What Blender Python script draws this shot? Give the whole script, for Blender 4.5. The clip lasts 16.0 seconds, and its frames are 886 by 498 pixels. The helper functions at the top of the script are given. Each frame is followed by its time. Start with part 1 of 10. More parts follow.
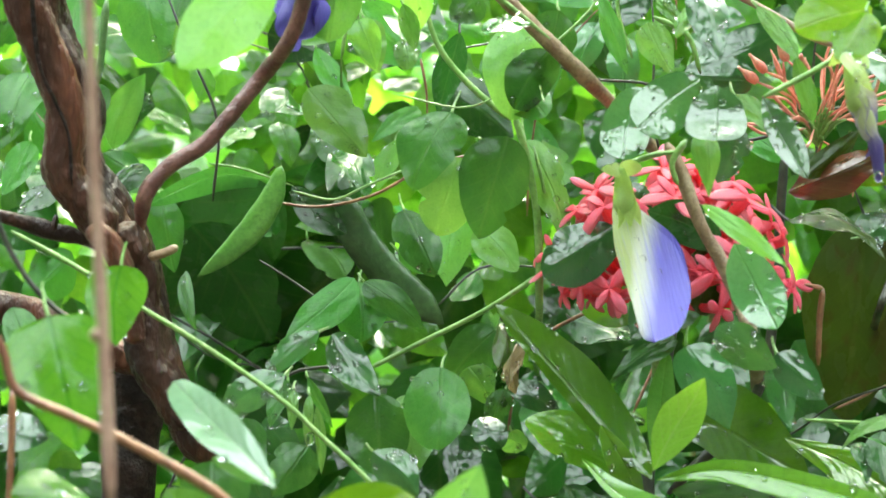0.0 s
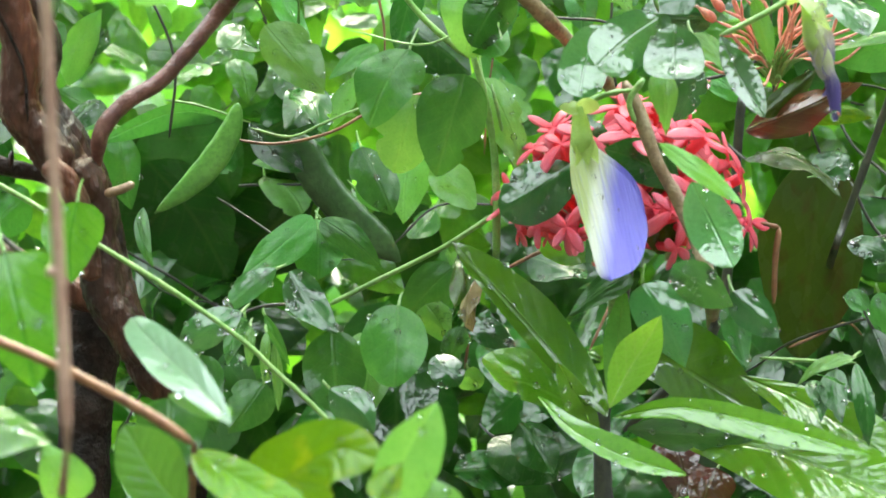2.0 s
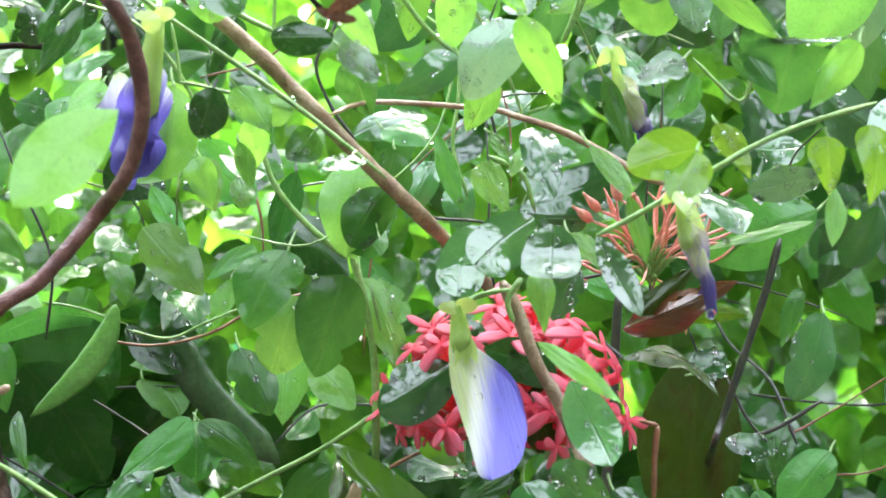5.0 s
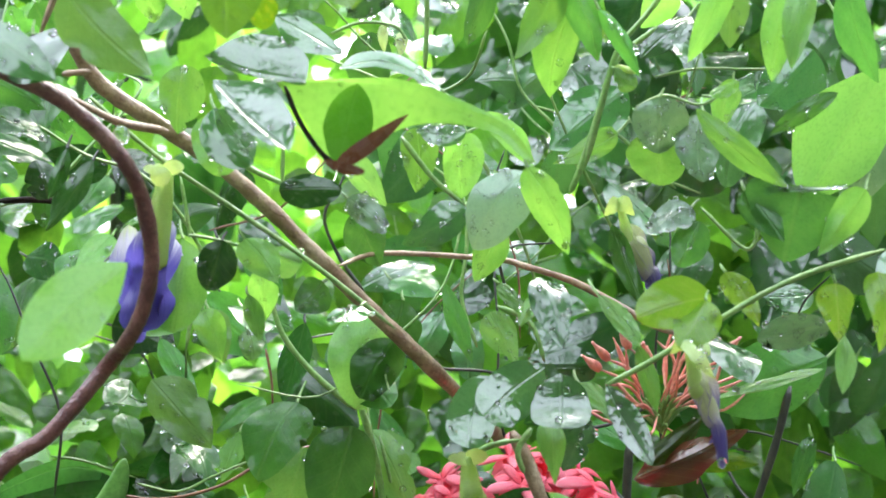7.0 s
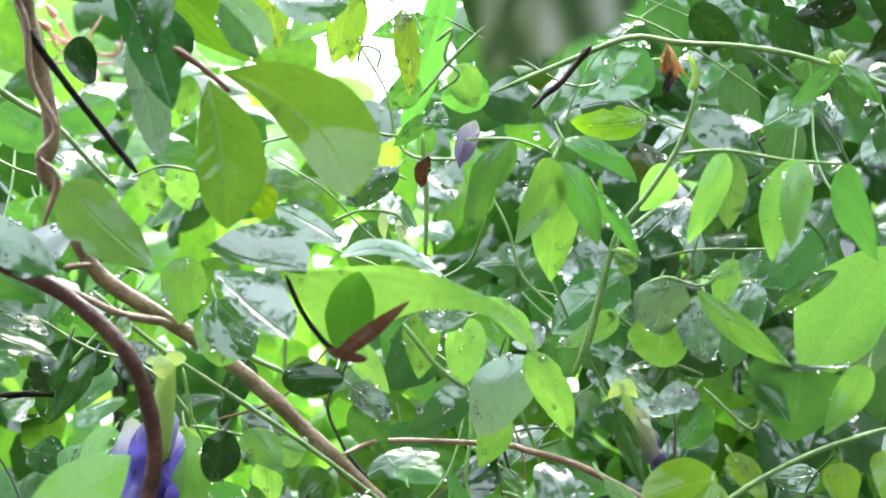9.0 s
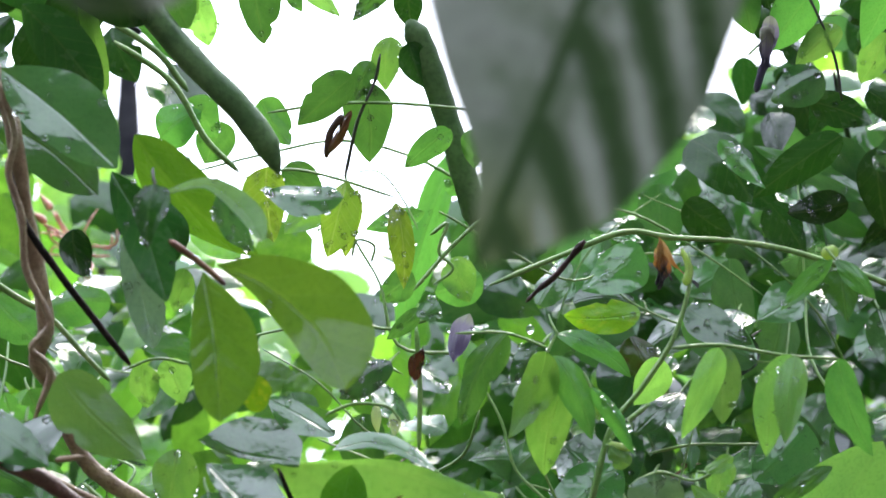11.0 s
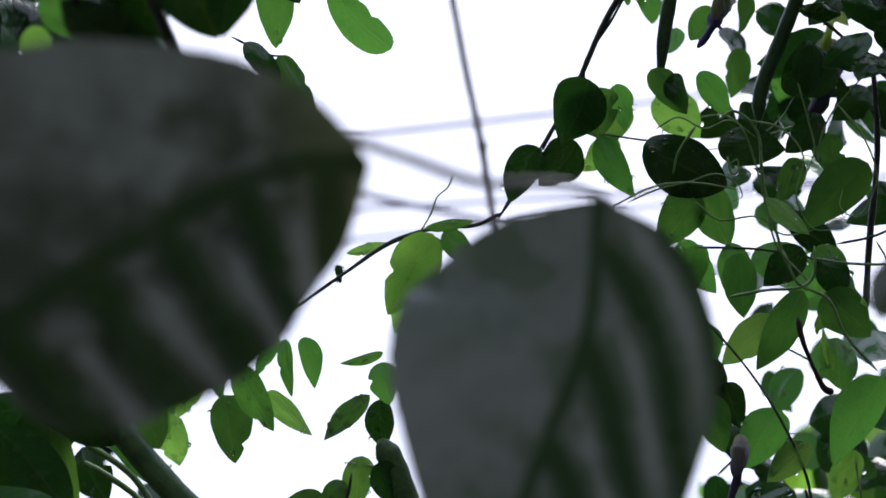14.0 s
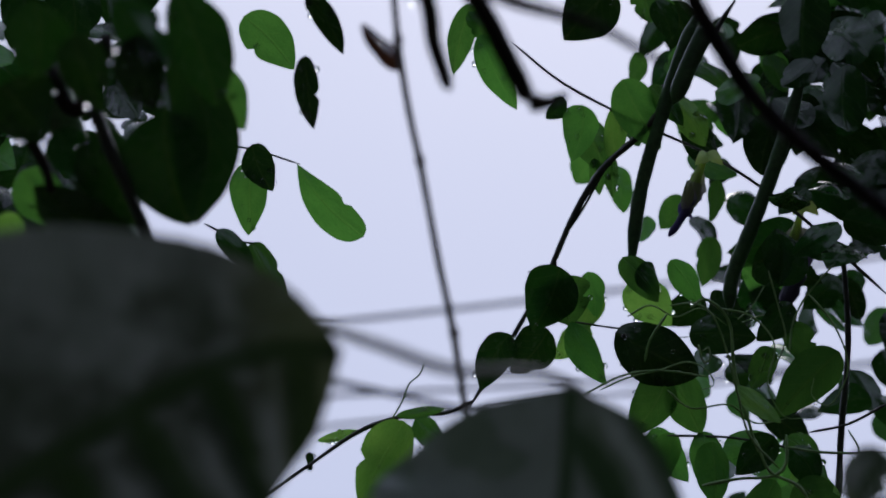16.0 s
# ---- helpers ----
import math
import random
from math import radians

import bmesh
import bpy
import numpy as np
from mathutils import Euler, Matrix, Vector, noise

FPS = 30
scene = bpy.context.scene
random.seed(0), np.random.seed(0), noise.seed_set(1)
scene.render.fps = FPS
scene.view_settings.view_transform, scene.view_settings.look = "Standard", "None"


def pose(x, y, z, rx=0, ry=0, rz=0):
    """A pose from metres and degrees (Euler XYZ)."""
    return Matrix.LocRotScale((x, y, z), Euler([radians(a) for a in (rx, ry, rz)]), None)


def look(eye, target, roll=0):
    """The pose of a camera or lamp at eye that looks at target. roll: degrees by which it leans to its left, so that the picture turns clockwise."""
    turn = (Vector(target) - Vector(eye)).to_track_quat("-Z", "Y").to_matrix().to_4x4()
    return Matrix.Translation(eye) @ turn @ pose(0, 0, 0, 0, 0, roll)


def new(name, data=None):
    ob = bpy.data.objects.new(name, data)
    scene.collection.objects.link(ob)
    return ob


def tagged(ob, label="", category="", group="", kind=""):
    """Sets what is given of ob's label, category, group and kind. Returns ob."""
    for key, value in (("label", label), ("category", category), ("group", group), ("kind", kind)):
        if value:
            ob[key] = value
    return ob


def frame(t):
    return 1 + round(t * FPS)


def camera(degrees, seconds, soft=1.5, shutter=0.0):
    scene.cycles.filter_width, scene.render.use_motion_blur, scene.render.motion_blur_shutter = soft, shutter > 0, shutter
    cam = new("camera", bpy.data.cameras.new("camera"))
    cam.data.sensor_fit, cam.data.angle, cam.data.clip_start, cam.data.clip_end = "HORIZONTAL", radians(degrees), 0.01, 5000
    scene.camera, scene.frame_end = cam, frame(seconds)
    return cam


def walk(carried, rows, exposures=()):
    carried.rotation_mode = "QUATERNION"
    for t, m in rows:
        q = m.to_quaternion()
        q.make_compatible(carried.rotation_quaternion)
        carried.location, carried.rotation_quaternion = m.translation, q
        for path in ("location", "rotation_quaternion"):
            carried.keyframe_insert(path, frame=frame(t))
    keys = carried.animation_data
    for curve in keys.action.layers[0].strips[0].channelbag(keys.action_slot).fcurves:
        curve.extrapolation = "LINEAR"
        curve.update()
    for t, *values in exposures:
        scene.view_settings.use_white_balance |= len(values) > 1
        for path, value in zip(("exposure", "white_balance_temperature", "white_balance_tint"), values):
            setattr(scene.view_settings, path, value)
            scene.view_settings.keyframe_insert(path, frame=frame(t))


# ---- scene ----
cam = camera(22.0, 16.0, soft=1.7)
cam.data.dof.use_dof = True
cam.data.dof.focus_distance = 0.8
cam.data.dof.aperture_fstop = 18.0
EYE = 1.2
ROWS = [
    (0.0, 85.982, 0.077, -0.012),
    (0.5, 85.782, -0.024, -0.171),
    (1.0, 85.240, 0.008, -0.374),
    (1.5, 84.563, 0.096, -0.818),
    (2.0, 84.416, -0.183, -1.069),
    (2.5, 84.526, -0.268, -1.536),
    (3.0, 84.389, -0.545, -2.039),
    (3.5, 84.619, -0.362, -2.511),
    (4.0, 87.206, -0.261, -3.839),
    (4.2, 88.040, -0.055, -4.186),
    (6.3, 91.450, 0.353, -3.852),
    (6.5, 92.235, 0.493, -3.899),
    (7.0, 93.231, 0.504, -3.888),
    (7.5, 94.189, 0.536, -3.800),
    (8.0, 95.025, 0.646, -3.868),
    (8.5, 96.328, 1.057, -3.790),
    (9.0, 97.906, 1.598, -3.728),
    (9.2, 98.507, 1.418, -3.765),
    (11.3, 103.447, 1.422, -3.963),
    (11.5, 103.921, 1.548, -4.138),
    (12.0, 105.404, 1.515, -4.462),
    (12.5, 107.642, 1.766, -4.265),
    (13.0, 109.547, 1.802, -4.360),
    (13.5, 111.341, 1.835, -4.397),
    (14.0, 113.243, 1.796, -4.549),
    (14.5, 114.922, 1.832, -4.810),
    (15.0, 116.129, 1.699, -5.050),
    (15.5, 117.122, 2.062, -4.877),
    (16.0, 117.924, 1.933, -5.268),
]
EXPOSURES = [
    (0.0, 2.62, 8000, -14), (3.0, 2.6, 7700, -9), (4.0, 2.7, 7300, -2), (7.0, 2.16, 7000, 1), (9.0, 2.0, 6950, 2), (11.5, 0.95, 6700, 6), (12.5, 0.55, 6500, 8),
    (13.0, 0.37, 6500, 10), (13.5, -0.08, 6500, 10), (14.0, -0.62, 6400, 10), (14.5, -1.25, 6200, 10), (15.0, -1.6, 6100, 10), (16.0, -1.63, 6100, 10)]
walk(cam, [(t, pose(0, 0, EYE, rx, ry, rz)) for t, rx, ry, rz in ROWS], EXPOSURES)

# ---- light: a bright, thinly overcast sky ----
world = bpy.data.worlds.new("sky")
scene.world = world
world.use_nodes = True
wt = world.node_tree
sky = wt.nodes.new("ShaderNodeTexSky")
sky.sky_type, sky.sun_disc, sky.sun_elevation, sky.sun_rotation = "NISHITA", False, radians(50), radians(12)
sky.dust_density, sky.air_density = 4.0, 1.0
cloud = wt.nodes.new("ShaderNodeMix")
cloud.data_type = "RGBA"
cloud.inputs[0].default_value = 0.7
cloud.inputs[7].default_value = (13.0, 13.9, 18.4, 1.0)
wt.links.new(sky.outputs[0], cloud.inputs[6])
wt.links.new(cloud.outputs[2], wt.nodes["Background"].inputs[0])
wt.nodes["Background"].inputs[1].default_value = 0.15
sun = new("sun", bpy.data.lights.new("sun", "SUN"))
sun.data.energy, sun.data.angle, sun.data.color = 1.4, radians(25), (1.0, 0.97, 0.92)
sun.matrix_world = look((0.9, 3.4, 5.2), (0, 0, 1.0))

# ---- materials ----
def tree(name):
    m = bpy.data.materials.new(name)
    m.use_nodes = True
    t = m.node_tree
    t.nodes.clear()
    return m, t


def node(t, kind, **ins):
    n = t.nodes.new(kind)
    for k, v in ins.items():
        key = int(k[1:]) if k[0] == "i" and k[1:].isdigit() else k.replace("_", " ")
        if isinstance(v, bpy.types.NodeSocket):
            t.links.new(v, n.inputs[key])
        else:
            n.inputs[key].default_value = v
    return n


def maths(t, op, a, b=0.0, c=0.0):
    n = node(t, "ShaderNodeMath", i0=a, i1=b, i2=c)
    n.operation = op
    return n.outputs[0]


def blend(t, fac, a, b, mode="MIX"):
    n = t.nodes.new("ShaderNodeMix")
    n.data_type, n.blend_type = "RGBA", mode
    for i, v in ((0, fac), (6, a), (7, b)):
        if isinstance(v, bpy.types.NodeSocket):
            t.links.new(v, n.inputs[i])
        else:
            n.inputs[i].default_value = v if i == 0 else (*v, 1.0)
    return n.outputs[2]


def ramp(t, fac, lo, hi):
    n = node(t, "ShaderNodeMapRange", Value=fac, From_Min=lo, From_Max=hi)
    n.interpolation_type = "SMOOTHSTEP"
    return n.outputs[0]


def noise_at(t, scale, vec, detail=3.0):
    return node(t, "ShaderNodeTexNoise", Scale=scale, Vector=vec, Detail=detail).outputs[0]


VEINS = {}


def leaf_material(name, deep, young, shine=0.16, through_light=0.42, veins=7.0, relief=0.5, spots=None, island=False, vein_tone=0.04, glow=1.0, coat=0.45, vein_color=(0.42, 0.55, 0.2), rib_width=0.17, curve=0.8, sweep=0.5, lit_half=0.0, grit=5.0, quilt=0.015, gloss=0.4, tint=(1.75, 1.55, 0.95), billow=3.2):
    """A wet leaf: mottled blade, paler midrib and side veins, thin enough to pass light."""
    m, t = tree(name)
    VEINS[name] = (veins, curve, sweep)
    uv = t.nodes.new("ShaderNodeUVMap").outputs[0]
    sep = node(t, "ShaderNodeSeparateXYZ", Vector=uv)
    u, v = sep.outputs[0], sep.outputs[1]
    side = maths(t, "ABSOLUTE", maths(t, "SUBTRACT", u, 0.5))
    mid = ramp(t, side, 0.035, 0.006)
    wave = maths(t, "ABSOLUTE", maths(t, "SUBTRACT", maths(t, "FRACT", maths(t, "SUBTRACT", maths(t, "MULTIPLY", v, veins), maths(t, "MULTIPLY", maths(t, "POWER", side, curve), veins * sweep))), 0.5))
    wave = maths(t, "ADD", wave, maths(t, "MULTIPLY", node(t, "ShaderNodeTexNoise", Scale=7.0, Vector=uv).outputs[0], 0.3 if lit_half else 0.12))
    rib = maths(t, "MULTIPLY", ramp(t, wave, rib_width, 0.24 if lit_half else 0.05), ramp(t, side, 0.5, 0.38))
    obj = t.nodes.new("ShaderNodeTexCoord").outputs["Object"] if not island else node(t, "ShaderNodeNewGeometry").outputs["Position"]
    k = 60.0 if island else 1.0
    blot = noise_at(t, 2.6 * k, obj, 4.0)
    fine = noise_at(t, 34.0 * k, obj, 2.0)
    rnd = t.nodes.new("ShaderNodeNewGeometry").outputs["Random Per Island"] if island else t.nodes.new("ShaderNodeObjectInfo").outputs["Random"]
    col = blend(t, ramp(t, maths(t, "ADD", maths(t, "MULTIPLY", blot, 0.7), maths(t, "MULTIPLY", rnd, 0.55)), 0.25, 0.95), deep, young)
    col = blend(t, maths(t, "MULTIPLY", ramp(t, fine, 0.45, 0.75), 0.22), col, tuple(c * 0.6 for c in deep))
    if spots:
        patch = ramp(t, noise_at(t, grit * k, obj, 5.0), 0.5, 0.66)
        col = blend(t, maths(t, "MULTIPLY", patch, 0.75), col, spots)
    # paints light into the colour: a lit pale half, rib highlights, a glowing tip
    if lit_half:
        ribbed = ramp(t, maths(t, "MULTIPLY", maths(t, "SUBTRACT", u, 0.5), lit_half), 0.02, -0.02)
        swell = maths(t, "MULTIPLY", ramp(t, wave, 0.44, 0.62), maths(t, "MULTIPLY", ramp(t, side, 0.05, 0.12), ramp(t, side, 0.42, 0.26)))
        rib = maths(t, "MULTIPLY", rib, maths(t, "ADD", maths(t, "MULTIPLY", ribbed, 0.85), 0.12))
        across = maths(t, "ADD", maths(t, "MULTIPLY", maths(t, "SUBTRACT", u, 0.5), lit_half), maths(t, "MULTIPLY", maths(t, "SUBTRACT", noise_at(t, 9.0, obj, 6.0), 0.5), 0.7))
        lit_mask = maths(t, "MULTIPLY", ramp(t, across, -0.04, 0.22), maths(t, "MULTIPLY", ramp(t, v, 0.12, 0.5), ramp(t, v, 0.98, 0.55)))
        col = blend(t, maths(t, "MULTIPLY", lit_mask, 0.75), col, (0.48, 0.52, 0.5))
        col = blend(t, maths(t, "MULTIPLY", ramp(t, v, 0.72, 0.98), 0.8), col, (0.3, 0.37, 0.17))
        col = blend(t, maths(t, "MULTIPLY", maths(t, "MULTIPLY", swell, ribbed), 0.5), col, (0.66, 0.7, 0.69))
    col = blend(t, maths(t, "MULTIPLY", maths(t, "MAXIMUM", mid, maths(t, "MULTIPLY", rib, 1.0 if lit_half else 0.7)), vein_tone), col, vein_color)
    hue = node(t, "ShaderNodeHueSaturation", Hue=maths(t, "ADD", 0.487, maths(t, "MULTIPLY", rnd, 0.026)), Saturation=1.0, Value=maths(t, "ADD", 0.64, maths(t, "MULTIPLY", rnd, 0.36)), Color=col)
    col = hue.outputs[0]
    height = maths(t, "SUBTRACT", maths(t, "ADD", maths(t, "MULTIPLY", noise_at(t, billow * k, obj, 0.6), 0.9), maths(t, "MULTIPLY", noise_at(t, 12.0 * k, obj, 1.0), 0.09)), maths(t, "ADD", maths(t, "MULTIPLY", mid, 0.1), maths(t, "MULTIPLY", rib, quilt)))
    bump = node(t, "ShaderNodeBump", Strength=relief, Distance=0.0022, Height=height).outputs[0]
    wet = ramp(t, noise_at(t, 4.0 * k, obj, 3.0), 0.35, 0.65)
    rough = maths(t, "ADD", shine * 0.45, maths(t, "MULTIPLY", wet, 0.16))
    body = node(t, "ShaderNodeBsdfPrincipled", Base_Color=col, Roughness=rough, Normal=bump, Coat_Weight=max(coat, 0.25), Coat_Roughness=0.05, Coat_Normal=bump, Specular_IOR_Level=gloss)
    warm = blend(t, 1.0, col, tuple(c * glow for c in tint), "MULTIPLY")
    thin = node(t, "ShaderNodeBsdfTranslucent", Color=warm, Normal=bump)
    mix = node(t, "ShaderNodeMixShader", i0=through_light, i1=body.outputs[0], i2=thin.outputs[0])
    t.links.new(mix.outputs[0], t.nodes.new("ShaderNodeOutputMaterial").inputs[0])
    return m


def plain_material(name, a, b, scale=60.0, rough=0.4, relief=0.4, metal=0.0, coat=0.3, stretch=(1, 1, 1), third=None, size=0.001, gloss=0.5):
    """Bark, stem, soil or cloth: two tones mixed at two scales, with fine relief."""
    m, t = tree(name)
    pos = t.nodes.new("ShaderNodeNewGeometry").outputs["Position"]
    pos = node(t, "ShaderNodeMapping", Vector=pos, Scale=stretch).outputs[0]
    big, small = noise_at(t, scale, pos, 5.0), noise_at(t, scale * 6.0, pos, 4.0)
    col = blend(t, ramp(t, big, 0.35, 0.65), a, b)
    if third:
        col = blend(t, maths(t, "MULTIPLY", ramp(t, noise_at(t, scale * 0.45, pos, 6.0), 0.52, 0.66), 0.85), col, third)
    col = blend(t, maths(t, "MULTIPLY", ramp(t, small, 0.4, 0.7), 0.45), col, tuple(c * 0.5 for c in a))
    bump = node(t, "ShaderNodeBump", Strength=relief, Distance=size, Height=maths(t, "ADD", big, maths(t, "MULTIPLY", small, 0.5))).outputs[0]
    body = node(t, "ShaderNodeBsdfPrincipled", Base_Color=col, Roughness=maths(t, "ADD", rough - 0.1, maths(t, "MULTIPLY", small, 0.25)), Normal=bump, Metallic=metal, Specular_IOR_Level=gloss, Coat_Weight=coat, Coat_Roughness=0.15, Coat_Normal=bump)
    t.links.new(body.outputs[0], t.nodes.new("ShaderNodeOutputMaterial").inputs[0])
    return m


def petal_material(name, base, middle, end, start=0.3, stop=0.6, streak=0.25, cross=0.0, thin_share=0.4):
    """A petal that changes colour from its claw to its rim, with streaks along it."""
    m, t = tree(name)
    uv = t.nodes.new("ShaderNodeUVMap").outputs[0]
    sep = node(t, "ShaderNodeSeparateXYZ", Vector=uv)
    stretched = node(t, "ShaderNodeMapping", Vector=uv, Scale=(22.0, 2.0, 1.0)).outputs[0]
    lines = noise_at(t, 1.6, stretched, 4.0)
    way = maths(t, "ADD", maths(t, "ADD", sep.outputs[1], maths(t, "MULTIPLY", maths(t, "SUBTRACT", lines, 0.5), streak)), maths(t, "MULTIPLY", maths(t, "SUBTRACT", sep.outputs[0], 0.5), cross))
    col = blend(t, ramp(t, way, start - 0.2, start), base, middle)
    col = blend(t, ramp(t, way, start, stop), col, end)
    col = blend(t, maths(t, "MULTIPLY", ramp(t, lines, 0.5, 0.75), 0.3), col, tuple(min(1.0, c * 1.5) for c in end))
    bump = node(t, "ShaderNodeBump", Strength=0.5, Distance=0.001, Height=lines).outputs[0]
    body = node(t, "ShaderNodeBsdfPrincipled", Base_Color=col, Roughness=0.35, Normal=bump, Coat_Weight=0.3, Coat_Roughness=0.15)
    thin = node(t, "ShaderNodeBsdfTranslucent", Color=col, Normal=bump)
    mix = node(t, "ShaderNodeMixShader", i0=thin_share, i1=body.outputs[0], i2=thin.outputs[0])
    t.links.new(mix.outputs[0], t.nodes.new("ShaderNodeOutputMaterial").inputs[0])
    return m


def water_material():
    m, t = tree("rain_water")
    g = node(t, "ShaderNodeBsdfGlass", Roughness=0.0, IOR=1.33, Color=(1, 1, 1, 1))
    t.links.new(g.outputs[0], t.nodes.new("ShaderNodeOutputMaterial").inputs[0])
    return m


GREEN = leaf_material("pea_leaf", (0.045, 0.17, 0.038), (0.11, 0.31, 0.068), 0.25, 0.5, coat=0.15, relief=0.75, gloss=0.25)
LIME = leaf_material("young_leaf", (0.12, 0.35, 0.07), (0.23, 0.48, 0.115), 0.28, 0.55, relief=0.65, coat=0.12, gloss=0.25)
THIN = leaf_material("thin_young_leaf", (0.2, 0.45, 0.05), (0.3, 0.55, 0.085), 0.2, 0.7, relief=0.4, vein_tone=0.3)
PALE = leaf_material("pale_leaf", (0.13, 0.33, 0.085), (0.22, 0.44, 0.12), 0.3, 0.5, relief=0.7, coat=0.1, gloss=0.25)
# old leaf green, deepened further so that the colour itself holds shade
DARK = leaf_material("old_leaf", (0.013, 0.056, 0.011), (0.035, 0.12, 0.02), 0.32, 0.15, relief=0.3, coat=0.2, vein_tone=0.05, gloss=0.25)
WET = leaf_material("wet_leaf", (0.035, 0.14, 0.04), (0.09, 0.25, 0.07), 0.06, 0.32, relief=0.22, coat=1.0, vein_tone=0.03, quilt=0.006, veins=8.0)
SLICK = leaf_material("rain_slick_leaf", (0.05, 0.17, 0.05), (0.11, 0.28, 0.09), 0.1, 0.3, relief=1.0, coat=1.0, vein_tone=0.02, quilt=0.0, gloss=0.7, billow=1.9)
# pale grey-green base stands in for skylight glancing off wet leaves
SHEEN_TONE = leaf_material("filmed_leaf", (0.12, 0.25, 0.14), (0.2, 0.35, 0.21), 0.22, 0.35, relief=0.5, coat=0.6, vein_tone=0.05, quilt=0.02)
OLIVE = leaf_material("olive_leaf", (0.04, 0.088, 0.015), (0.08, 0.14, 0.024), 0.4, 0.35, coat=0.05, spots=(0.06, 0.05, 0.015), vein_tone=0.03, gloss=0.25)
SHRUB = leaf_material("shrub_leaf", (0.065, 0.2, 0.016), (0.13, 0.29, 0.024), 0.07, 0.35, veins=9.0, relief=0.8, coat=1.0, quilt=0.005)
YELLOW = leaf_material("yellowing_leaf", (0.12, 0.31, 0.018), (0.2, 0.39, 0.028), 0.5, 0.42, gloss=0.15, spots=(0.27, 0.4, 0.03), coat=0.0, vein_tone=0.35, vein_color=(0.1, 0.26, 0.02))
GLOW = leaf_material("back_lit_yellow_leaf", (0.16, 0.34, 0.035), (0.26, 0.44, 0.06), 0.25, 0.55, relief=0.8, coat=0.4, vein_tone=0.3)
HEART = leaf_material("heart_leaf", (0.05, 0.155, 0.015), (0.095, 0.24, 0.024), 0.3, 0.48, coat=0.2, vein_tone=0.55, vein_color=(0.04, 0.15, 0.015))
BROWN = leaf_material("dead_leaf", (0.08, 0.026, 0.016), (0.13, 0.045, 0.024), 0.12, 0.15, relief=1.0, vein_tone=0.05, coat=0.9)
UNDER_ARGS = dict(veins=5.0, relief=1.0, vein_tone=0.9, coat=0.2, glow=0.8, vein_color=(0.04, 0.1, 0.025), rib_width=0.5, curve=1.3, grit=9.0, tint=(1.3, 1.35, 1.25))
# underside colours with the light painted on the right half, then on the left
UNDER = leaf_material("leaf_underside", (0.12, 0.17, 0.11), (0.24, 0.3, 0.23), 0.4, 0.15, spots=(0.38, 0.42, 0.4), lit_half=1.0, sweep=1.25, **UNDER_ARGS)
UNDER_LIT_LEFT = leaf_material("leaf_underside_old", (0.11, 0.145, 0.1), (0.28, 0.31, 0.28), 0.4, 0.17, spots=(0.34, 0.37, 0.35), lit_half=-1.0, sweep=0.2, **UNDER_ARGS)
FILL_MID = leaf_material("hedge_leaf", (0.06, 0.2, 0.03), (0.17, 0.42, 0.06), 0.2, 0.55, island=True)
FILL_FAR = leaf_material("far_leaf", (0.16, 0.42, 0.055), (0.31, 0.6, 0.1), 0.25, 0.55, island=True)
# wet leaves, their green darkened further to carry shade inside the hedge
FILL_WET_SHADE = leaf_material("wet_hedge_leaf", (0.022, 0.1, 0.02), (0.055, 0.18, 0.03), 0.06, 0.28, island=True, coat=0.6, relief=0.22)
STEM = plain_material("green_stem", (0.17, 0.34, 0.075), (0.27, 0.44, 0.13), 120.0, 0.4, 0.3)
STEM_DARK = plain_material("dark_stem", (0.018, 0.02, 0.014), (0.05, 0.05, 0.03), 120.0, 0.4, 0.5)
STEM_TAN = plain_material("tan_bark", (0.25, 0.15, 0.085), (0.4, 0.28, 0.17), 130.0, 0.45, 1.0, third=(0.52, 0.4, 0.27))
STEM_RED = plain_material("red_stem", (0.17, 0.06, 0.03), (0.28, 0.13, 0.06), 110.0, 0.4, 0.5)
VINE_BROWN = plain_material("vine_bark", (0.11, 0.038, 0.034), (0.2, 0.08, 0.066), 160.0, 0.35, 1.0, third=(0.24, 0.12, 0.09))
BARK = plain_material("wet_bark", (0.02, 0.009, 0.007), (0.055, 0.024, 0.017), 95.0, 0.35, 1.0, third=(0.1, 0.042, 0.024), gloss=0.25, coat=0.08, size=0.003, stretch=(1, 1, 0.4))
BARK_RED = plain_material("red_bark", (0.05, 0.018, 0.011), (0.13, 0.042, 0.022), 80.0, 0.4, 1.0, stretch=(1, 1, 0.3), third=(0.03, 0.014, 0.01), gloss=0.3, coat=0.08, size=0.003)
BARK_BLACK = plain_material("black_bark", (0.012, 0.009, 0.008), (0.03, 0.018, 0.014), 70.0, 0.6, 1.0, coat=0.0, size=0.003, gloss=0.15)
POD = plain_material("green_pod", (0.09, 0.27, 0.035), (0.14, 0.34, 0.055), 140.0, 0.3, 0.35)
POD_OLD = plain_material("old_pod", (0.035, 0.09, 0.025), (0.06, 0.13, 0.04), 90.0, 0.35, 0.4)
POD_DARK = plain_material("ripe_pod", (0.06, 0.14, 0.035), (0.11, 0.21, 0.065), 90.0, 0.4, 0.4, coat=0.1)
CALYX = leaf_material("calyx_green", (0.42, 0.62, 0.2), (0.55, 0.72, 0.3), 0.35, 0.45, relief=0.3, coat=0.1, gloss=0.25, island=True)
BLUE_PETAL = petal_material("pea_petal", (0.5, 0.6, 0.25), (0.72, 0.74, 0.6), (0.13, 0.11, 0.6), 0.52, 1.05, 0.14, -1.9)
INNER_PETAL = petal_material("inner_petal", (0.45, 0.55, 0.25), (0.55, 0.55, 0.66), (0.12, 0.1, 0.44), 0.15, 0.42, 0.3)
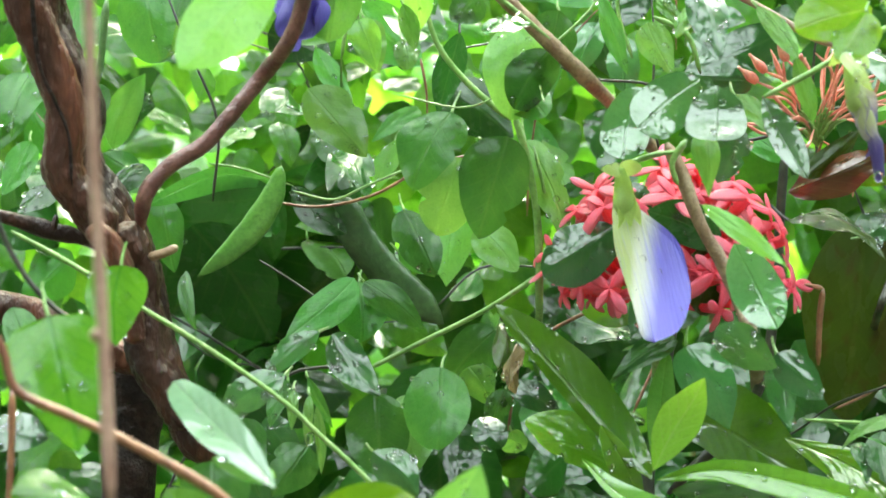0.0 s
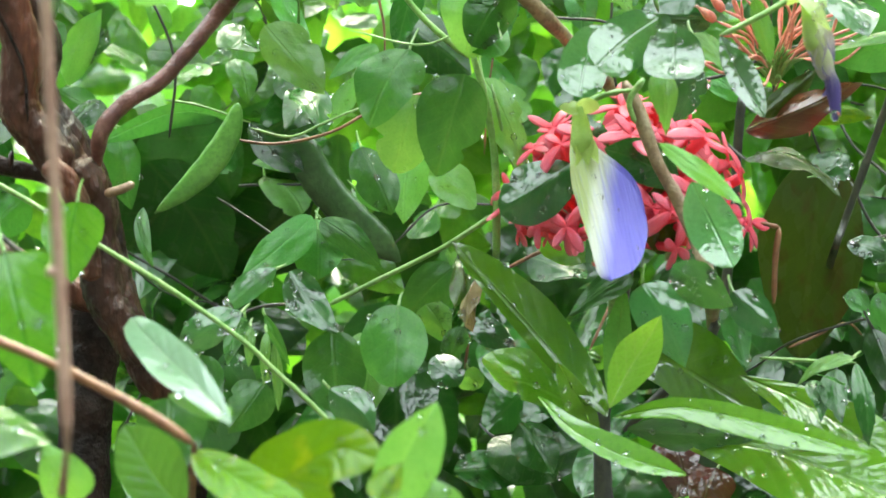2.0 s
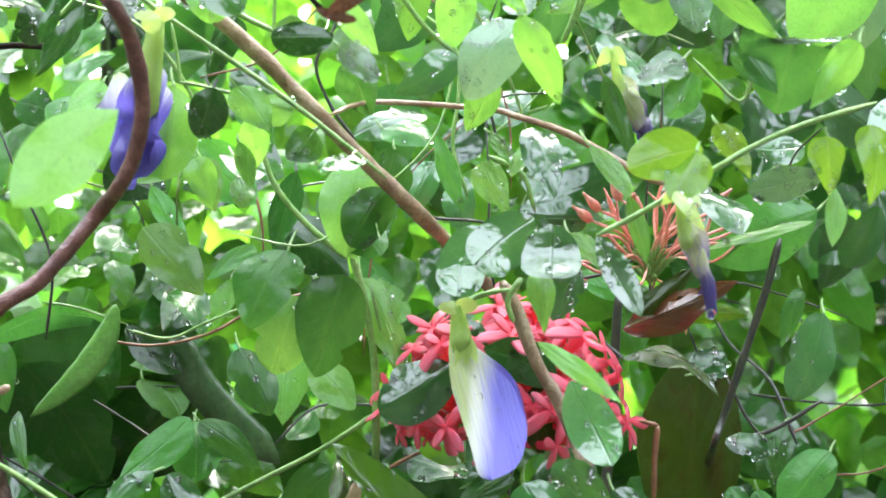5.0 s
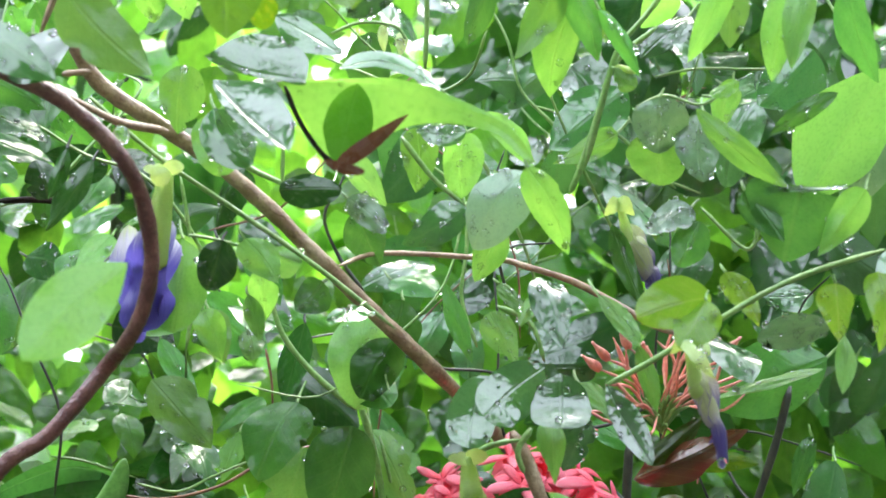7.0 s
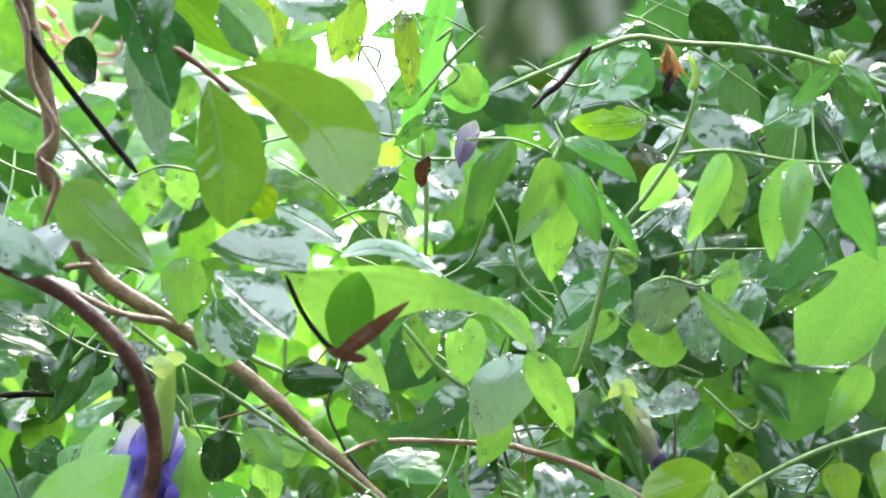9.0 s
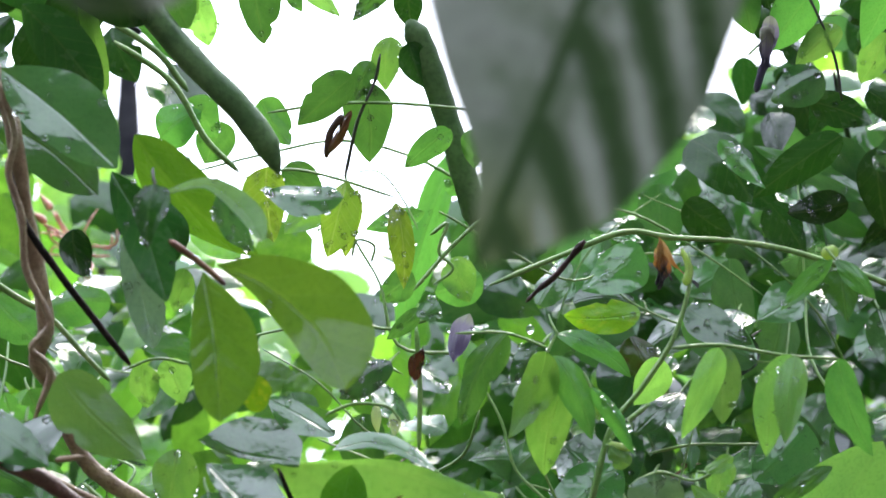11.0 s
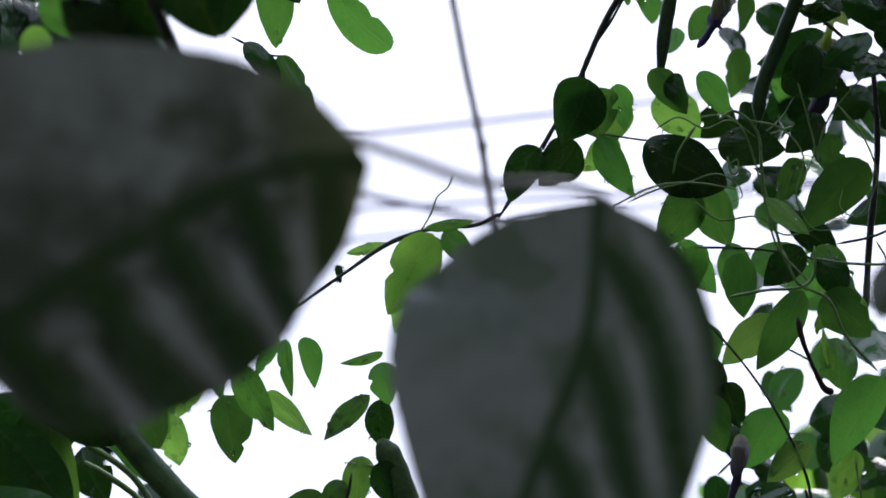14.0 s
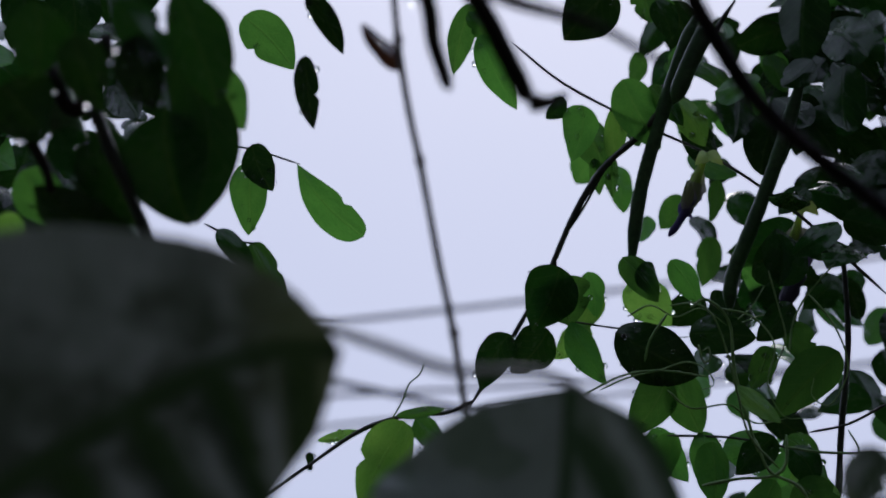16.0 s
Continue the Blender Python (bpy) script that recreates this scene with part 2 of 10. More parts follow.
WILT_PETAL = petal_material("wilted_petal", (0.5, 0.55, 0.28), (0.46, 0.42, 0.42), (0.08, 0.06, 0.22), 0.42, 0.75, 0.45)
MAUVE_PETAL = petal_material("mauve_petal", (0.4, 0.4, 0.3), (0.3, 0.26, 0.36), (0.09, 0.07, 0.14), 0.3, 0.7, 0.4)
RUST_PETAL = petal_material("rust_petal", (0.5, 0.3, 0.1), (0.45, 0.18, 0.04), (0.02, 0.015, 0.02), 0.45, 0.75, 0.4)
CORAL = petal_material("coral_petal", (1.0, 0.09, 0.14), (1.0, 0.13, 0.22), (1.0, 0.28, 0.4), 0.3, 0.9, 0.2, 0.0, 0.5)
SALMON = plain_material("salmon_tube", (0.78, 0.24, 0.18), (0.9, 0.42, 0.33), 120.0, 0.35, 0.3)
SOIL = plain_material("soil", (0.035, 0.025, 0.018), (0.07, 0.05, 0.03), 9.0, 0.8, 0.8, size=0.01, third=(0.03, 0.06, 0.015))
TARP = plain_material("blue_tarpaulin", (0.1, 0.42, 0.55), (0.16, 0.52, 0.66), 6.0, 0.4, 0.3, size=0.01)
POST = plain_material("dark_post", (0.012, 0.012, 0.015), (0.028, 0.027, 0.03), 30.0, 0.9, 0.5, coat=0.0, gloss=0.08)
CABLE = plain_material("cable_rubber", (0.2, 0.2, 0.23), (0.26, 0.26, 0.3), 4.0, 0.6, 0.1)
WATER = water_material()
STALK = plain_material("pink_stalk", (0.3, 0.17, 0.125), (0.42, 0.27, 0.2), 120.0, 0.5, 0.3, coat=0.1)
RUST = leaf_material("torn_leaf", (0.13, 0.058, 0.03), (0.21, 0.1, 0.05), 0.4, 0.4, relief=0.8, vein_tone=0.05, coat=0.1)
PLASTER = plain_material("plaster", (0.15, 0.155, 0.15), (0.2, 0.205, 0.2), 3.0, 0.8, 0.3, coat=0.0)
OLIVE_WET = leaf_material("broad_wet_leaf", (0.065, 0.17, 0.02), (0.135, 0.27, 0.035), 0.2, 0.48, relief=1.0, coat=0.3, vein_tone=0.04, billow=2.4, gloss=0.3)
DRY_LEAF = leaf_material("dry_leaf", (0.17, 0.115, 0.06), (0.3, 0.22, 0.12), 0.5, 0.3, relief=1.0, vein_tone=0.1, coat=0.0, gloss=0.2)
# mid green for one leaf and for a shadow drawn as a leaf blade
LEAF_AND_SHADOW = leaf_material("tucked_leaf", (0.065, 0.2, 0.018), (0.11, 0.27, 0.026), 0.45, 0.4, coat=0.0, gloss=0.15)
STEM_DRY = plain_material("dry_twig", (0.16, 0.15, 0.14), (0.24, 0.23, 0.22), 120.0, 0.6, 0.3, coat=0.0)
CABLE_STALK = plain_material("dry_stalk", (0.16, 0.14, 0.13), (0.24, 0.2, 0.19), 120.0, 0.5, 0.3, coat=0.1)


# ---- building ----
def link_mesh(name, verts, faces, material, parent=None, uvs=None, label="", smooth=True):
    me = bpy.data.meshes.new(name)
    me.from_pydata(verts, [], faces)
    if uvs is not None:
        layer = me.uv_layers.new(name="UVMap")
        loops = np.empty(len(me.loops), dtype=np.int32)
        me.loops.foreach_get("vertex_index", loops)
        layer.data.foreach_set("uv", np.asarray(uvs, dtype=np.float32)[loops].ravel())
    if smooth:
        me.polygons.foreach_set("use_smooth", np.ones(len(me.polygons), dtype=bool))
    me.materials.append(material)
    return adopt(name, me, parent, label)


def adopt(name, me, parent=None, label=""):
    ob = new(name, me)
    if parent:
        ob.parent = parent
    if label:
        tagged(ob, label)
    return ob


def plant(name, label, category, at, group=""):
    """An Empty at the foot of a plant, which its parts hang on."""
    ob = new(name)
    ob.location = at
    ob.empty_display_size = 0.02
    return tagged(ob, label, category, group)


def put(ob, m):
    """Places a part by a pose in the world, whatever its parent's place."""
    base = Vector((0, 0, 0))
    p = ob.parent
    while p:
        base += p.location
        p = p.parent
    ob.matrix_basis = Matrix.Translation(-base) @ m
    return ob


SHAPES = {"pea": (0.55, 0.86), "oval": (0.5, 0.58), "shrub": (0.75, 0.9), "lance": (0.75, 0.95), "ovate": (0.45, 0.98), "obovate": (0.95, 0.5), "heart": (0.3, 0.75), "petal": (0.8, 0.32), "big": (0.5, 0.72), "broad": (0.55, 0.72), "wide": (0.4, 0.62), "flap": (0.12, 0.7), "leaflet": (0.52, 0.86)}
BLADES = {}


def half_width(kind, s):
    a, b = SHAPES[kind]
    top = (a / (a + b)) ** a * (b / (a + b)) ** b
    return 0.5 * s ** a * (1 - s) ** b / top


def blade(kind, material, aspect, fold, bend, wave, seed, fine=False):
    """A leaf of length 1 from the origin along y, of width 1 across x, facing z; its meshes are shared."""
    key = (kind, material.name, round(aspect, 1), round(fold / 8), round(bend / 0.04), round(wave / 0.02), seed, fine)
    if key in BLADES:
        return BLADES[key]
    rng = random.Random(str(key))
    rows, cols = (40, 28) if fine else (20, 10)
    phase, skew, ripple = rng.uniform(0, 6.28), rng.uniform(-0.07, 0.07) / max(aspect, 0.3), rng.uniform(0.7, 1.3)
    lean = [rng.uniform(0.84, 1.14), rng.uniform(0.84, 1.14)]
    if kind in ("broad", "wide"):
        skew, lean = 0.0, [0.95, 1.05] if kind == "broad" else [1.0, 1.0]
    keen = rng.uniform(0.0, 0.25) if kind not in ("petal", "broad", "wide") else 0.0
    bite, place, hand = (rng.uniform(0.2, 0.45) if rng.random() < 0.3 and not fine and kind not in ("petal", "lance") else 0.0), rng.uniform(0.35, 0.8), rng.choice((-1, 1))
    turn, curl = (rng.uniform(-1.0, 1.0), rng.uniform(-0.02, 0.16)) if kind not in ("petal", "broad", "wide", "flap") else (0.0, 0.0)
    slope = math.tan(radians(fold)) * aspect
    verts, uvs, faces = [], [], []
    for i in range(rows + 1):
        s = i / rows
        s = 0.004 + 0.992 * (0.5 - 0.5 * math.cos(math.pi * s)) * 0.55 + 0.992 * s * 0.45 if 0 < i < rows else s
        w = max(half_width(kind, min(max(s, 0.0), 1.0)), 0.004) * (1 - keen * max(0.0, s - 0.55) ** 1.2)
        for j in range(cols + 1):
            c = 2 * j / cols - 1
            x = w * c * lean[c > 0] * (1 + 0.03 * math.sin(s * 9 * ripple + phase + c) + 0.012 * math.sin(s * 21 + 2 * phase)) * (1 - bite * math.exp(-((s - place) / 0.045) ** 2) * (c * hand > 0.3))
            edge = abs(c) ** 1.5
            z = bend * 4 * s * (1 - s) - slope * abs(x) * (1 - 0.35 * abs(c)) + wave * edge * math.sin(s * 9 * ripple + phase + (1.7 if c > 0 else 0)) * min(1, 4 * s)
            y = s
            if fine:
                ribs = 6 * s - 7.8 * abs(x) ** 1.5
                side = {"leaf_underside": 1.0 if c < 0 else 0.04, "leaf_underside_old": 1.0 if c > 0 else 0.04}.get(material.name, 0.6)
                z += 0.042 * side * abs(math.cos(math.pi * ribs)) * (1 - abs(c) ** 3) * min(1, 6 * abs(x))
            z += turn * (s - 0.3) * x * aspect - curl * s * s
            verts.append((x + skew * 4 * s * (1 - s), y, z))
            uvs.append((0.5 + x * 0.98, s))
    n = cols + 1
    for i in range(rows):
        for j in range(cols):
            faces.append((i * n + j, i * n + j + 1, (i + 1) * n + j + 1, (i + 1) * n + j))
    me = bpy.data.meshes.new("leaf")
    me.from_pydata(verts, [], faces)
    layer = me.uv_layers.new(name="UVMap")
    loops = np.empty(len(me.loops), dtype=np.int32)
    me.loops.foreach_get("vertex_index", loops)
    layer.data.foreach_set("uv", np.asarray(uvs, dtype=np.float32)[loops].ravel())
    me.polygons.foreach_set("use_smooth", np.ones(len(me.polygons), dtype=bool))
    me.materials.append(material)
    BLADES[key] = me
    return me


def turned(base, tip, width, roll, lift=0.5):
    """The pose that lays a blade from base to tip, its face turned to the open side and then rolled about its midrib."""
    base, tip = Vector(base), Vector(tip)
    y = tip - base
    length = y.length
    y.normalize()
    z = Vector((0, -1, lift))
    z -= y * z.dot(y)
    z = Matrix.Rotation(radians(roll), 3, y) @ z.normalized()
    x = y.cross(z)
    turn = Matrix((x, y, z)).transposed().to_4x4()
    return Matrix.Translation(base) @ turn @ Matrix.Diagonal((width, length, length, 1))


DROPS = {}
STALKS = {}


def stalk_mesh(material):
    '''A thin, slightly bowed leaf stalk of length 1 along z; one mesh for each material.'''
    if material.name not in STALKS:
        verts = [(math.cos(a) * (1.3 - 0.5 * h) + 3.0 * h * (1 - h), math.sin(a) * (1.3 - 0.5 * h), h) for h in (0.0, 0.35, 0.7, 1.0) for a in (0.0, 1.257, 2.513, 3.77, 5.027)]
        faces = [(5 * i + k, 5 * i + (k + 1) % 5, 5 * i + 5 + (k + 1) % 5, 5 * i + 5 + k) for i in range(3) for k in range(5)]
        me = bpy.data.meshes.new("leaf_stalk")
        me.from_pydata(verts, [], faces)
        me.materials.append(material)
        STALKS[material.name] = me
    return STALKS[material.name]


def leaf(owner, kind, material, base, tip, width, roll=0, fold=14, bend=0.05, wave=0.02, seed=0, name="leaf", label="", drops=0, fine=False, lift=0.5):
    length = (Vector(tip) - Vector(base)).length
    me = blade(kind, material, width / length, fold, bend, wave, seed, fine)
    m = turned(base, tip, width, roll, lift)
    ob = put(adopt(name, me, owner, label), m)
    rng = random.Random(str((base, tip)))
    if name == "leaf" and base[2] < 1.38 and rng.random() < 0.6:
        way = Vector(base) - Vector(tip) + Vector((rng.gauss(0, 0.3), rng.uniform(0.0, 0.6), rng.uniform(0.0, 0.7))) * length
        put(adopt("leaf_stalk", stalk_mesh(STEM_DARK if material in (DARK, OLIVE) else STEM), owner), along(base, way, 1.0) @ Matrix.Diagonal((0.00045, 0.00045, length * rng.uniform(0.14, 0.3), 1)))
    for _ in range(drops):
        v = me.vertices[int(len(me.vertices) * rng.uniform(0.15, 0.85))]
        p, q = m @ v.co, (m.to_3x3().inverted().transposed() @ v.normal).normalized()
        root = owner
        while root.parent:
            root = root.parent
        DROPS.setdefault(root.name, (root, []))[1].append((p, q, rng.uniform(0.0005, 0.0015)))
    return ob


def spline(points, steps):
    pts = [Vector(p) for p in points]
    pts = [pts[0] * 2 - pts[1], *pts, pts[-1] * 2 - pts[-2]]
    out = []
    for i in range(1, len(pts) - 2):
        a, b, c, d = pts[i - 1:i + 3]
        for k in range(steps):
            t = k / steps
            out.append(0.5 * (2 * b + (c - a) * t + (2 * a - 5 * b + 4 * c - d) * t * t + (3 * b - a - 3 * c + d) * t ** 3))
    return out + [pts[-2]]


def sheet(owner, material, rib, left, right, up=0.3, fold=0.0, cup=0.0, ripple=0.03, quilt=0.0, plain=0, teeth=0.0, seed=0, drops=0, name="leaf", label=""):
    """A leaf along its own curved midrib, its half widths on either hand given at six stations, faced to the path and tilted up; fold bends
    the halves, cup curls them, quilt raises the blade between its side veins and teeth notch the rim; plain names a hand whose half stays smooth."""
    rng = random.Random(seed)
    line = spline(rib, 12)
    span = [0.0]
    for a, b in zip(line, line[1:]):
        span.append(span[-1] + (b - a).length)
    size, base = span[-1], line[0]
    stations = (0.0, 0.06, 0.2, 0.4, 0.6, 0.8, 0.94, 1.0)
    rows, cols = 48, 28
    widest = max(max(left), max(right))
    phase, pace = rng.uniform(0, 6.28), rng.uniform(7, 10)
    curves = []
    for side in (left, right):
        knots = spline([(s, w, 0) for s, w in zip(stations, (0.0, *side, 0.0))], 10)
        curves.append(([k.x for k in knots], [max(k.y, 0.0) for k in knots]))
    bend = math.tan(radians(fold))
    verts, uvs, faces, normals = [], [], [], []
    for i in range(rows + 1):
        s = i / rows
        p = Vector([np.interp(s * size, span, [q[k] for q in line]) for k in range(3)])
        a = Vector([np.interp(max(s - 0.04, 0) * size, span, [q[k] for q in line]) for k in range(3)])
        b = Vector([np.interp(min(s + 0.04, 1) * size, span, [q[k] for q in line]) for k in range(3)])
        y = (b - a).normalized()
        z = Vector((-p.x, -p.y, EYE - p.z)).normalized() + Vector((0, 0, up))
        z = (z - y * z.dot(y)).normalized()
        x = y.cross(z)
        for j in range(cols + 1):
            c = 2 * j / cols - 1
            reach = float(np.interp(s, *curves[c > 0])) * (1 + teeth * 2 * abs((s * 26) % 1 - 0.5) * abs(c) ** 6 + 0.012 * math.sin(s * 23 + phase + c))
            out = abs(c) * reach
            rise = -bend * out * (1 - 0.3 * abs(c)) + cup * out * abs(c) + ripple * widest * abs(c) ** 1.5 * math.sin(s * pace + phase + (1.7 if c > 0 else 0.0))
            if quilt and c * plain <= 0:
                veins, curve, sweep = VEINS[material.name]
                rib_way = veins * (s - sweep * (0.49 * out / widest) ** curve) + 0.5
                rise += quilt * widest * 2.0 * (abs(math.sin(math.pi * rib_way)) - 0.4) * (1 - abs(c) ** 3) * min(1.0, 5 * out / widest)
            v = p + x * (math.copysign(out, c) if c else 0.0) + z * rise
            verts.append((v - base) / size)
            uvs.append((0.5 + 0.49 * math.copysign(out, c) / widest, s))
            normals.append(z)
    n = cols + 1
    for i in range(rows):
        for j in range(cols):
            faces.append((i * n + j, i * n + j + 1, (i + 1) * n + j + 1, (i + 1) * n + j))
    ob = link_mesh(name, verts, faces, material, owner, uvs, label)
    put(ob, Matrix.Translation(base) @ Matrix.Scale(size, 4))
    root = owner
    while root.parent:
        root = root.parent
    for _ in range(drops):
        k = rng.randrange(3 * n, len(verts) - 3 * n)
        DROPS.setdefault(root.name, (root, []))[1].append((base + verts[k] * size, normals[k], rng.uniform(0.0005, 0.0015)))
    return ob


def tube(owner, points, r0, r1, material, name="stem", label="", knobs=0.0, steps=5, sides=8, flat=1.0, swell=None, twist=0.0, fuzz=0.0, ridge=0.0):
    """A round or flattened stalk along a smooth line, tapering from r0 to r1, with uneven girth."""
    line = spline(points, steps)
    rng = random.Random(str(points[0]))
    off = Vector((rng.uniform(0, 50), rng.uniform(0, 50), rng.uniform(0, 50)))
    verts, faces, uvs = [], [], []
    up = Vector((0, -1, 0))
    for i, p in enumerate(line):
        s = i / (len(line) - 1)
        way = (line[min(i + 1, len(line) - 1)] - line[max(i - 1, 0)]).normalized()
        x = way.cross(up).normalized() if abs(way.dot(up)) < 0.98 else Vector((1, 0, 0))
        z = way.cross(x)
        r = r0 + (r1 - r0) * s
        if swell:
            r *= swell(s)
        elif s > 0.95:
            r *= 0.35 + (1 - s) * 13
        elif s < 0.04:
            r *= 0.4 + s * 15
        for k in range(sides):
            a = 2 * math.pi * k / sides
            spot = p + (x * math.cos(a) + z * math.sin(a) * flat) * r
            b = a + twist * s
            g = 1 + ridge * (math.sin(3 * b + 1) + 0.6 * math.sin(7 * b + 4 * s) + 0.4 * math.sin(13 * b + 9 * s)) + knobs * noise.noise(spot * 90 + off) + knobs * 0.6 * noise.noise(spot * 260 + off) + fuzz * noise.noise(spot * 700 + off)
            verts.append(p + (x * math.cos(a) + z * math.sin(a) * flat) * r * g)
            uvs.append((k / sides, s))
    n = len(line)
    for i in range(n - 1):
        for k in range(sides):
            faces.append((i * sides + k, i * sides + (k + 1) % sides, (i + 1) * sides + (k + 1) % sides, (i + 1) * sides + k))
    faces += [tuple(range(sides))[::-1], tuple(range((n - 1) * sides, n * sides))]
    ob = link_mesh(name, verts, faces, material, owner, uvs, label)
    return put(ob, Matrix())


def pod(owner, points, r, material, name="pod", label="", flat=0.5, young=False, sharp=False, lens=False):
    """A bean pod: flattened, blunt at the stalk, pointed at the end, with faint bulges over the seeds."""
    if lens:
        return tube(owner, points, r, r, material, name, label, 0.02, 12, 16, flat, lambda s: 0.06 + 0.94 * max(0.0, math.sin(math.pi * min(1.0, s * 1.02)) ** 0.62 * (1 - 0.25 * s)) * (1 + 0.02 * math.sin(s * 34)))
    if sharp:
        return tube(owner, points, r, r, material, name, label, 0.03, 10, 14, flat, lambda s: min(1, (s * 5) ** 0.7 + 0.2) * min(1, ((1 - s) * 3.4) ** 0.75 + 0.02) * (1 + 0.025 * math.sin(s * 44)))
    return tube(owner, points, r, r, material, name, label, 0.05, 8, 12, flat, (lambda s: min(1, (s * 3.2) ** 0.8 + 0.1) * min(1, ((1 - s) * 2.6) ** 0.9 + 0.02) * (1 + 0.03 * math.sin(s * 40))) if young else (lambda s: min(1, (s * 7) ** 0.7 + 0.2) * min(1, ((1 - s) * 6) ** 0.8 + 0.04) * (1 + 0.03 * math.sin(s * 60))))


def pea_flower(owner, top, neck, tip, width, roll, seed, label, ruffle=0.09, petal=BLUE_PETAL, girth=1.0, banner=None):
    """A hanging butterfly pea flower: leafy calyx with bracts, a folded banner and the wings inside it."""
    f = plant("flower", label, "", top)
    f.parent = owner
    f.location = Vector(top) - owner.location
    top, neck, tip = Vector(top), Vector(neck), Vector(tip)
    d = tip - neck
    size = d.length
    tube(f, [top, top.lerp(neck, 0.5), neck, neck.lerp(tip, 0.06)], size * 0.07 * girth, size * 0.1 * girth, CALYX, "calyx", "pale green tubular calyx", 0.1, 6, 12, 1.0, lambda s: (0.6 + 0.8 * s) * min(1.0, 2.2 * (1 - s) + 0.05))
    for k, r in ((0, -35), (1, 40), (2, 150)):
        leaf(f, "ovate", CALYX, top.lerp(neck, 0.6), neck.lerp(tip, 0.14) + Vector((0.003 * (k - 1), -0.002, 0)), size * 0.13, r, 24, 0.06, 0.02, k, "sepal")
    for k in (0, 1):
        side = Vector((0.004 * (1 if k else -1), -0.003, 0.002))
        leaf(f, "oval", CALYX, top - side * 0.2, top + side * 1.5 + Vector((0, 0, -0.003)), 0.005, 30 * k, 10, 0.12, 0.02, k, "bract")
    if banner:
        sheet(f, petal, *banner, up=0.0, fold=10, cup=-0.25, ripple=0.04, seed=seed, drops=7, name="banner_petal", label="violet-blue banner with cream base")
        back = Vector((0.001, 0.006, 0.001))
        sheet(f, petal, [Vector(p) + back for p in banner[0]], banner[1], banner[2], up=0.0, fold=18, ripple=0.07, seed=seed + 5, name="banner_petal")
        return f
    leaf(f, "petal", petal, top.lerp(neck, 0.3), tip, width, roll, 28, 0.1, ruffle, seed, "banner_petal", "violet-blue banner with cream base", 5)
    leaf(f, "petal", petal, top.lerp(neck, 0.6) + Vector((0, 0.004, 0)), tip + Vector((-0.002, 0.006, 0.004)), width * 1.02, roll + 16, 30, 0.02, ruffle, seed + 1, "banner_petal")
    leaf(f, "petal", INNER_PETAL, neck.lerp(tip, 0.05), neck.lerp(tip, 0.62) + Vector((0, 0.004, 0)), width * 0.35, roll - 20, 40, 0.1, 0.03, seed + 2, "wing_petal")
    return f


def wilted_flower(owner, top, neck, tip, width, material, label, calyx=True, shreds=0):
    """A spent flower: a shrivelled, twisted petal that hangs from its calyx, or a few dry shreds."""
    f = plant("wilted_flower", label, "", top)
    f.parent = owner
    f.location = Vector(top) - owner.location
    top, neck, tip = Vector(top), Vector(neck), Vector(tip)
    size = (tip - top).length
    if calyx:
        tube(f, [top, top.lerp(neck, 0.5), neck, neck.lerp(tip, 0.12)], size * 0.045, size * 0.07, CALYX, "calyx", "", 0.15, 6, 10, 0.8, lambda s: (0.5 + s) * min(1.0, 2.6 * (1 - s) + 0.1))
        for k in (-1, 1):
            leaf(f, "ovate", CALYX, top, top + Vector((0.005 * k, -0.002, -0.006)), 0.005, 30 * k, 12, 0.12, 0.03, 0, "bract")
    bow = neck.lerp(tip, 0.5) + Vector((width * 0.25, 0, 0))
    for k, (w, r) in enumerate(((1.0, 10), (0.8, 75), (0.7, -50))):
        leaf(f, "pea", material, top.lerp(neck, 0.5 + 0.15 * k), bow.lerp(tip, 0.15 * k), width * w, r, 45, 0.08, 0.1, k, "petal")
    if shreds:
        rng = random.Random(label)
        for k in range(shreds):
            end = tip + Vector((rng.gauss(0, 0.25), rng.gauss(0, 0.25), rng.uniform(-0.1, 0.25))) * size
            leaf(f, "lance", material, top.lerp(neck, 0.3 * rng.random()), end, width * 0.3, rng.uniform(-60, 60), 40, 0.12, 0.12, k, "petal_shred")
    thick = 0.18 if shreds else 0.4
    tube(f, [top.lerp(neck, 0.8), neck.lerp(bow, 0.7), bow, tip], width * thick, width * thick * 0.5, material, "shrivelled_petal", "", 0.5, 8, 10, 0.6)
    return f


def ball(owner, at, r, material, name, stretch=(1, 1, 1)):
    bm = bmesh.new()
    bmesh.ops.create_icosphere(bm, subdivisions=3, radius=r)
    for v in bm.verts:
        v.co = Vector((v.co.x * stretch[0], v.co.y * stretch[1], v.co.z * stretch[2]))
    me = bpy.data.meshes.new(name)
    bm.to_mesh(me)
    bm.free()
    me.polygons.foreach_set("use_smooth", np.ones(len(me.polygons), dtype=bool))
    me.materials.append(material)
    return put(adopt(name, me, owner), Matrix.Translation(at))


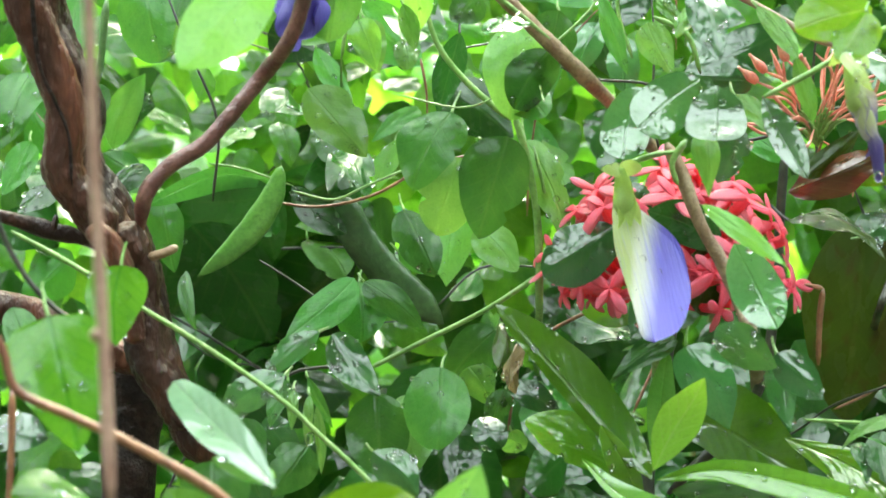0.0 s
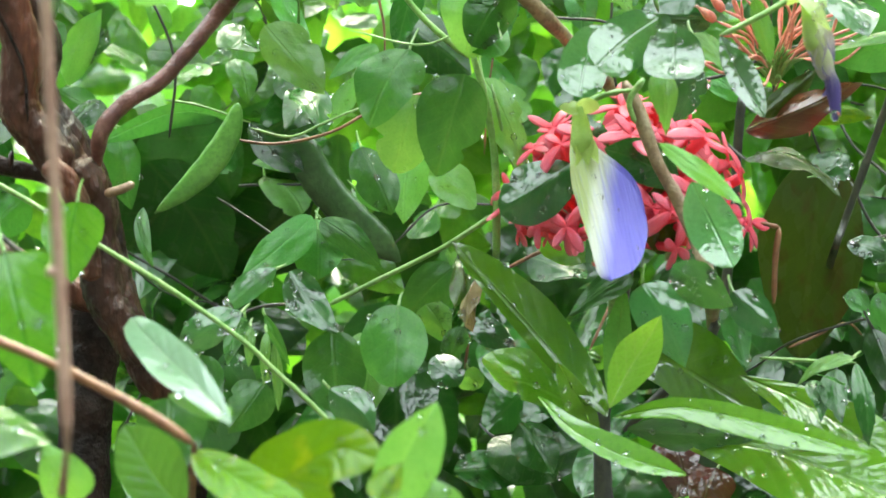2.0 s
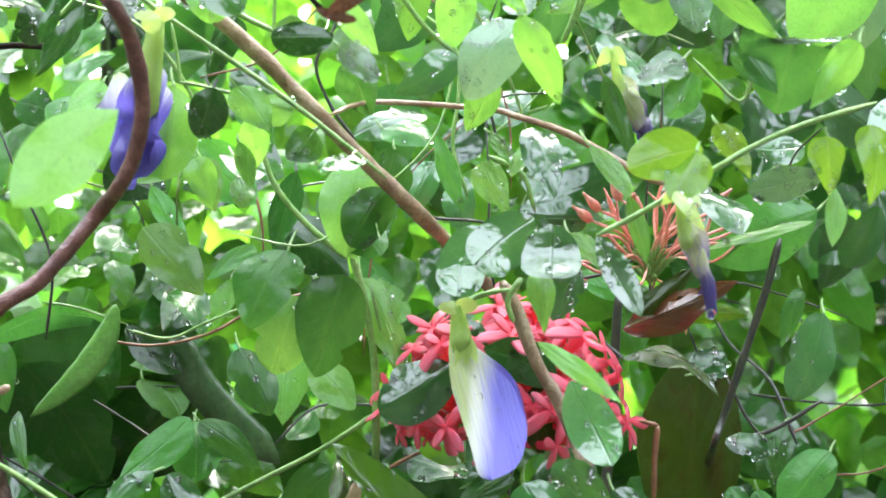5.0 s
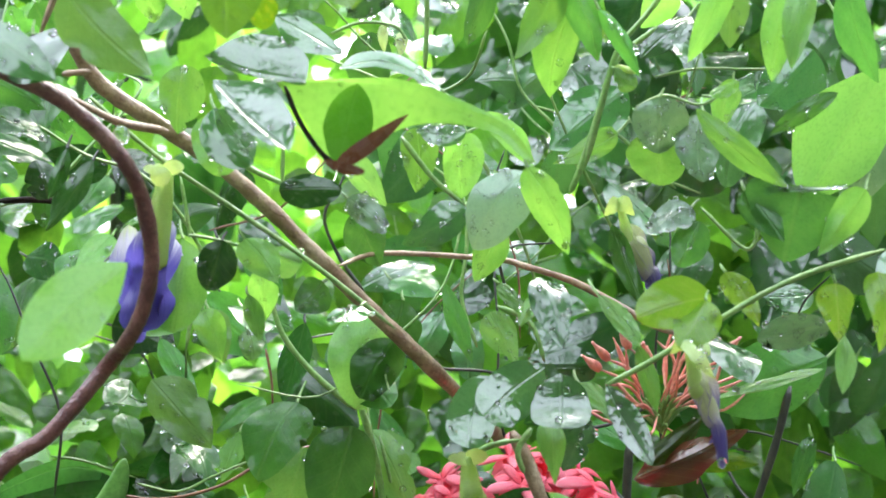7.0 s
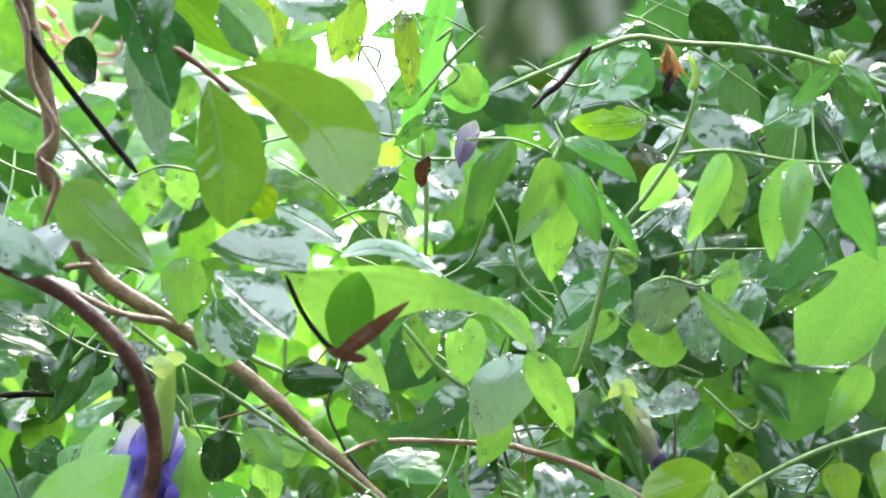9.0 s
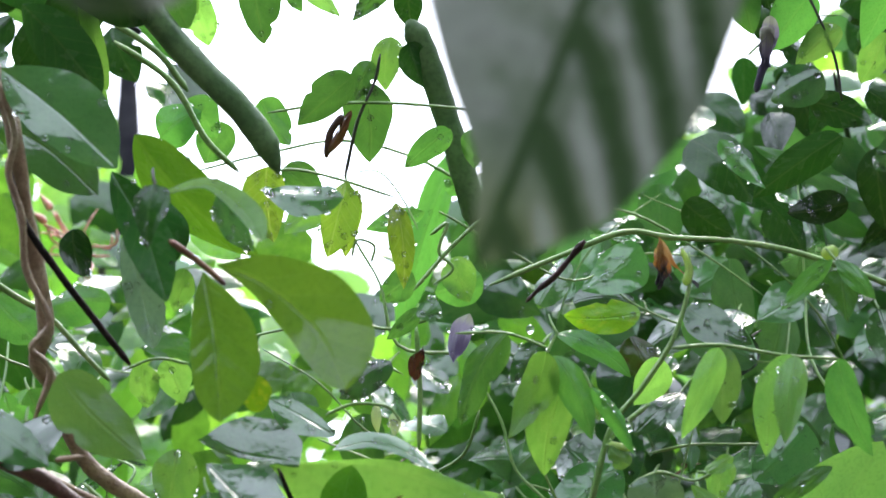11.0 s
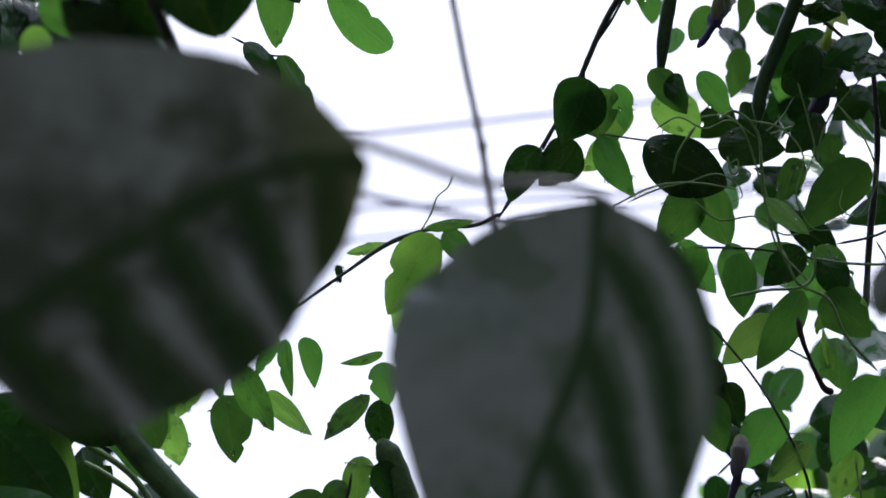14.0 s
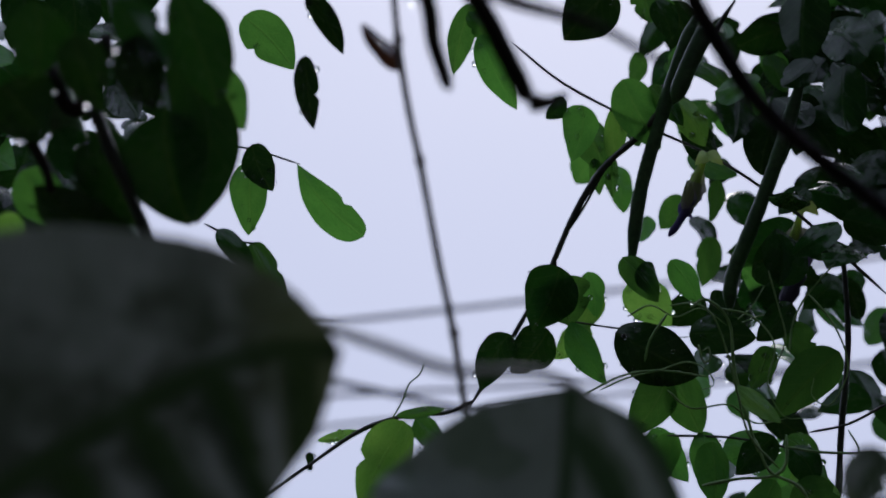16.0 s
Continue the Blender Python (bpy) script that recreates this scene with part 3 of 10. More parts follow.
def floret_mesh(seed, spread):
    """One ixora floret: a thin tube and four pointed, thick petals that open or fold back."""
    rng = random.Random(seed)
    verts, faces, uvs = [], [], []

    def tubelet(p, q, r0, r1, sides=6):
        a = len(verts)
        d = (q - p).normalized()
        x = d.orthogonal().normalized()
        y = d.cross(x)
        for c, r, v in ((p, r0, 0.0), (q, r1, 0.25)):
            for k in range(sides):
                t = 2 * math.pi * k / sides
                verts.append(c + (x * math.cos(t) + y * math.sin(t)) * r)
                uvs.append((k / sides, v))
        for k in range(sides):
            faces.append((a + k, a + (k + 1) % sides, a + sides + (k + 1) % sides, a + sides + k))

    tubelet(Vector((0, 0, 0)), Vector((0, 0, 1)), 0.035, 0.055)
    for k in range(4):
        t = 2 * math.pi * k / 4 + rng.uniform(-0.25, 0.25)
        lift = rng.uniform(*spread)
        droop = rng.uniform(-0.2, 0.6)
        out = Vector((math.cos(t), math.sin(t), lift)).normalized()
        side = Vector((-math.sin(t), math.cos(t), 0))
        up = out.cross(side)
        a, rows, cols = len(verts), 6, 6
        size = rng.uniform(0.2, 0.33)
        for i in range(rows + 1):
            s = i / rows
            w = 0.19 * size * ((s + 0.02) ** 0.7 * (1.02 - s) ** 0.5) * 2.3
            for j in range(cols):
                b = 2 * math.pi * j / cols
                verts.append(Vector((0, 0, 1)) + out * (s * size) + side * math.cos(b) * w + up * (math.sin(b) * w * 0.2 - droop * size * s * s))
                uvs.append((j / cols, 0.25 + 0.75 * s))
        for i in range(rows):
            for j in range(cols):
                faces.append((a + i * cols + j, a + i * cols + (j + 1) % cols, a + (i + 1) * cols + (j + 1) % cols, a + (i + 1) * cols + j))
    me = bpy.data.meshes.new("floret")
    me.from_pydata(verts, [], faces)
    layer = me.uv_layers.new(name="UVMap")
    loops = np.empty(len(me.loops), dtype=np.int32)
    me.loops.foreach_get("vertex_index", loops)
    layer.data.foreach_set("uv", np.asarray(uvs, dtype=np.float32)[loops].ravel())
    me.polygons.foreach_set("use_smooth", np.ones(len(me.polygons), dtype=bool))
    me.materials.append(CORAL)
    return me


def along(base, direction, size, spin=0.0):
    turn = Vector(direction).to_track_quat("Z", "Y").to_matrix().to_4x4()
    return Matrix.Translation(base) @ turn @ Matrix.Rotation(spin, 4, "Z") @ Matrix.Diagonal((size, size, size, 1))


def simple_leaves(name, material, owner, spots, sizes, seed, droop=0.5, slim=(0.5, 0.75), label=""):
    """Many small folded leaves, joined into one mesh, at the given spots."""
    rng = np.random.RandomState(seed)
    verts, faces, uvs = [], [], []
    rows = (0.0, 0.12, 0.32, 0.58, 0.82, 1.0)
    for p in spots:
        size = rng.uniform(*sizes)
        wide = size * rng.uniform(*slim)
        y = Vector((rng.normal(0, 0.6), rng.normal(-0.25, 0.5), rng.normal(-droop, 0.45))).normalized()
        z = Vector((rng.normal(0, 0.45), -1.0 + rng.normal(0, 0.3), 0.45 + rng.normal(0, 0.4)))
        z = (z - y * z.dot(y)).normalized()
        x = y.cross(z)
        bend, fold = rng.uniform(-0.02, 0.14), rng.uniform(0.05, 0.5)
        a = len(verts)
        for s in rows:
            w = half_width("pea", min(max(s, 0.0001), 0.9999)) * wide
            for c in (-1, -0.5, 0, 0.5, 1):
                verts.append(Vector(p) + y * (s * size) + x * (c * w) + z * (bend * size * 4 * s * (1 - s) - fold * abs(c) * w))
                uvs.append((0.5 + 0.5 * c * w / wide * 1.96, s))
        for i in range(len(rows) - 1):
            for j in range(4):
                faces.append((a + i * 5 + j, a + i * 5 + j + 1, a + (i + 1) * 5 + j + 1, a + (i + 1) * 5 + j))
    ob = link_mesh(name, verts, faces, material, owner, uvs, label)
    return put(ob, Matrix())


def leaf_cloud(owner, material, places, sizes, seed, droop=0.5, drops=0, lift=0.5):
    """Single leaves at the given places, each a part of its plant, on a few shared meshes."""
    rng = random.Random(seed)
    for p in places:
        size = rng.uniform(*sizes)
        y = Vector((rng.gauss(0, 0.6), rng.gauss(-0.3, 0.4), rng.gauss(-droop, 0.4))).normalized()
        leaf(owner, rng.choice(("pea", "pea", "ovate", "oval")), material, p, p + y * size, size * rng.choice((0.55, 0.65)), rng.uniform(-35, 35), rng.choice((8, 24)), rng.choice((0.0, 0.08)), 0.02, rng.randrange(2), drops=rng.randrange(drops + 1), lift=lift)


def rain_drops():
    """Drops of water that sit on the leaves, one joined mesh a plant."""
    ico = bmesh.new()
    bmesh.ops.create_icosphere(ico, subdivisions=1, radius=1.0)
    vs = [v.co.copy() for v in ico.verts]
    fs = [tuple(v.index for v in f.verts) for f in ico.faces]
    ico.free()
    for root, drops in DROPS.values():
        verts, faces = [], []
        for p, q, r in drops:
            if q.y > 0:
                q = -q
            turn = q.to_track_quat("Z", "Y").to_matrix()
            a = len(verts)
            verts += [p + q * r * 0.35 + turn @ Vector((v.x * r, v.y * r, v.z * r * 0.6)) for v in vs]
            faces += [tuple(a + i for i in f) for f in fs]
        ob = link_mesh("rainwater", verts, faces, WATER, root, None, "clear rain drops on the leaves")
        put(tagged(ob, kind="stuff"), Matrix())

# ---- the ground and what stands behind the plants ----
def ground_sheet():
    verts, faces = [], []
    n, reach = 60, 400.0
    for i in range(n + 1):
        for j in range(n + 1):
            a, b = 2 * i / n - 1, 2 * j / n - 1
            x, y = reach * a * abs(a) ** 2, reach * b * abs(b) ** 2
            verts.append((x, y, 0.03 * noise.noise(Vector((x * 1.3, y * 1.3, 0.0)))))
    for i in range(n):
        for j in range(n):
            a = i * (n + 1) + j
            faces.append((a, a + n + 1, a + n + 2, a + 1))
    return tagged(link_mesh("ground", verts, faces, SOIL), "damp brown garden soil under the plants", "ground", kind="structure")


ground_sheet()


def house_side(y, x0, x1, z1):
    """An unseen plain wall behind and a roof overhead, added to block light from the front."""
    for name, (a, b, c, d, e, f), label in (("wall_south", (x0, x1, y - 0.2, y, 0.0, z1), "unseen plain wall added behind the view to block front light"), ("ceiling", (x0, x1, y, -0.2, z1 - 0.45, z1 - 0.33), "unseen plain roof added overhead to block front light")):
        bm = bmesh.new()
        bmesh.ops.create_cube(bm, size=1.0)
        for v in bm.verts:
            v.co = Vector(((a + b) / 2 + v.co.x * (b - a), (c + d) / 2 + v.co.y * (d - c), (e + f) / 2 + v.co.z * (f - e)))
        bmesh.ops.bevel(bm, geom=bm.edges, offset=0.01, segments=2, affect="EDGES")
        me = bpy.data.meshes.new(name)
        bm.to_mesh(me)
        bm.free()
        me.materials.append(PLASTER)
        tagged(adopt(name, me), label, "wall" if "wall" in name else "ceiling", kind="structure")


house_side(-1.1, -4.0, 4.0, 2.75)


# an unseen wall, added out of view to keep low side light off the leaves
def garden_wall(name, x, y0, y1, h):
    bm = bmesh.new()
    bmesh.ops.create_cube(bm, size=1.0)
    for v in bm.verts:
        v.co = Vector((x + v.co.x * 0.15, (y0 + y1) / 2 + v.co.y * (y1 - y0), h / 2 + v.co.z * h))
    bmesh.ops.bevel(bm, geom=bm.edges, offset=0.01, segments=2, affect="EDGES")
    me = bpy.data.meshes.new(name)
    bm.to_mesh(me)
    bm.free()
    me.materials.append(PLASTER)
    tagged(adopt(name, me), "unseen plain wall added at the side to block low light", "wall", kind="structure")


garden_wall("wall_west", -1.9, -1.1, 3.2, 2.6)
garden_wall("wall_east", 2.1, -1.1, 3.2, 2.6)


def tarpaulin(x0, x1, y, z0, z1):
    """A sagging plastic sheet hung between two stakes."""
    verts, faces, n = [], [], 16
    for side in (0, 1):
        for i in range(n + 1):
            for j in range(n + 1):
                a, b = i / n, j / n
                verts.append((x0 + (x1 - x0) * a, y + 0.05 * math.sin(a * 9 + b * 3) + side * 0.003, z0 + (z1 - z0) * b - 0.05 * b * math.sin(a * math.pi)))
    m = (n + 1) ** 2
    for side in (0, 1):
        for i in range(n):
            for j in range(n):
                q = side * m + i * (n + 1) + j
                faces.append((q, q + n + 1, q + n + 2, q + 1) if side else (q, q + 1, q + n + 2, q + n + 1))
    thing = plant("tarpaulin", "blue plastic tarpaulin hung behind the bushes", "tarpaulin", (x0, y, 0))
    put(link_mesh("sheet", verts, faces, TARP, thing), Matrix())
    for x in (x0, x1):
        tube(thing, [(x, y + 0.03, 0), (x, y + 0.03, 0.7), (x, y + 0.03, z1 + 0.05)], 0.012, 0.012, STEM_TAN, "stake")


tarpaulin(-0.5, 0.25, 2.9, 0.75, 1.21)


def garden_post(x, y, h, r):
    thing = plant("garden_post", "dark weathered upright post behind the vines", "post", (x, y, 0))
    tube(thing, [(x, y, 0), (x, y, h * 0.5), (x, y, h)], r, r, POST, "shaft", "", 0.05, 6, 10)
    tube(thing, [(x, y, h), (x, y, h + 0.012)], r * 1.15, r * 0.9, POST, "cap", "", 0.02, 2, 10)


garden_post(-0.116, 1.724, 1.764, 0.0143)


# ---- overhead cables ----
def cable(a, b, sag, r):
    pts = [Vector(a).lerp(Vector(b), k / 8) - Vector((0, 0, sag * 4 * (k / 8) * (1 - k / 8))) for k in range(9)]
    thing = plant("overhead_cable", "grey overhead cable across the white sky", "cable", pts[0], "overhead cables")
    tube(thing, [tuple(p) for p in pts], r, r, CABLE, "wire", "", 0.0, 3, 6)


cable((-1.9585, 7.2183, 4.4886), (3.4818, 9.2372, 6.1807), 0.05, 0.0123)
cable((-1.9797, 9.1558, 5.2272), (3.8373, 6.7942, 4.5496), 0.05, 0.0100)
cable((-1.6634, 8.9185, 4.8879), (3.1181, 8.3687, 5.2187), 0.05, 0.0094)
cable((-1.3336, 7.6091, 5.1391), (4.0061, 6.8680, 3.5830), 0.05, 0.0139)

# ---- the woody climber at the edge of the bed ----

climber = plant("climbing_trunk", "twisted wet reddish-brown woody trunk with branches", "trunk", (-0.0949, 0.7844, 0.0000))
tube(climber, [(-0.1355, 0.7207, 1.2494), (-0.1317, 0.7226, 1.2283), (-0.1259, 0.7240, 1.2123), (-0.1200, 0.7251, 1.1944), (-0.1207, 0.7246, 1.1747), (-0.1141, 0.7252, 1.1639), (-0.1053, 0.7259, 1.1530)], 0.0064, 0.0064, BARK_RED, "strand", knobs=0.12, steps=14, sides=34, twist=2.5, fuzz=0.1, ridge=0.04)
tube(climber, [(-0.1243, 0.7381, 1.2470), (-0.1292, 0.7384, 1.2253), (-0.1232, 0.7398, 1.2089), (-0.1153, 0.7411, 1.1943), (-0.1191, 0.7400, 1.1742), (-0.1111, 0.7407, 1.1613), (-0.1030, 0.7408, 1.1447), (-0.0975, 0.7400, 1.1263), (-0.0911, 0.7390, 1.1097), (-0.0837, 0.7376, 1.0932), (-0.0735, 0.7361, 1.0767)], 0.0058, 0.0065, BARK, "strand", knobs=0.15, steps=14, sides=34, twist=2.5, fuzz=0.1, ridge=0.04)
tube(climber, [(-0.1308, 0.7435, 1.2400), (-0.1293, 0.7444, 1.2255), (-0.1245, 0.7456, 1.2108), (-0.1208, 0.7462, 1.1924), (-0.1170, 0.7464, 1.1740), (-0.1061, 0.7473, 1.1582), (-0.0981, 0.7472, 1.1405), (-0.0952, 0.7463, 1.1256), (-0.0900, 0.7451, 1.1090), (-0.0843, 0.7438, 1.0942), (-0.0765, 0.7427, 1.0812)], 0.0081, 0.0041, BARK, "strand", knobs=0.14, steps=12, sides=34, twist=3.0, fuzz=0.1, ridge=0.045)
tube(climber, [(-0.1054, 0.7332, 1.1562), (-0.0992, 0.7332, 1.1434), (-0.0982, 0.7320, 1.1289), (-0.0946, 0.7307, 1.1125), (-0.0882, 0.7301, 1.1016), (-0.0809, 0.7294, 1.0907)], 0.0077, 0.0055, BARK, "strand", knobs=0.16, steps=14, sides=34, twist=3.0, fuzz=0.1, ridge=0.04)
tube(climber, [(-0.1281, 0.7158, 1.2350), (-0.1280, 0.7163, 1.2227), (-0.1262, 0.7170, 1.2069), (-0.1218, 0.7177, 1.1963), (-0.1178, 0.7183, 1.1856), (-0.1168, 0.7179, 1.1696)], 0.0008, 0.0005, BARK_BLACK, "strand", knobs=0.3, steps=5, sides=8)
tube(climber, [(-0.1104, 0.7122, 1.1575), (-0.1026, 0.7128, 1.1486), (-0.0973, 0.7119, 1.1291), (-0.0964, 0.7111, 1.1202)], 0.0036, 0.0030, BARK_RED, "strand", knobs=0.3, steps=14, sides=30, fuzz=0.12, ridge=0.08)
tube(climber, [(-0.0848, 0.7480, 1.0954), (-0.0745, 0.7459, 1.0751), (-0.0658, 0.7409, 1.0440)], 0.0057, 0.0057, BARK_BLACK, "strand", knobs=0.25, steps=5, sides=8)
tube(climber, [(-0.0658, 0.7409, 1.0440), (-0.1111, 1.2500, 0.8368), (-0.0680, 1.4100, 0.5742), (-0.0712, 1.4400, 0.0000)], 0.0057, 0.0068, BARK_BLACK, "root_stem", knobs=0.1)
tube(climber, [(-0.1125, 0.8174, 1.1104), (-0.1097, 0.8153, 1.0901), (-0.1121, 0.8121, 1.0701), (-0.1132, 0.8085, 1.0503), (-0.1135, 0.8002, 1.0111)], 0.0099, 0.0093, BARK_BLACK, "lower_trunk", knobs=0.14, steps=14, sides=34)
tube(climber, [(-0.1135, 0.8002, 1.0111), (-0.1772, 1.2500, 0.8050), (-0.1135, 1.4100, 0.5561), (-0.1135, 1.4400, 0.0000)], 0.0093, 0.0111, BARK_BLACK, "root_stem", knobs=0.1)
tube(climber, [(-0.1659, 0.7894, 1.1263), (-0.1431, 0.7933, 1.1210), (-0.1237, 0.7955, 1.1108), (-0.0983, 0.7980, 1.1015)], 0.0062, 0.0060, BARK_RED, "branch", knobs=0.2, steps=14, sides=30)
tube(climber, [(-0.1491, 0.7289, 1.1615), (-0.1369, 0.7311, 1.1582), (-0.1263, 0.7328, 1.1548), (-0.1139, 0.7346, 1.1516), (-0.1014, 0.7363, 1.1487)], 0.0022, 0.0031, BARK, "branch", knobs=0.25, steps=14, sides=8)
tube(climber, [(-0.1246, 0.7280, 1.1547), (-0.1237, 0.7285, 1.1601)], 0.0013, 0.0006, BARK, "thorn", knobs=0.2, steps=5, sides=8)
tube(climber, [(-0.0945, 0.7290, 1.1462), (-0.0885, 0.7278, 1.1480), (-0.0849, 0.7284, 1.1498)], 0.0015, 0.0011, STEM_TAN, "snag", knobs=0.2, steps=5, sides=8)
tube(climber, [(-0.0975, 0.7330, 1.1540), (-0.0950, 0.7281, 1.1665), (-0.0875, 0.7294, 1.1755), (-0.0768, 0.7308, 1.1821), (-0.0659, 0.7320, 1.1944), (-0.0569, 0.7328, 1.2052), (-0.0495, 0.7182, 1.2131), (-0.0447, 0.7132, 1.2226), (-0.0417, 0.7078, 1.2381), (-0.0442, 0.7015, 1.2549), (-0.0485, 0.6952, 1.2654), (-0.0560, 0.6938, 1.2746), (-0.0685, 0.6914, 1.2852), (-0.0817, 0.6891, 1.2916), (-0.1013, 0.6853, 1.3002), (-0.1207, 0.6813, 1.3062)], 0.0027, 0.0024, VINE_BROWN, "vine_branch", knobs=0.1, steps=14, sides=30, fuzz=0.06)

drystalk = plant("dry_stalk", "thin dry pinkish-brown stalk hanging near the trunk", "stalk", (-0.0718, 0.4869, 0.0000))
tube(drystalk, [(-0.0708, 0.4599, 1.3180), (-0.0731, 0.4714, 1.2530), (-0.0732, 0.4740, 1.2185), (-0.0727, 0.4743, 1.1893), (-0.0713, 0.4730, 1.1600), (-0.0700, 0.4706, 1.1366), (-0.0688, 0.4671, 1.1135)], 0.0010, 0.0014, STALK, "stem", knobs=0.06, steps=4, sides=8)
tube(drystalk, [(-0.0688, 0.4671, 1.1135), (-0.1841, 1.2500, 0.8685), (-0.0698, 1.4100, 0.6124), (-0.0712, 1.4400, 0.0000)], 0.0014, 0.0017, STALK, "root_stem", knobs=0.1)
tube(drystalk, [(-0.0733, 0.4717, 1.1495), (-0.0705, 0.4720, 1.1482)], 0.0018, 0.0013, STALK, "node", knobs=0.3, steps=5, sides=8)

redvine = plant("red_stemmed_vine", "vine with a reddish stem and large yellow-green leaves", "vine", (-0.0504, 0.6637, 0.0000))
tube(redvine, [(-0.1148, 0.5665, 1.1436), (-0.1100, 0.5665, 1.1351), (-0.1066, 0.5660, 1.1251), (-0.0941, 0.5673, 1.1186), (-0.0802, 0.5685, 1.1119), (-0.0633, 0.5691, 1.1025), (-0.0518, 0.5688, 1.0947)], 0.0010, 0.0014, STEM_RED, "stem", knobs=0.12, steps=5, sides=8)
tube(redvine, [(-0.0518, 0.5688, 1.0947), (-0.1140, 1.2500, 0.8685), (-0.0582, 1.4100, 0.5942), (-0.0572, 1.4400, 0.0000)], 0.0016, 0.0020, STEM_RED, "root_stem", knobs=0.1)
tube(redvine, [(-0.1223, 0.6430, 1.1150), (-0.1224, 0.6404, 1.0976), (-0.1228, 0.6376, 1.0819)], 0.0011, 0.0010, STEM_RED, "stem", knobs=0.1, steps=5, sides=8)
tube(redvine, [(-0.1250, 0.6273, 1.1781), (-0.1221, 0.6271, 1.1625), (-0.1161, 0.6274, 1.1500), (-0.1085, 0.6279, 1.1406), (-0.0978, 0.6289, 1.1326)], 0.0008, 0.0008, STEM_DARK, "stem", knobs=0.1, steps=5, sides=8)
leaf(redvine, "heart", HEART, (-0.1063, 0.6108, 1.1391), (-0.0958, 0.5951, 1.1063), 0.0284, -10, 10, 0.05, 0.03, 0, drops=12)
leaf(redvine, "ovate", HEART, (-0.0933, 0.6597, 1.1491), (-0.0939, 0.6503, 1.1267), 0.0185, -9, 7, -0.0, 0.02, 1, drops=7)
leaf(redvine, "pea", GREEN, (-0.1314, 0.6908, 1.1338), (-0.1254, 0.6759, 1.1191), 0.0107, 1, 14, -0.0, 0.01, 1, drops=2)
leaf(redvine, "pea", WET, (-0.1355, 0.6701, 1.0996), (-0.1158, 0.6629, 1.0982), 0.0152, -31, 12, 0.0, 0.03, 1, lift=0.15, drops=22)
leaf(redvine, "ovate", HEART, (-0.1096, 0.5732, 1.0982), (-0.0880, 0.5725, 1.0954), 0.0212, -30, 23, 0.03, 0.01, 3, drops=4)
sheet(redvine, SHEEN_TONE, [(-0.0415, 0.5590, 1.1013), (-0.0519, 0.5797, 1.1080), (-0.0625, 0.6052, 1.1119), (-0.0764, 0.6409, 1.1176)], (0.0015, 0.0039, 0.0060, 0.0060, 0.0051, 0.0033), (0.0015, 0.0036, 0.0054, 0.0054, 0.0045, 0.0027), up=0.1, fold=-14, quilt=0.01, seed=16, drops=6)
sheet(redvine, LIME, [(-0.0621, 0.6059, 1.1015), (-0.0536, 0.5956, 1.1014), (-0.0433, 0.5750, 1.1005)], (0.0010, 0.0024, 0.0030, 0.0033, 0.0030, 0.0018), (0.0012, 0.0027, 0.0036, 0.0036, 0.0030, 0.0018), up=0.4, fold=10, seed=17)
leaf(redvine, "ovate", GREEN, (-0.0651, 0.6386, 1.0953), (-0.0633, 0.6270, 1.0718), 0.0196, -1, 12, 0.04, 0.03, 0, drops=2)
sheet(redvine, YELLOW, [(-0.0442, 0.5972, 1.0710), (-0.0287, 0.5878, 1.0831), (-0.0168, 0.5831, 1.0909), (-0.0048, 0.5725, 1.0900)], (0.0044, 0.0091, 0.0109, 0.0091, 0.0065, 0.0038), (0.0044, 0.0088, 0.0118, 0.0123, 0.0103, 0.0053), up=0.3, fold=-10, quilt=0.03, seed=18, drops=4)
sheet(redvine, LIME, [(-0.0032, 0.5660, 1.0749), (0.0007, 0.5703, 1.0892), (0.0096, 0.5755, 1.1046)], (0.0029, 0.0052, 0.0066, 0.0063, 0.0037, 0.0014), (0.0029, 0.0063, 0.0089, 0.0089, 0.0063, 0.0023), up=0.2, fold=-14, seed=21, drops=6)
sheet(redvine, LIME, [(-0.0572, 0.5929, 1.0726), (-0.0649, 0.5960, 1.0813), (-0.0734, 0.6006, 1.0941)], (0.0030, 0.0066, 0.0084, 0.0084, 0.0060, 0.0027), (0.0030, 0.0066, 0.0090, 0.0093, 0.0069, 0.0030), up=0.2, fold=-12, quilt=0.02, seed=20)
sheet(redvine, YELLOW, [(-0.0537, 0.5844, 1.0905), (-0.0413, 0.5685, 1.0863), (-0.0228, 0.5522, 1.0807)], (0.0017, 0.0037, 0.0048, 0.0048, 0.0043, 0.0029), (0.0023, 0.0051, 0.0068, 0.0071, 0.0063, 0.0034), up=0.3, fold=-8, quilt=0.02, seed=19, drops=4)
leaf(redvine, "ovate", YELLOW, (-0.0060, 0.5486, 1.0850), (0.0009, 0.5545, 1.0936), 0.0086, 1, 21, -0.02, 0.01, 2, drops=2)
leaf(redvine, "ovate", LIME, (-0.0819, 0.5821, 1.0780), (-0.0920, 0.5828, 1.0926), 0.0136, -4, 11, 0.06, 0.01, 2, drops=4)
leaf(redvine, "big", LIME, (-0.0425, 0.5592, 1.0714), (-0.0248, 0.5692, 1.0836), 0.0223, -9, 19, 0.02, 0.02, 0, drops=2)
leaf(redvine, "big", LIME, (0.0140, 0.5744, 1.0663), (0.0053, 0.5815, 1.0840), 0.0193, 24, 7, 0.07, 0.02, 3, drops=4)

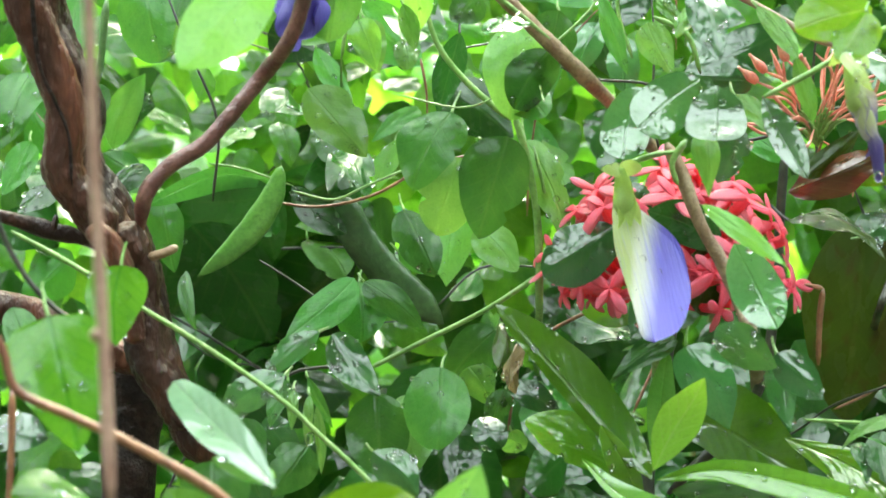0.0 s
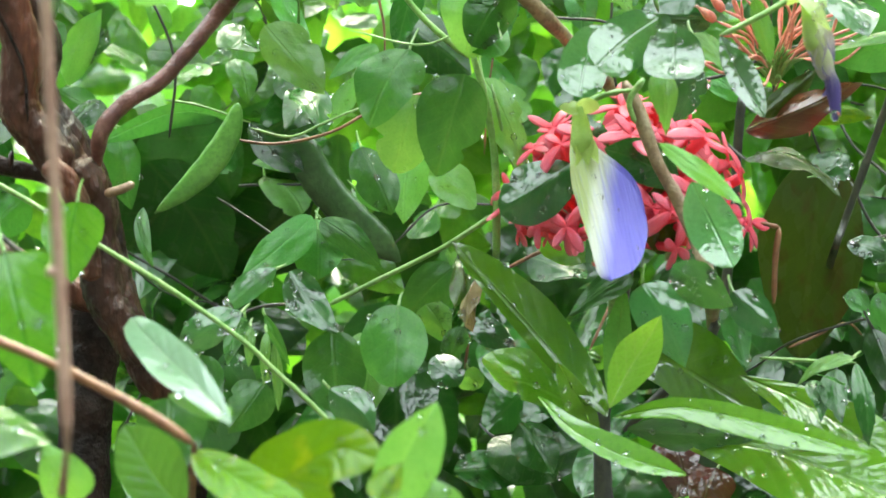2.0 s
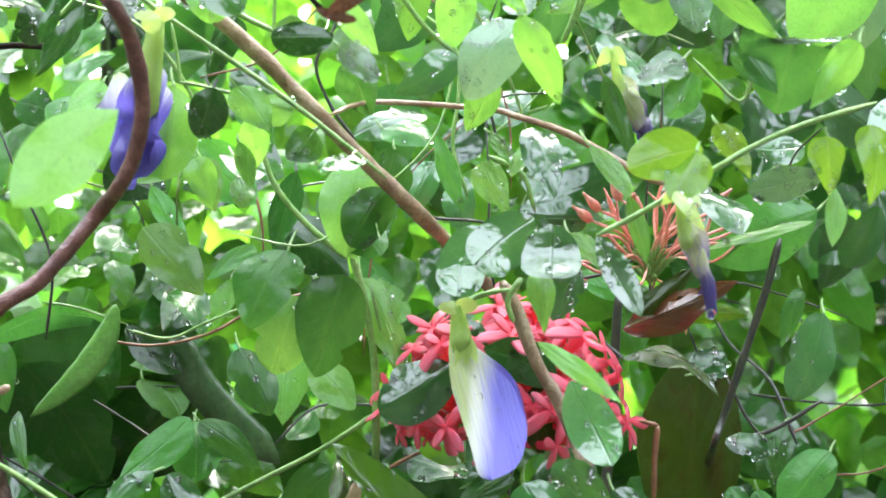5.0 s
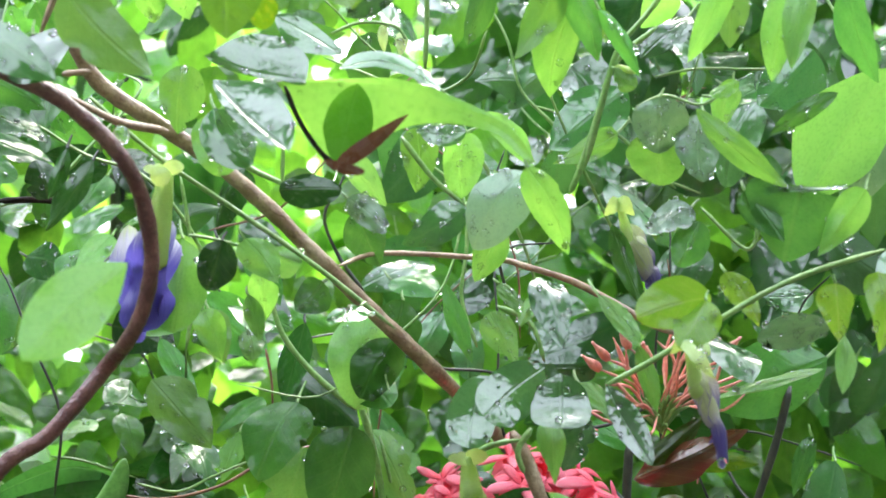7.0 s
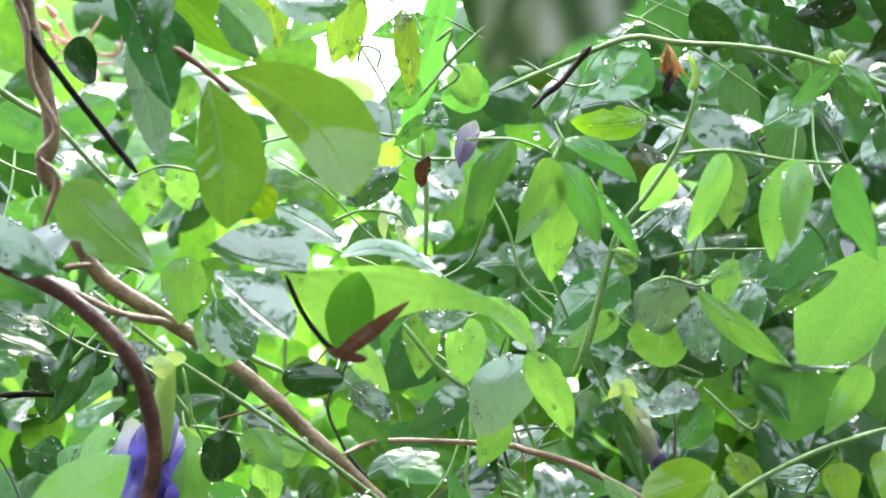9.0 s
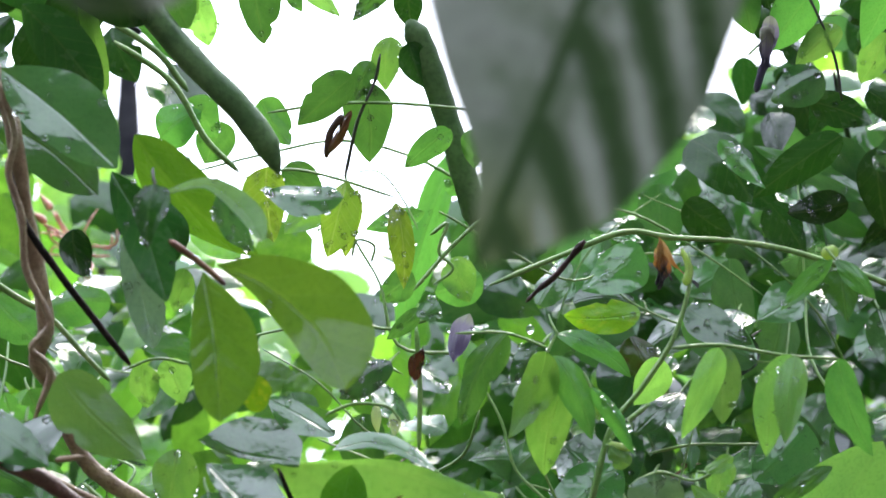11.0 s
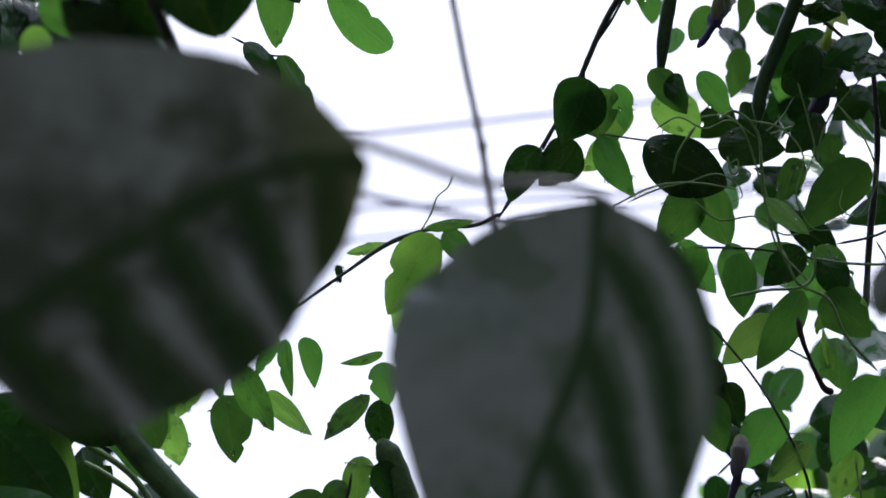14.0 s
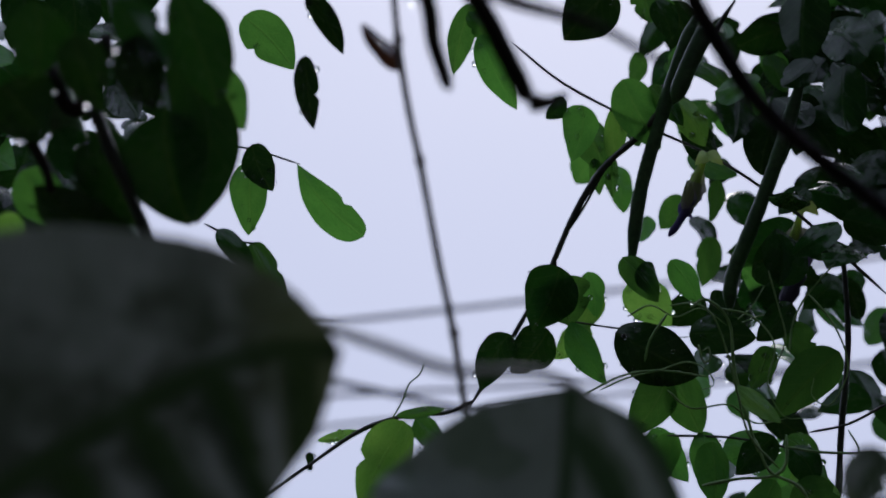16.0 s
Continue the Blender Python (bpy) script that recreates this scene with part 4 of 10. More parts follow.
vine_low = plant("butterfly_pea_vine", "butterfly pea vine with blue flower and rain-wet oval leaves", "vine", (-0.0176, 0.8363, 0.0000), "butterfly pea vines")
tube(vine_low, [(0.0243, 0.7796, 1.1921), (0.0292, 0.7790, 1.1748), (0.0325, 0.7779, 1.1535), (0.0330, 0.7758, 1.1266), (0.0345, 0.8243, 1.1096), (0.0390, 0.9413, 1.0779)], 0.0012, 0.0014, STEM, "stem", knobs=0.08, steps=5, sides=8)
tube(vine_low, [(0.0390, 0.9413, 1.0779), (0.0518, 1.2500, 0.9378), (0.0356, 1.4100, 0.5928), (0.0306, 1.4400, 0.0000)], 0.0014, 0.0016, STEM, "root_stem", knobs=0.1)
tube(vine_low, [(-0.0065, 0.7794, 1.2305), (-0.0017, 0.7799, 1.2152), (0.0089, 0.7799, 1.2017), (0.0234, 0.7796, 1.1892)], 0.0008, 0.0012, STEM, "stem", knobs=0.12, steps=5, sides=8)
tube(vine_low, [(0.0311, 0.7791, 1.1805), (0.0369, 0.7780, 1.1574), (0.0427, 0.7769, 1.1459)], 0.0007, 0.0004, STEM, "stem", knobs=0.12, steps=5, sides=8)
tube(vine_low, [(-0.1308, 0.6894, 1.1572), (-0.1125, 0.6919, 1.1466), (-0.0922, 0.6938, 1.1335), (-0.0700, 0.6948, 1.1194), (-0.0493, 0.6947, 1.1046), (-0.0389, 0.6941, 1.0951), (-0.0232, 0.6924, 1.0805), (-0.0111, 0.6902, 1.0669)], 0.0008, 0.0008, STEM, "stem", knobs=0.12, steps=5, sides=8)
tube(vine_low, [(0.0349, 0.7966, 1.1356), (0.0151, 0.7961, 1.1227), (-0.0087, 0.7950, 1.1108), (-0.0265, 0.7935, 1.1020)], 0.0009, 0.0008, STEM, "stem", knobs=0.12, steps=5, sides=8)
tube(vine_low, [(-0.0522, 0.7975, 1.1643), (-0.0384, 0.7981, 1.1613), (-0.0266, 0.7988, 1.1662), (-0.0127, 0.7994, 1.1721)], 0.0005, 0.0004, STEM, "stem", knobs=0.12, steps=5, sides=8)
tube(vine_low, [(-0.0867, 0.8451, 1.1726), (-0.0743, 0.8462, 1.1705), (-0.0555, 0.8474, 1.1641)], 0.0005, 0.0004, STEM, "stem", knobs=0.12, steps=5, sides=8)
tube(vine_low, [(-0.1159, 0.7910, 1.2309), (-0.1181, 0.7912, 1.2115), (-0.1197, 0.7910, 1.2017)], 0.0014, 0.0012, POD_DARK, "stem", knobs=0.12, steps=5, sides=8)
tube(vine_low, [(-0.0081, 0.8399, 1.2112), (-0.0060, 0.8400, 1.1998), (-0.0056, 0.8399, 1.1884)], 0.0006, 0.0003, STEM_RED, "stem", knobs=0.12, steps=5, sides=8)
sheet(vine_low, LIME, [(-0.0447, 0.6437, 1.2332), (-0.0579, 0.6304, 1.2211), (-0.0711, 0.6174, 1.2056)], (0.0022, 0.0062, 0.0093, 0.0096, 0.0071, 0.0031), (0.0022, 0.0065, 0.0096, 0.0099, 0.0074, 0.0034), up=0.1, fold=8, ripple=0.03, seed=50, drops=3)
leaf(vine_low, "pea", PALE, (-0.0459, 0.7759, 1.2002), (-0.0253, 0.7604, 1.1780), 0.0180, 5, 12, 0.0, 0.03, 1, drops=12)
leaf(vine_low, "pea", LIME, (-0.0999, 0.8367, 1.2276), (-0.1017, 0.8328, 1.2111), 0.0131, -14, 14, -0.0, 0.02, 1, drops=4)
leaf(vine_low, "oval", LIME, (-0.0332, 0.7975, 1.2341), (-0.0497, 0.7927, 1.2158), 0.0219, 26, 24, 0.03, 0.02, 3, drops=4)
leaf(vine_low, "ovate", LIME, (-0.0277, 0.7537, 1.2230), (-0.0214, 0.7451, 1.2057), 0.0111, 10, 8, 0.08, 0.03, 3, drops=2)
leaf(vine_low, "oval", PALE, (-0.0133, 0.7585, 1.2163), (-0.0115, 0.7495, 1.2076), 0.0088, -4, 15, 0.05, 0.03, 2, drops=8)
leaf(vine_low, "lance", DARK, (0.0063, 0.8192, 1.2200), (-0.0018, 0.8105, 1.1926), 0.0108, -1, 17, -0.02, 0.02, 4, drops=4)
leaf(vine_low, "oval", PALE, (0.0258, 0.7692, 1.2216), (0.0226, 0.7531, 1.1927), 0.0207, -6, 15, 0.07, 0.03, 2, drops=4)
leaf(vine_low, "pea", GREEN, (0.0408, 0.8021, 1.2274), (0.0345, 0.7926, 1.2037), 0.0168, -15, 16, 0.01, 0.03, 3, drops=4)
leaf(vine_low, "pea", GREEN, (0.0200, 0.8446, 1.2144), (0.0158, 0.8382, 1.2019), 0.0109, 13, 12, 0.01, 0.02, 2, drops=7)
leaf(vine_low, "big", GREEN, (0.0031, 0.7751, 1.1921), (-0.0105, 0.7572, 1.1689), 0.0218, 8, 8, 0.06, 0.03, 3, drops=5)
leaf(vine_low, "oval", PALE, (0.0062, 0.8010, 1.1760), (-0.0024, 0.7935, 1.1498), 0.0225, -6, 8, 0.04, 0.03, 1, drops=2)
leaf(vine_low, "big", GREEN, (0.0215, 0.7626, 1.1842), (0.0120, 0.7521, 1.1517), 0.0225, -4, 8, 0.05, 0.02, 2, drops=3)
leaf(vine_low, "ovate", PALE, (0.0285, 0.7889, 1.1823), (0.0424, 0.7726, 1.1477), 0.0142, 2, 9, 0.07, 0.03, 3, drops=12)
leaf(vine_low, "pea", GREEN, (0.0110, 0.7946, 1.1703), (0.0237, 0.7883, 1.1666), 0.0090, -3, 11, 0.1, 0.01, 4, drops=2)
pod(vine_low, [(-0.0537, 0.7586, 1.1744), (-0.0566, 0.7577, 1.1643), (-0.0633, 0.7569, 1.1538), (-0.0716, 0.7564, 1.1455), (-0.0815, 0.7560, 1.1378)], 0.0050, POD, "pod", "flat young green pod", flat=0.35, lens=True)
sheet(vine_low, GREEN, [(-0.0630, 0.8936, 1.1637), (-0.0870, 0.8847, 1.1665), (-0.1135, 0.8645, 1.1559)], (0.0017, 0.0043, 0.0061, 0.0057, 0.0039, 0.0017), (0.0013, 0.0026, 0.0035, 0.0035, 0.0026, 0.0013), up=-0.1, seed=45, drops=2)
# large near-black leaves whose colour carries the shade of the hollow
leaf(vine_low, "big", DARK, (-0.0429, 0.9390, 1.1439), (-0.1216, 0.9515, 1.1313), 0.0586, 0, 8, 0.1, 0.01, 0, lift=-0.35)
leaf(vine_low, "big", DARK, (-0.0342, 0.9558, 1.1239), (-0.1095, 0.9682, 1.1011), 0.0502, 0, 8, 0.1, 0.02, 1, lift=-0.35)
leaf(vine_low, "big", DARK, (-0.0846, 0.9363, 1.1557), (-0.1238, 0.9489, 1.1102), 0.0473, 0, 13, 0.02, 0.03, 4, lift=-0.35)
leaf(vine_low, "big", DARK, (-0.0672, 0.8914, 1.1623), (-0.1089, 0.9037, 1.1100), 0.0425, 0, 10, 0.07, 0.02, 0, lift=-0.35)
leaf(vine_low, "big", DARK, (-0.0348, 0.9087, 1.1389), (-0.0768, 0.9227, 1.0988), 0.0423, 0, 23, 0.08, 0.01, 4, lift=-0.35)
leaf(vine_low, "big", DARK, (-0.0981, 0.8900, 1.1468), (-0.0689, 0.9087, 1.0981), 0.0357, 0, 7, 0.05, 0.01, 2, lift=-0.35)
sheet(vine_low, DARK, [(-0.0562, 0.8532, 1.1641), (-0.0478, 0.8469, 1.1540), (-0.0354, 0.8406, 1.1465)], (0.0017, 0.0042, 0.0059, 0.0059, 0.0046, 0.0021), (0.0017, 0.0042, 0.0059, 0.0059, 0.0046, 0.0021), up=0.5, fold=-14, seed=60, drops=14)
leaf(vine_low, "pea", DARK, (-0.0492, 0.8856, 1.1691), (-0.0313, 0.8762, 1.1520), 0.0163, -18, 9, 0.05, 0.03, 1, drops=7)
pod(vine_low, [(-0.0396, 0.8581, 1.1594), (-0.0307, 0.8575, 1.1424), (-0.0179, 0.8568, 1.1275), (0.0002, 0.8554, 1.1116)], 0.0066, POD_OLD, "pod", "long dark green pod", flat=0.35)
leaf(vine_low, "lance", GREEN, (-0.0470, 0.8498, 1.2155), (-0.0331, 0.8401, 1.1936), 0.0109, -15, 22, -0.02, 0.01, 4, drops=4)
leaf(vine_low, "pea", GREEN, (-0.0142, 0.8287, 1.1563), (-0.0028, 0.8154, 1.1326), 0.0185, -14, 22, 0.05, 0.02, 3, drops=8)
leaf(vine_low, "ovate", LIME, (0.0035, 0.8701, 1.1513), (0.0013, 0.8563, 1.1265), 0.0167, 1, 19, 0.03, 0.01, 4, drops=12)
leaf(vine_low, "oval", PALE, (0.0125, 0.8227, 1.1505), (0.0277, 0.8180, 1.1359), 0.0181, -13, 13, 0.02, 0.02, 3, drops=6)
leaf(vine_low, "oval", LIME, (-0.0538, 0.9067, 1.1402), (-0.0375, 0.8923, 1.1289), 0.0193, -33, 18, 0.1, 0.01, 0, drops=4)
leaf(vine_low, "pea", GREEN, (-0.0312, 0.8034, 1.1332), (-0.0553, 0.7898, 1.1130), 0.0147, 10, 6, 0.04, 0.02, 3, drops=2)
leaf(vine_low, "oval", GREEN, (-0.0299, 0.8133, 1.1312), (-0.0286, 0.7978, 1.1113), 0.0182, -10, 9, 0.1, 0.02, 4, drops=7)
leaf(vine_low, "pea", GREEN, (-0.0280, 0.8084, 1.1316), (-0.0071, 0.7959, 1.1173), 0.0115, 0, 22, 0.09, 0.01, 2, drops=2)
leaf(vine_low, "lance", WET, (-0.0414, 0.7593, 1.1190), (-0.0594, 0.7528, 1.1061), 0.0095, 19, 19, -0.02, 0.02, 4, lift=0.15, drops=14)
leaf(vine_low, "pea", WET, (-0.0369, 0.7559, 1.1186), (-0.0214, 0.7404, 1.1017), 0.0121, -9, 18, -0.01, 0.03, 1, lift=0.15, drops=22)
leaf(vine_low, "shrub", WET, (-0.0509, 0.7308, 1.1080), (-0.0716, 0.7240, 1.0957), 0.0119, 15, 14, 0.05, 0.03, 3, lift=0.15, drops=22)
leaf(vine_low, "oval", GREEN, (-0.0225, 0.7565, 1.0984), (-0.0194, 0.7444, 1.0723), 0.0240, 4, 6, 0.04, 0.03, 1, drops=5)
leaf(vine_low, "oval", GREEN, (-0.0004, 0.7490, 1.1081), (-0.0016, 0.7325, 1.0834), 0.0211, -5, 6, 0.07, 0.02, 0, drops=8)
leaf(vine_low, "ovate", PALE, (-0.0095, 0.7726, 1.0959), (-0.0117, 0.7529, 1.0678), 0.0191, -7, 20, 0.09, 0.01, 3, drops=2)
leaf(vine_low, "lance", GREEN, (-0.0452, 0.7572, 1.1037), (-0.0365, 0.7518, 1.0873), 0.0043, 11, 16, 0.03, 0.03, 0)
leaf(vine_low, "pea", GREEN, (-0.0545, 0.7972, 1.0976), (-0.0595, 0.7833, 1.0836), 0.0081, -10, 7, 0.09, 0.02, 0, drops=7)
leaf(vine_low, "ovate", GREEN, (-0.0461, 0.7711, 1.0786), (-0.0579, 0.7603, 1.0630), 0.0162, -8, 21, 0.01, 0.03, 1)
leaf(vine_low, "ovate", GREEN, (-0.0725, 0.8201, 1.0812), (-0.0654, 0.8058, 1.0548), 0.0146, -6, 9, 0.0, 0.01, 4)
leaf(vine_low, "lance", WET, (-0.0224, 0.7236, 1.0843), (-0.0079, 0.7162, 1.0710), 0.0121, -6, 35, 0.07, 0.02, 4, lift=0.15, drops=8)
leaf(vine_low, "ovate", LIME, (0.0094, 0.8157, 1.1003), (0.0174, 0.8092, 1.0869), 0.0124, 6, 8, 0.03, 0.02, 3, drops=12)
leaf(vine_low, "pea", GREEN, (0.0217, 0.7826, 1.0965), (0.0167, 0.7788, 1.0813), 0.0088, 0, 7, 0.06, 0.01, 4, drops=12)
leaf(vine_low, "oval", LIME, (0.0238, 0.7857, 1.0813), (0.0277, 0.7863, 1.0742), 0.0090, -7, 10, -0.01, 0.01, 2, drops=4)
leaf(vine_low, "oval", WET, (0.0127, 0.7722, 1.0882), (0.0202, 0.7615, 1.0801), 0.0127, -22, 13, 0.07, 0.01, 0, lift=0.15, drops=8)
leaf(vine_low, "pea", WET, (0.0250, 0.8264, 1.0928), (0.0408, 0.8134, 1.0863), 0.0105, -9, 8, -0.01, 0.03, 1, lift=0.15, drops=14)
leaf(vine_low, "pea", WET, (-0.0648, 0.8262, 1.0804), (-0.0520, 0.8180, 1.0651), 0.0147, 8, 8, 0.04, 0.03, 3, lift=0.15, drops=22)
leaf(vine_low, "pea", DARK, (-0.0053, 0.8878, 1.1492), (-0.0139, 0.8714, 1.1306), 0.0150, 25, 18, 0.01, 0.01, 3)
leaf(vine_low, "lance", DRY_LEAF, (0.0277, 0.7626, 1.1164), (0.0216, 0.7473, 1.1012), 0.0070, 30, 50, 0.2, 0.08, 3, drops=12)
leaf(vine_low, "lance", OLIVE, (0.0199, 0.7543, 1.1230), (0.0177, 0.7407, 1.1076), 0.0064, -30, 50, 0.15, 0.08, 4, drops=4)
leaf(vine_low, "lance", DRY_LEAF, (0.0228, 0.7572, 1.1094), (0.0247, 0.7540, 1.0984), 0.0046, -8, 60, 0.07, 0.1, 2, drops=4)
leaf(vine_low, "lance", LIME, (-0.1299, 0.8977, 1.1765), (-0.1179, 0.9019, 1.2069), 0.0127, 7, 15, 0.05, 0.03, 1, drops=2)
leaf(vine_low, "pea", LIME, (-0.1218, 0.9396, 1.1928), (-0.1018, 0.9258, 1.1815), 0.0128, -34, 10, -0.02, 0.02, 0, drops=4)
leaf(vine_low, "pea", GREEN, (-0.1110, 0.8704, 1.1632), (-0.1298, 0.8674, 1.1762), 0.0187, 32, 23, 0.02, 0.02, 1)
leaf(vine_low, "ovate", GREEN, (-0.1430, 0.7990, 1.2057), (-0.1480, 0.7820, 1.1843), 0.0173, 1, 13, 0.09, 0.01, 2, drops=12)
leaf(vine_low, "pea", GREEN, (-0.1476, 0.8172, 1.1816), (-0.1574, 0.8090, 1.1638), 0.0156, 19, 18, -0.02, 0.01, 2, drops=4)
leaf(vine_low, "lance", GREEN, (-0.1310, 0.8245, 1.2343), (-0.1323, 0.8061, 1.2077), 0.0131, -16, 14, 0.08, 0.01, 2)
leaf(vine_low, "pea", DARK, (-0.1449, 0.8419, 1.1644), (-0.1561, 0.8341, 1.1554), 0.0140, 24, 9, 0.0, 0.01, 1, drops=12)
leaf(vine_low, "pea", DARK, (-0.1122, 0.8560, 1.1723), (-0.1248, 0.8470, 1.1620), 0.0154, 31, 19, 0.06, 0.01, 2, drops=7)
leaf(vine_low, "pea", LIME, (0.0457, 0.8528, 1.1639), (0.0374, 0.8584, 1.1807), 0.0156, 17, 9, 0.01, 0.03, 0, drops=2)
leaf(vine_low, "pea", LIME, (-0.0188, 0.9031, 1.1797), (-0.0274, 0.8919, 1.1623), 0.0126, 27, 6, -0.01, 0.03, 1, drops=7)
leaf(vine_low, "pea", GREEN, (-0.0095, 0.8690, 1.1933), (-0.0275, 0.8592, 1.1828), 0.0134, 35, 15, 0.02, 0.01, 1)
leaf(vine_low, "pea", LIME, (-0.0750, 0.9063, 1.1841), (-0.0919, 0.8957, 1.1798), 0.0124, 35, 7, 0.01, 0.01, 3, drops=7)
leaf(vine_low, "lance", GREEN, (-0.0891, 0.7893, 1.1371), (-0.0845, 0.7722, 1.1192), 0.0061, 11, 14, 0.06, 0.01, 1, drops=2)
leaf(vine_low, "lance", PALE, (-0.0437, 0.7417, 1.1001), (-0.0438, 0.7333, 1.0846), 0.0038, -12, 10, 0.09, 0.01, 0, drops=1)
leaf(vine_low, "lance", PALE, (-0.0413, 0.7377, 1.0969), (-0.0395, 0.7300, 1.0759), 0.0038, 3, 21, 0.01, 0.01, 3, drops=1)
leaf(vine_low, "lance", PALE, (-0.0486, 0.7379, 1.1024), (-0.0490, 0.7295, 1.0907), 0.0038, 4, 13, 0.06, 0.03, 0, drops=1)
tube(vine_low, [(0.0588, 0.7272, 1.1737), (0.0641, 0.7269, 1.1782), (0.0748, 0.7259, 1.1801)], 0.0007, 0.0007, STEM, "stem", knobs=0.12, steps=5, sides=8)
pea_flower(vine_low, (0.0570, 0.7273, 1.1746), (0.0583, 0.7247, 1.1618), (0.0677, 0.7124, 1.1208), 0.0230, 18, 0, "hanging violet-blue butterfly pea flower with cream base", banner=([(0.0563, 0.7340, 1.1694), (0.0592, 0.7224, 1.1547), (0.0628, 0.7105, 1.1377), (0.0655, 0.6988, 1.1219)], (0.0014, 0.0043, 0.0121, 0.0143, 0.0125, 0.0075), (0.0018, 0.0043, 0.0057, 0.0050, 0.0043, 0.0036)))

vine_mid = plant("butterfly_pea_vine", "butterfly pea vine with dripping glossy leaves and spent flowers", "vine", (0.1067, 0.7802, 0.0000), "butterfly pea vines")
tube(vine_mid, [(0.0717, 0.7313, 1.1826), (0.0772, 0.7304, 1.1709), (0.0826, 0.7290, 1.1565), (0.0888, 0.7276, 1.1457), (0.0950, 0.7256, 1.1313), (0.0985, 0.7242, 1.1224), (0.1087, 0.7870, 1.1058), (0.1294, 0.9321, 1.0697)], 0.0024, 0.0024, STEM_TAN, "stem", knobs=0.2, steps=5, sides=10)
tube(vine_mid, [(0.1294, 0.9321, 1.0697), (0.1736, 1.2500, 0.9253), (0.1218, 1.4100, 0.5883), (0.1104, 1.4400, 0.0000)], 0.0024, 0.0028, STEM_TAN, "root_stem", knobs=0.1)
tube(vine_mid, [(0.0718, 0.7312, 1.1799), (0.0628, 0.7320, 1.1772), (0.0574, 0.7323, 1.1745)], 0.0011, 0.0008, STEM, "stem", knobs=0.12, steps=5, sides=8)
tube(vine_mid, [(0.0775, 0.7257, 1.1837), (0.0731, 0.7260, 1.1765), (0.0749, 0.7255, 1.1693)], 0.0011, 0.0009, STEM, "stem", knobs=0.12, steps=5, sides=8)
sheet(vine_mid, SLICK, [(0.0653, 0.7276, 1.2002), (0.0589, 0.7238, 1.1896), (0.0564, 0.7157, 1.1778)], (0.0029, 0.0061, 0.0075, 0.0079, 0.0068, 0.0039), (0.0036, 0.0064, 0.0075, 0.0079, 0.0072, 0.0043), up=0.0, fold=6, cup=0.0, seed=11, drops=6)
sheet(vine_mid, SLICK, [(0.0803, 0.7133, 1.2031), (0.0702, 0.7090, 1.1964), (0.0599, 0.6994, 1.1877)], (0.0035, 0.0077, 0.0091, 0.0091, 0.0081, 0.0049), (0.0032, 0.0063, 0.0077, 0.0081, 0.0074, 0.0046), up=0.0, fold=6, cup=0.0, seed=12, drops=6)
sheet(vine_mid, SLICK, [(0.0850, 0.7079, 1.2010), (0.0845, 0.7040, 1.1924), (0.0833, 0.6952, 1.1842)], (0.0031, 0.0070, 0.0087, 0.0094, 0.0087, 0.0056), (0.0031, 0.0070, 0.0087, 0.0094, 0.0087, 0.0056), up=0.0, fold=6, cup=0.0, seed=13, drops=6)
leaf(vine_mid, "shrub", WET, (0.0974, 0.7448, 1.1888), (0.0910, 0.7394, 1.1696), 0.0138, -25, 14, 0.06, 0.02, 1, lift=0.15, drops=22)
leaf(vine_mid, "ovate", LIME, (0.0825, 0.7148, 1.1866), (0.0827, 0.7045, 1.1672), 0.0093, -11, 19, 0.08, 0.02, 0)
sheet(vine_mid, SLICK, [(0.0989, 0.7060, 1.1973), (0.1035, 0.6987, 1.1860), (0.1101, 0.6871, 1.1727)], (0.0014, 0.0035, 0.0052, 0.0052, 0.0038, 0.0017), (0.0010, 0.0028, 0.0038, 0.0038, 0.0028, 0.0014), up=0.1, fold=-22, seed=15, drops=5)
leaf(vine_mid, "lance", LIME, (0.0916, 0.7179, 1.1980), (0.1024, 0.7117, 1.1858), 0.0074, -9, 14, 0.08, 0.03, 0)
sheet(vine_mid, SLICK, [(0.0902, 0.7039, 1.1522), (0.0965, 0.6994, 1.1392), (0.1018, 0.6909, 1.1268)], (0.0024, 0.0056, 0.0073, 0.0077, 0.0063, 0.0031), (0.0024, 0.0059, 0.0080, 0.0080, 0.0063, 0.0031), up=0.0, fold=6, cup=0.0, seed=14, drops=6)
leaf(vine_mid, "lance", LIME, (0.0787, 0.6908, 1.1649), (0.1001, 0.6666, 1.1486), 0.0059, 20, 9, 0.01, 0.03, 2, drops=4)
leaf(vine_mid, "oval", WET, (0.0570, 0.7553, 1.1545), (0.0331, 0.7480, 1.1389), 0.0195, 20, 19, -0.02, 0.01, 1, lift=0.15, drops=8)
leaf(vine_mid, "oval", OLIVE, (0.0921, 0.7706, 1.1482), (0.0859, 0.7566, 1.1246), 0.0151, -6, 23, -0.02, 0.03, 1, drops=7)
leaf(vine_mid, "ovate", GREEN, (0.0756, 0.7385, 1.1194), (0.0541, 0.7250, 1.1074), 0.0085, -4, 17, 0.08, 0.03, 2)
leaf(vine_mid, "lance", GREEN, (0.0772, 0.7442, 1.1175), (0.0577, 0.7320, 1.1152), 0.0063, 26, 14, 0.09, 0.02, 2)
leaf(vine_mid, "ovate", WET, (0.0781, 0.7268, 1.1179), (0.0913, 0.7190, 1.0919), 0.0215, -10, 10, 0.04, 0.02, 3, lift=0.15, drops=8)
leaf(vine_mid, "shrub", WET, (0.0844, 0.7003, 1.1267), (0.1015, 0.6923, 1.1145), 0.0146, 25, 9, 0.04, 0.02, 0, lift=0.15, drops=22)
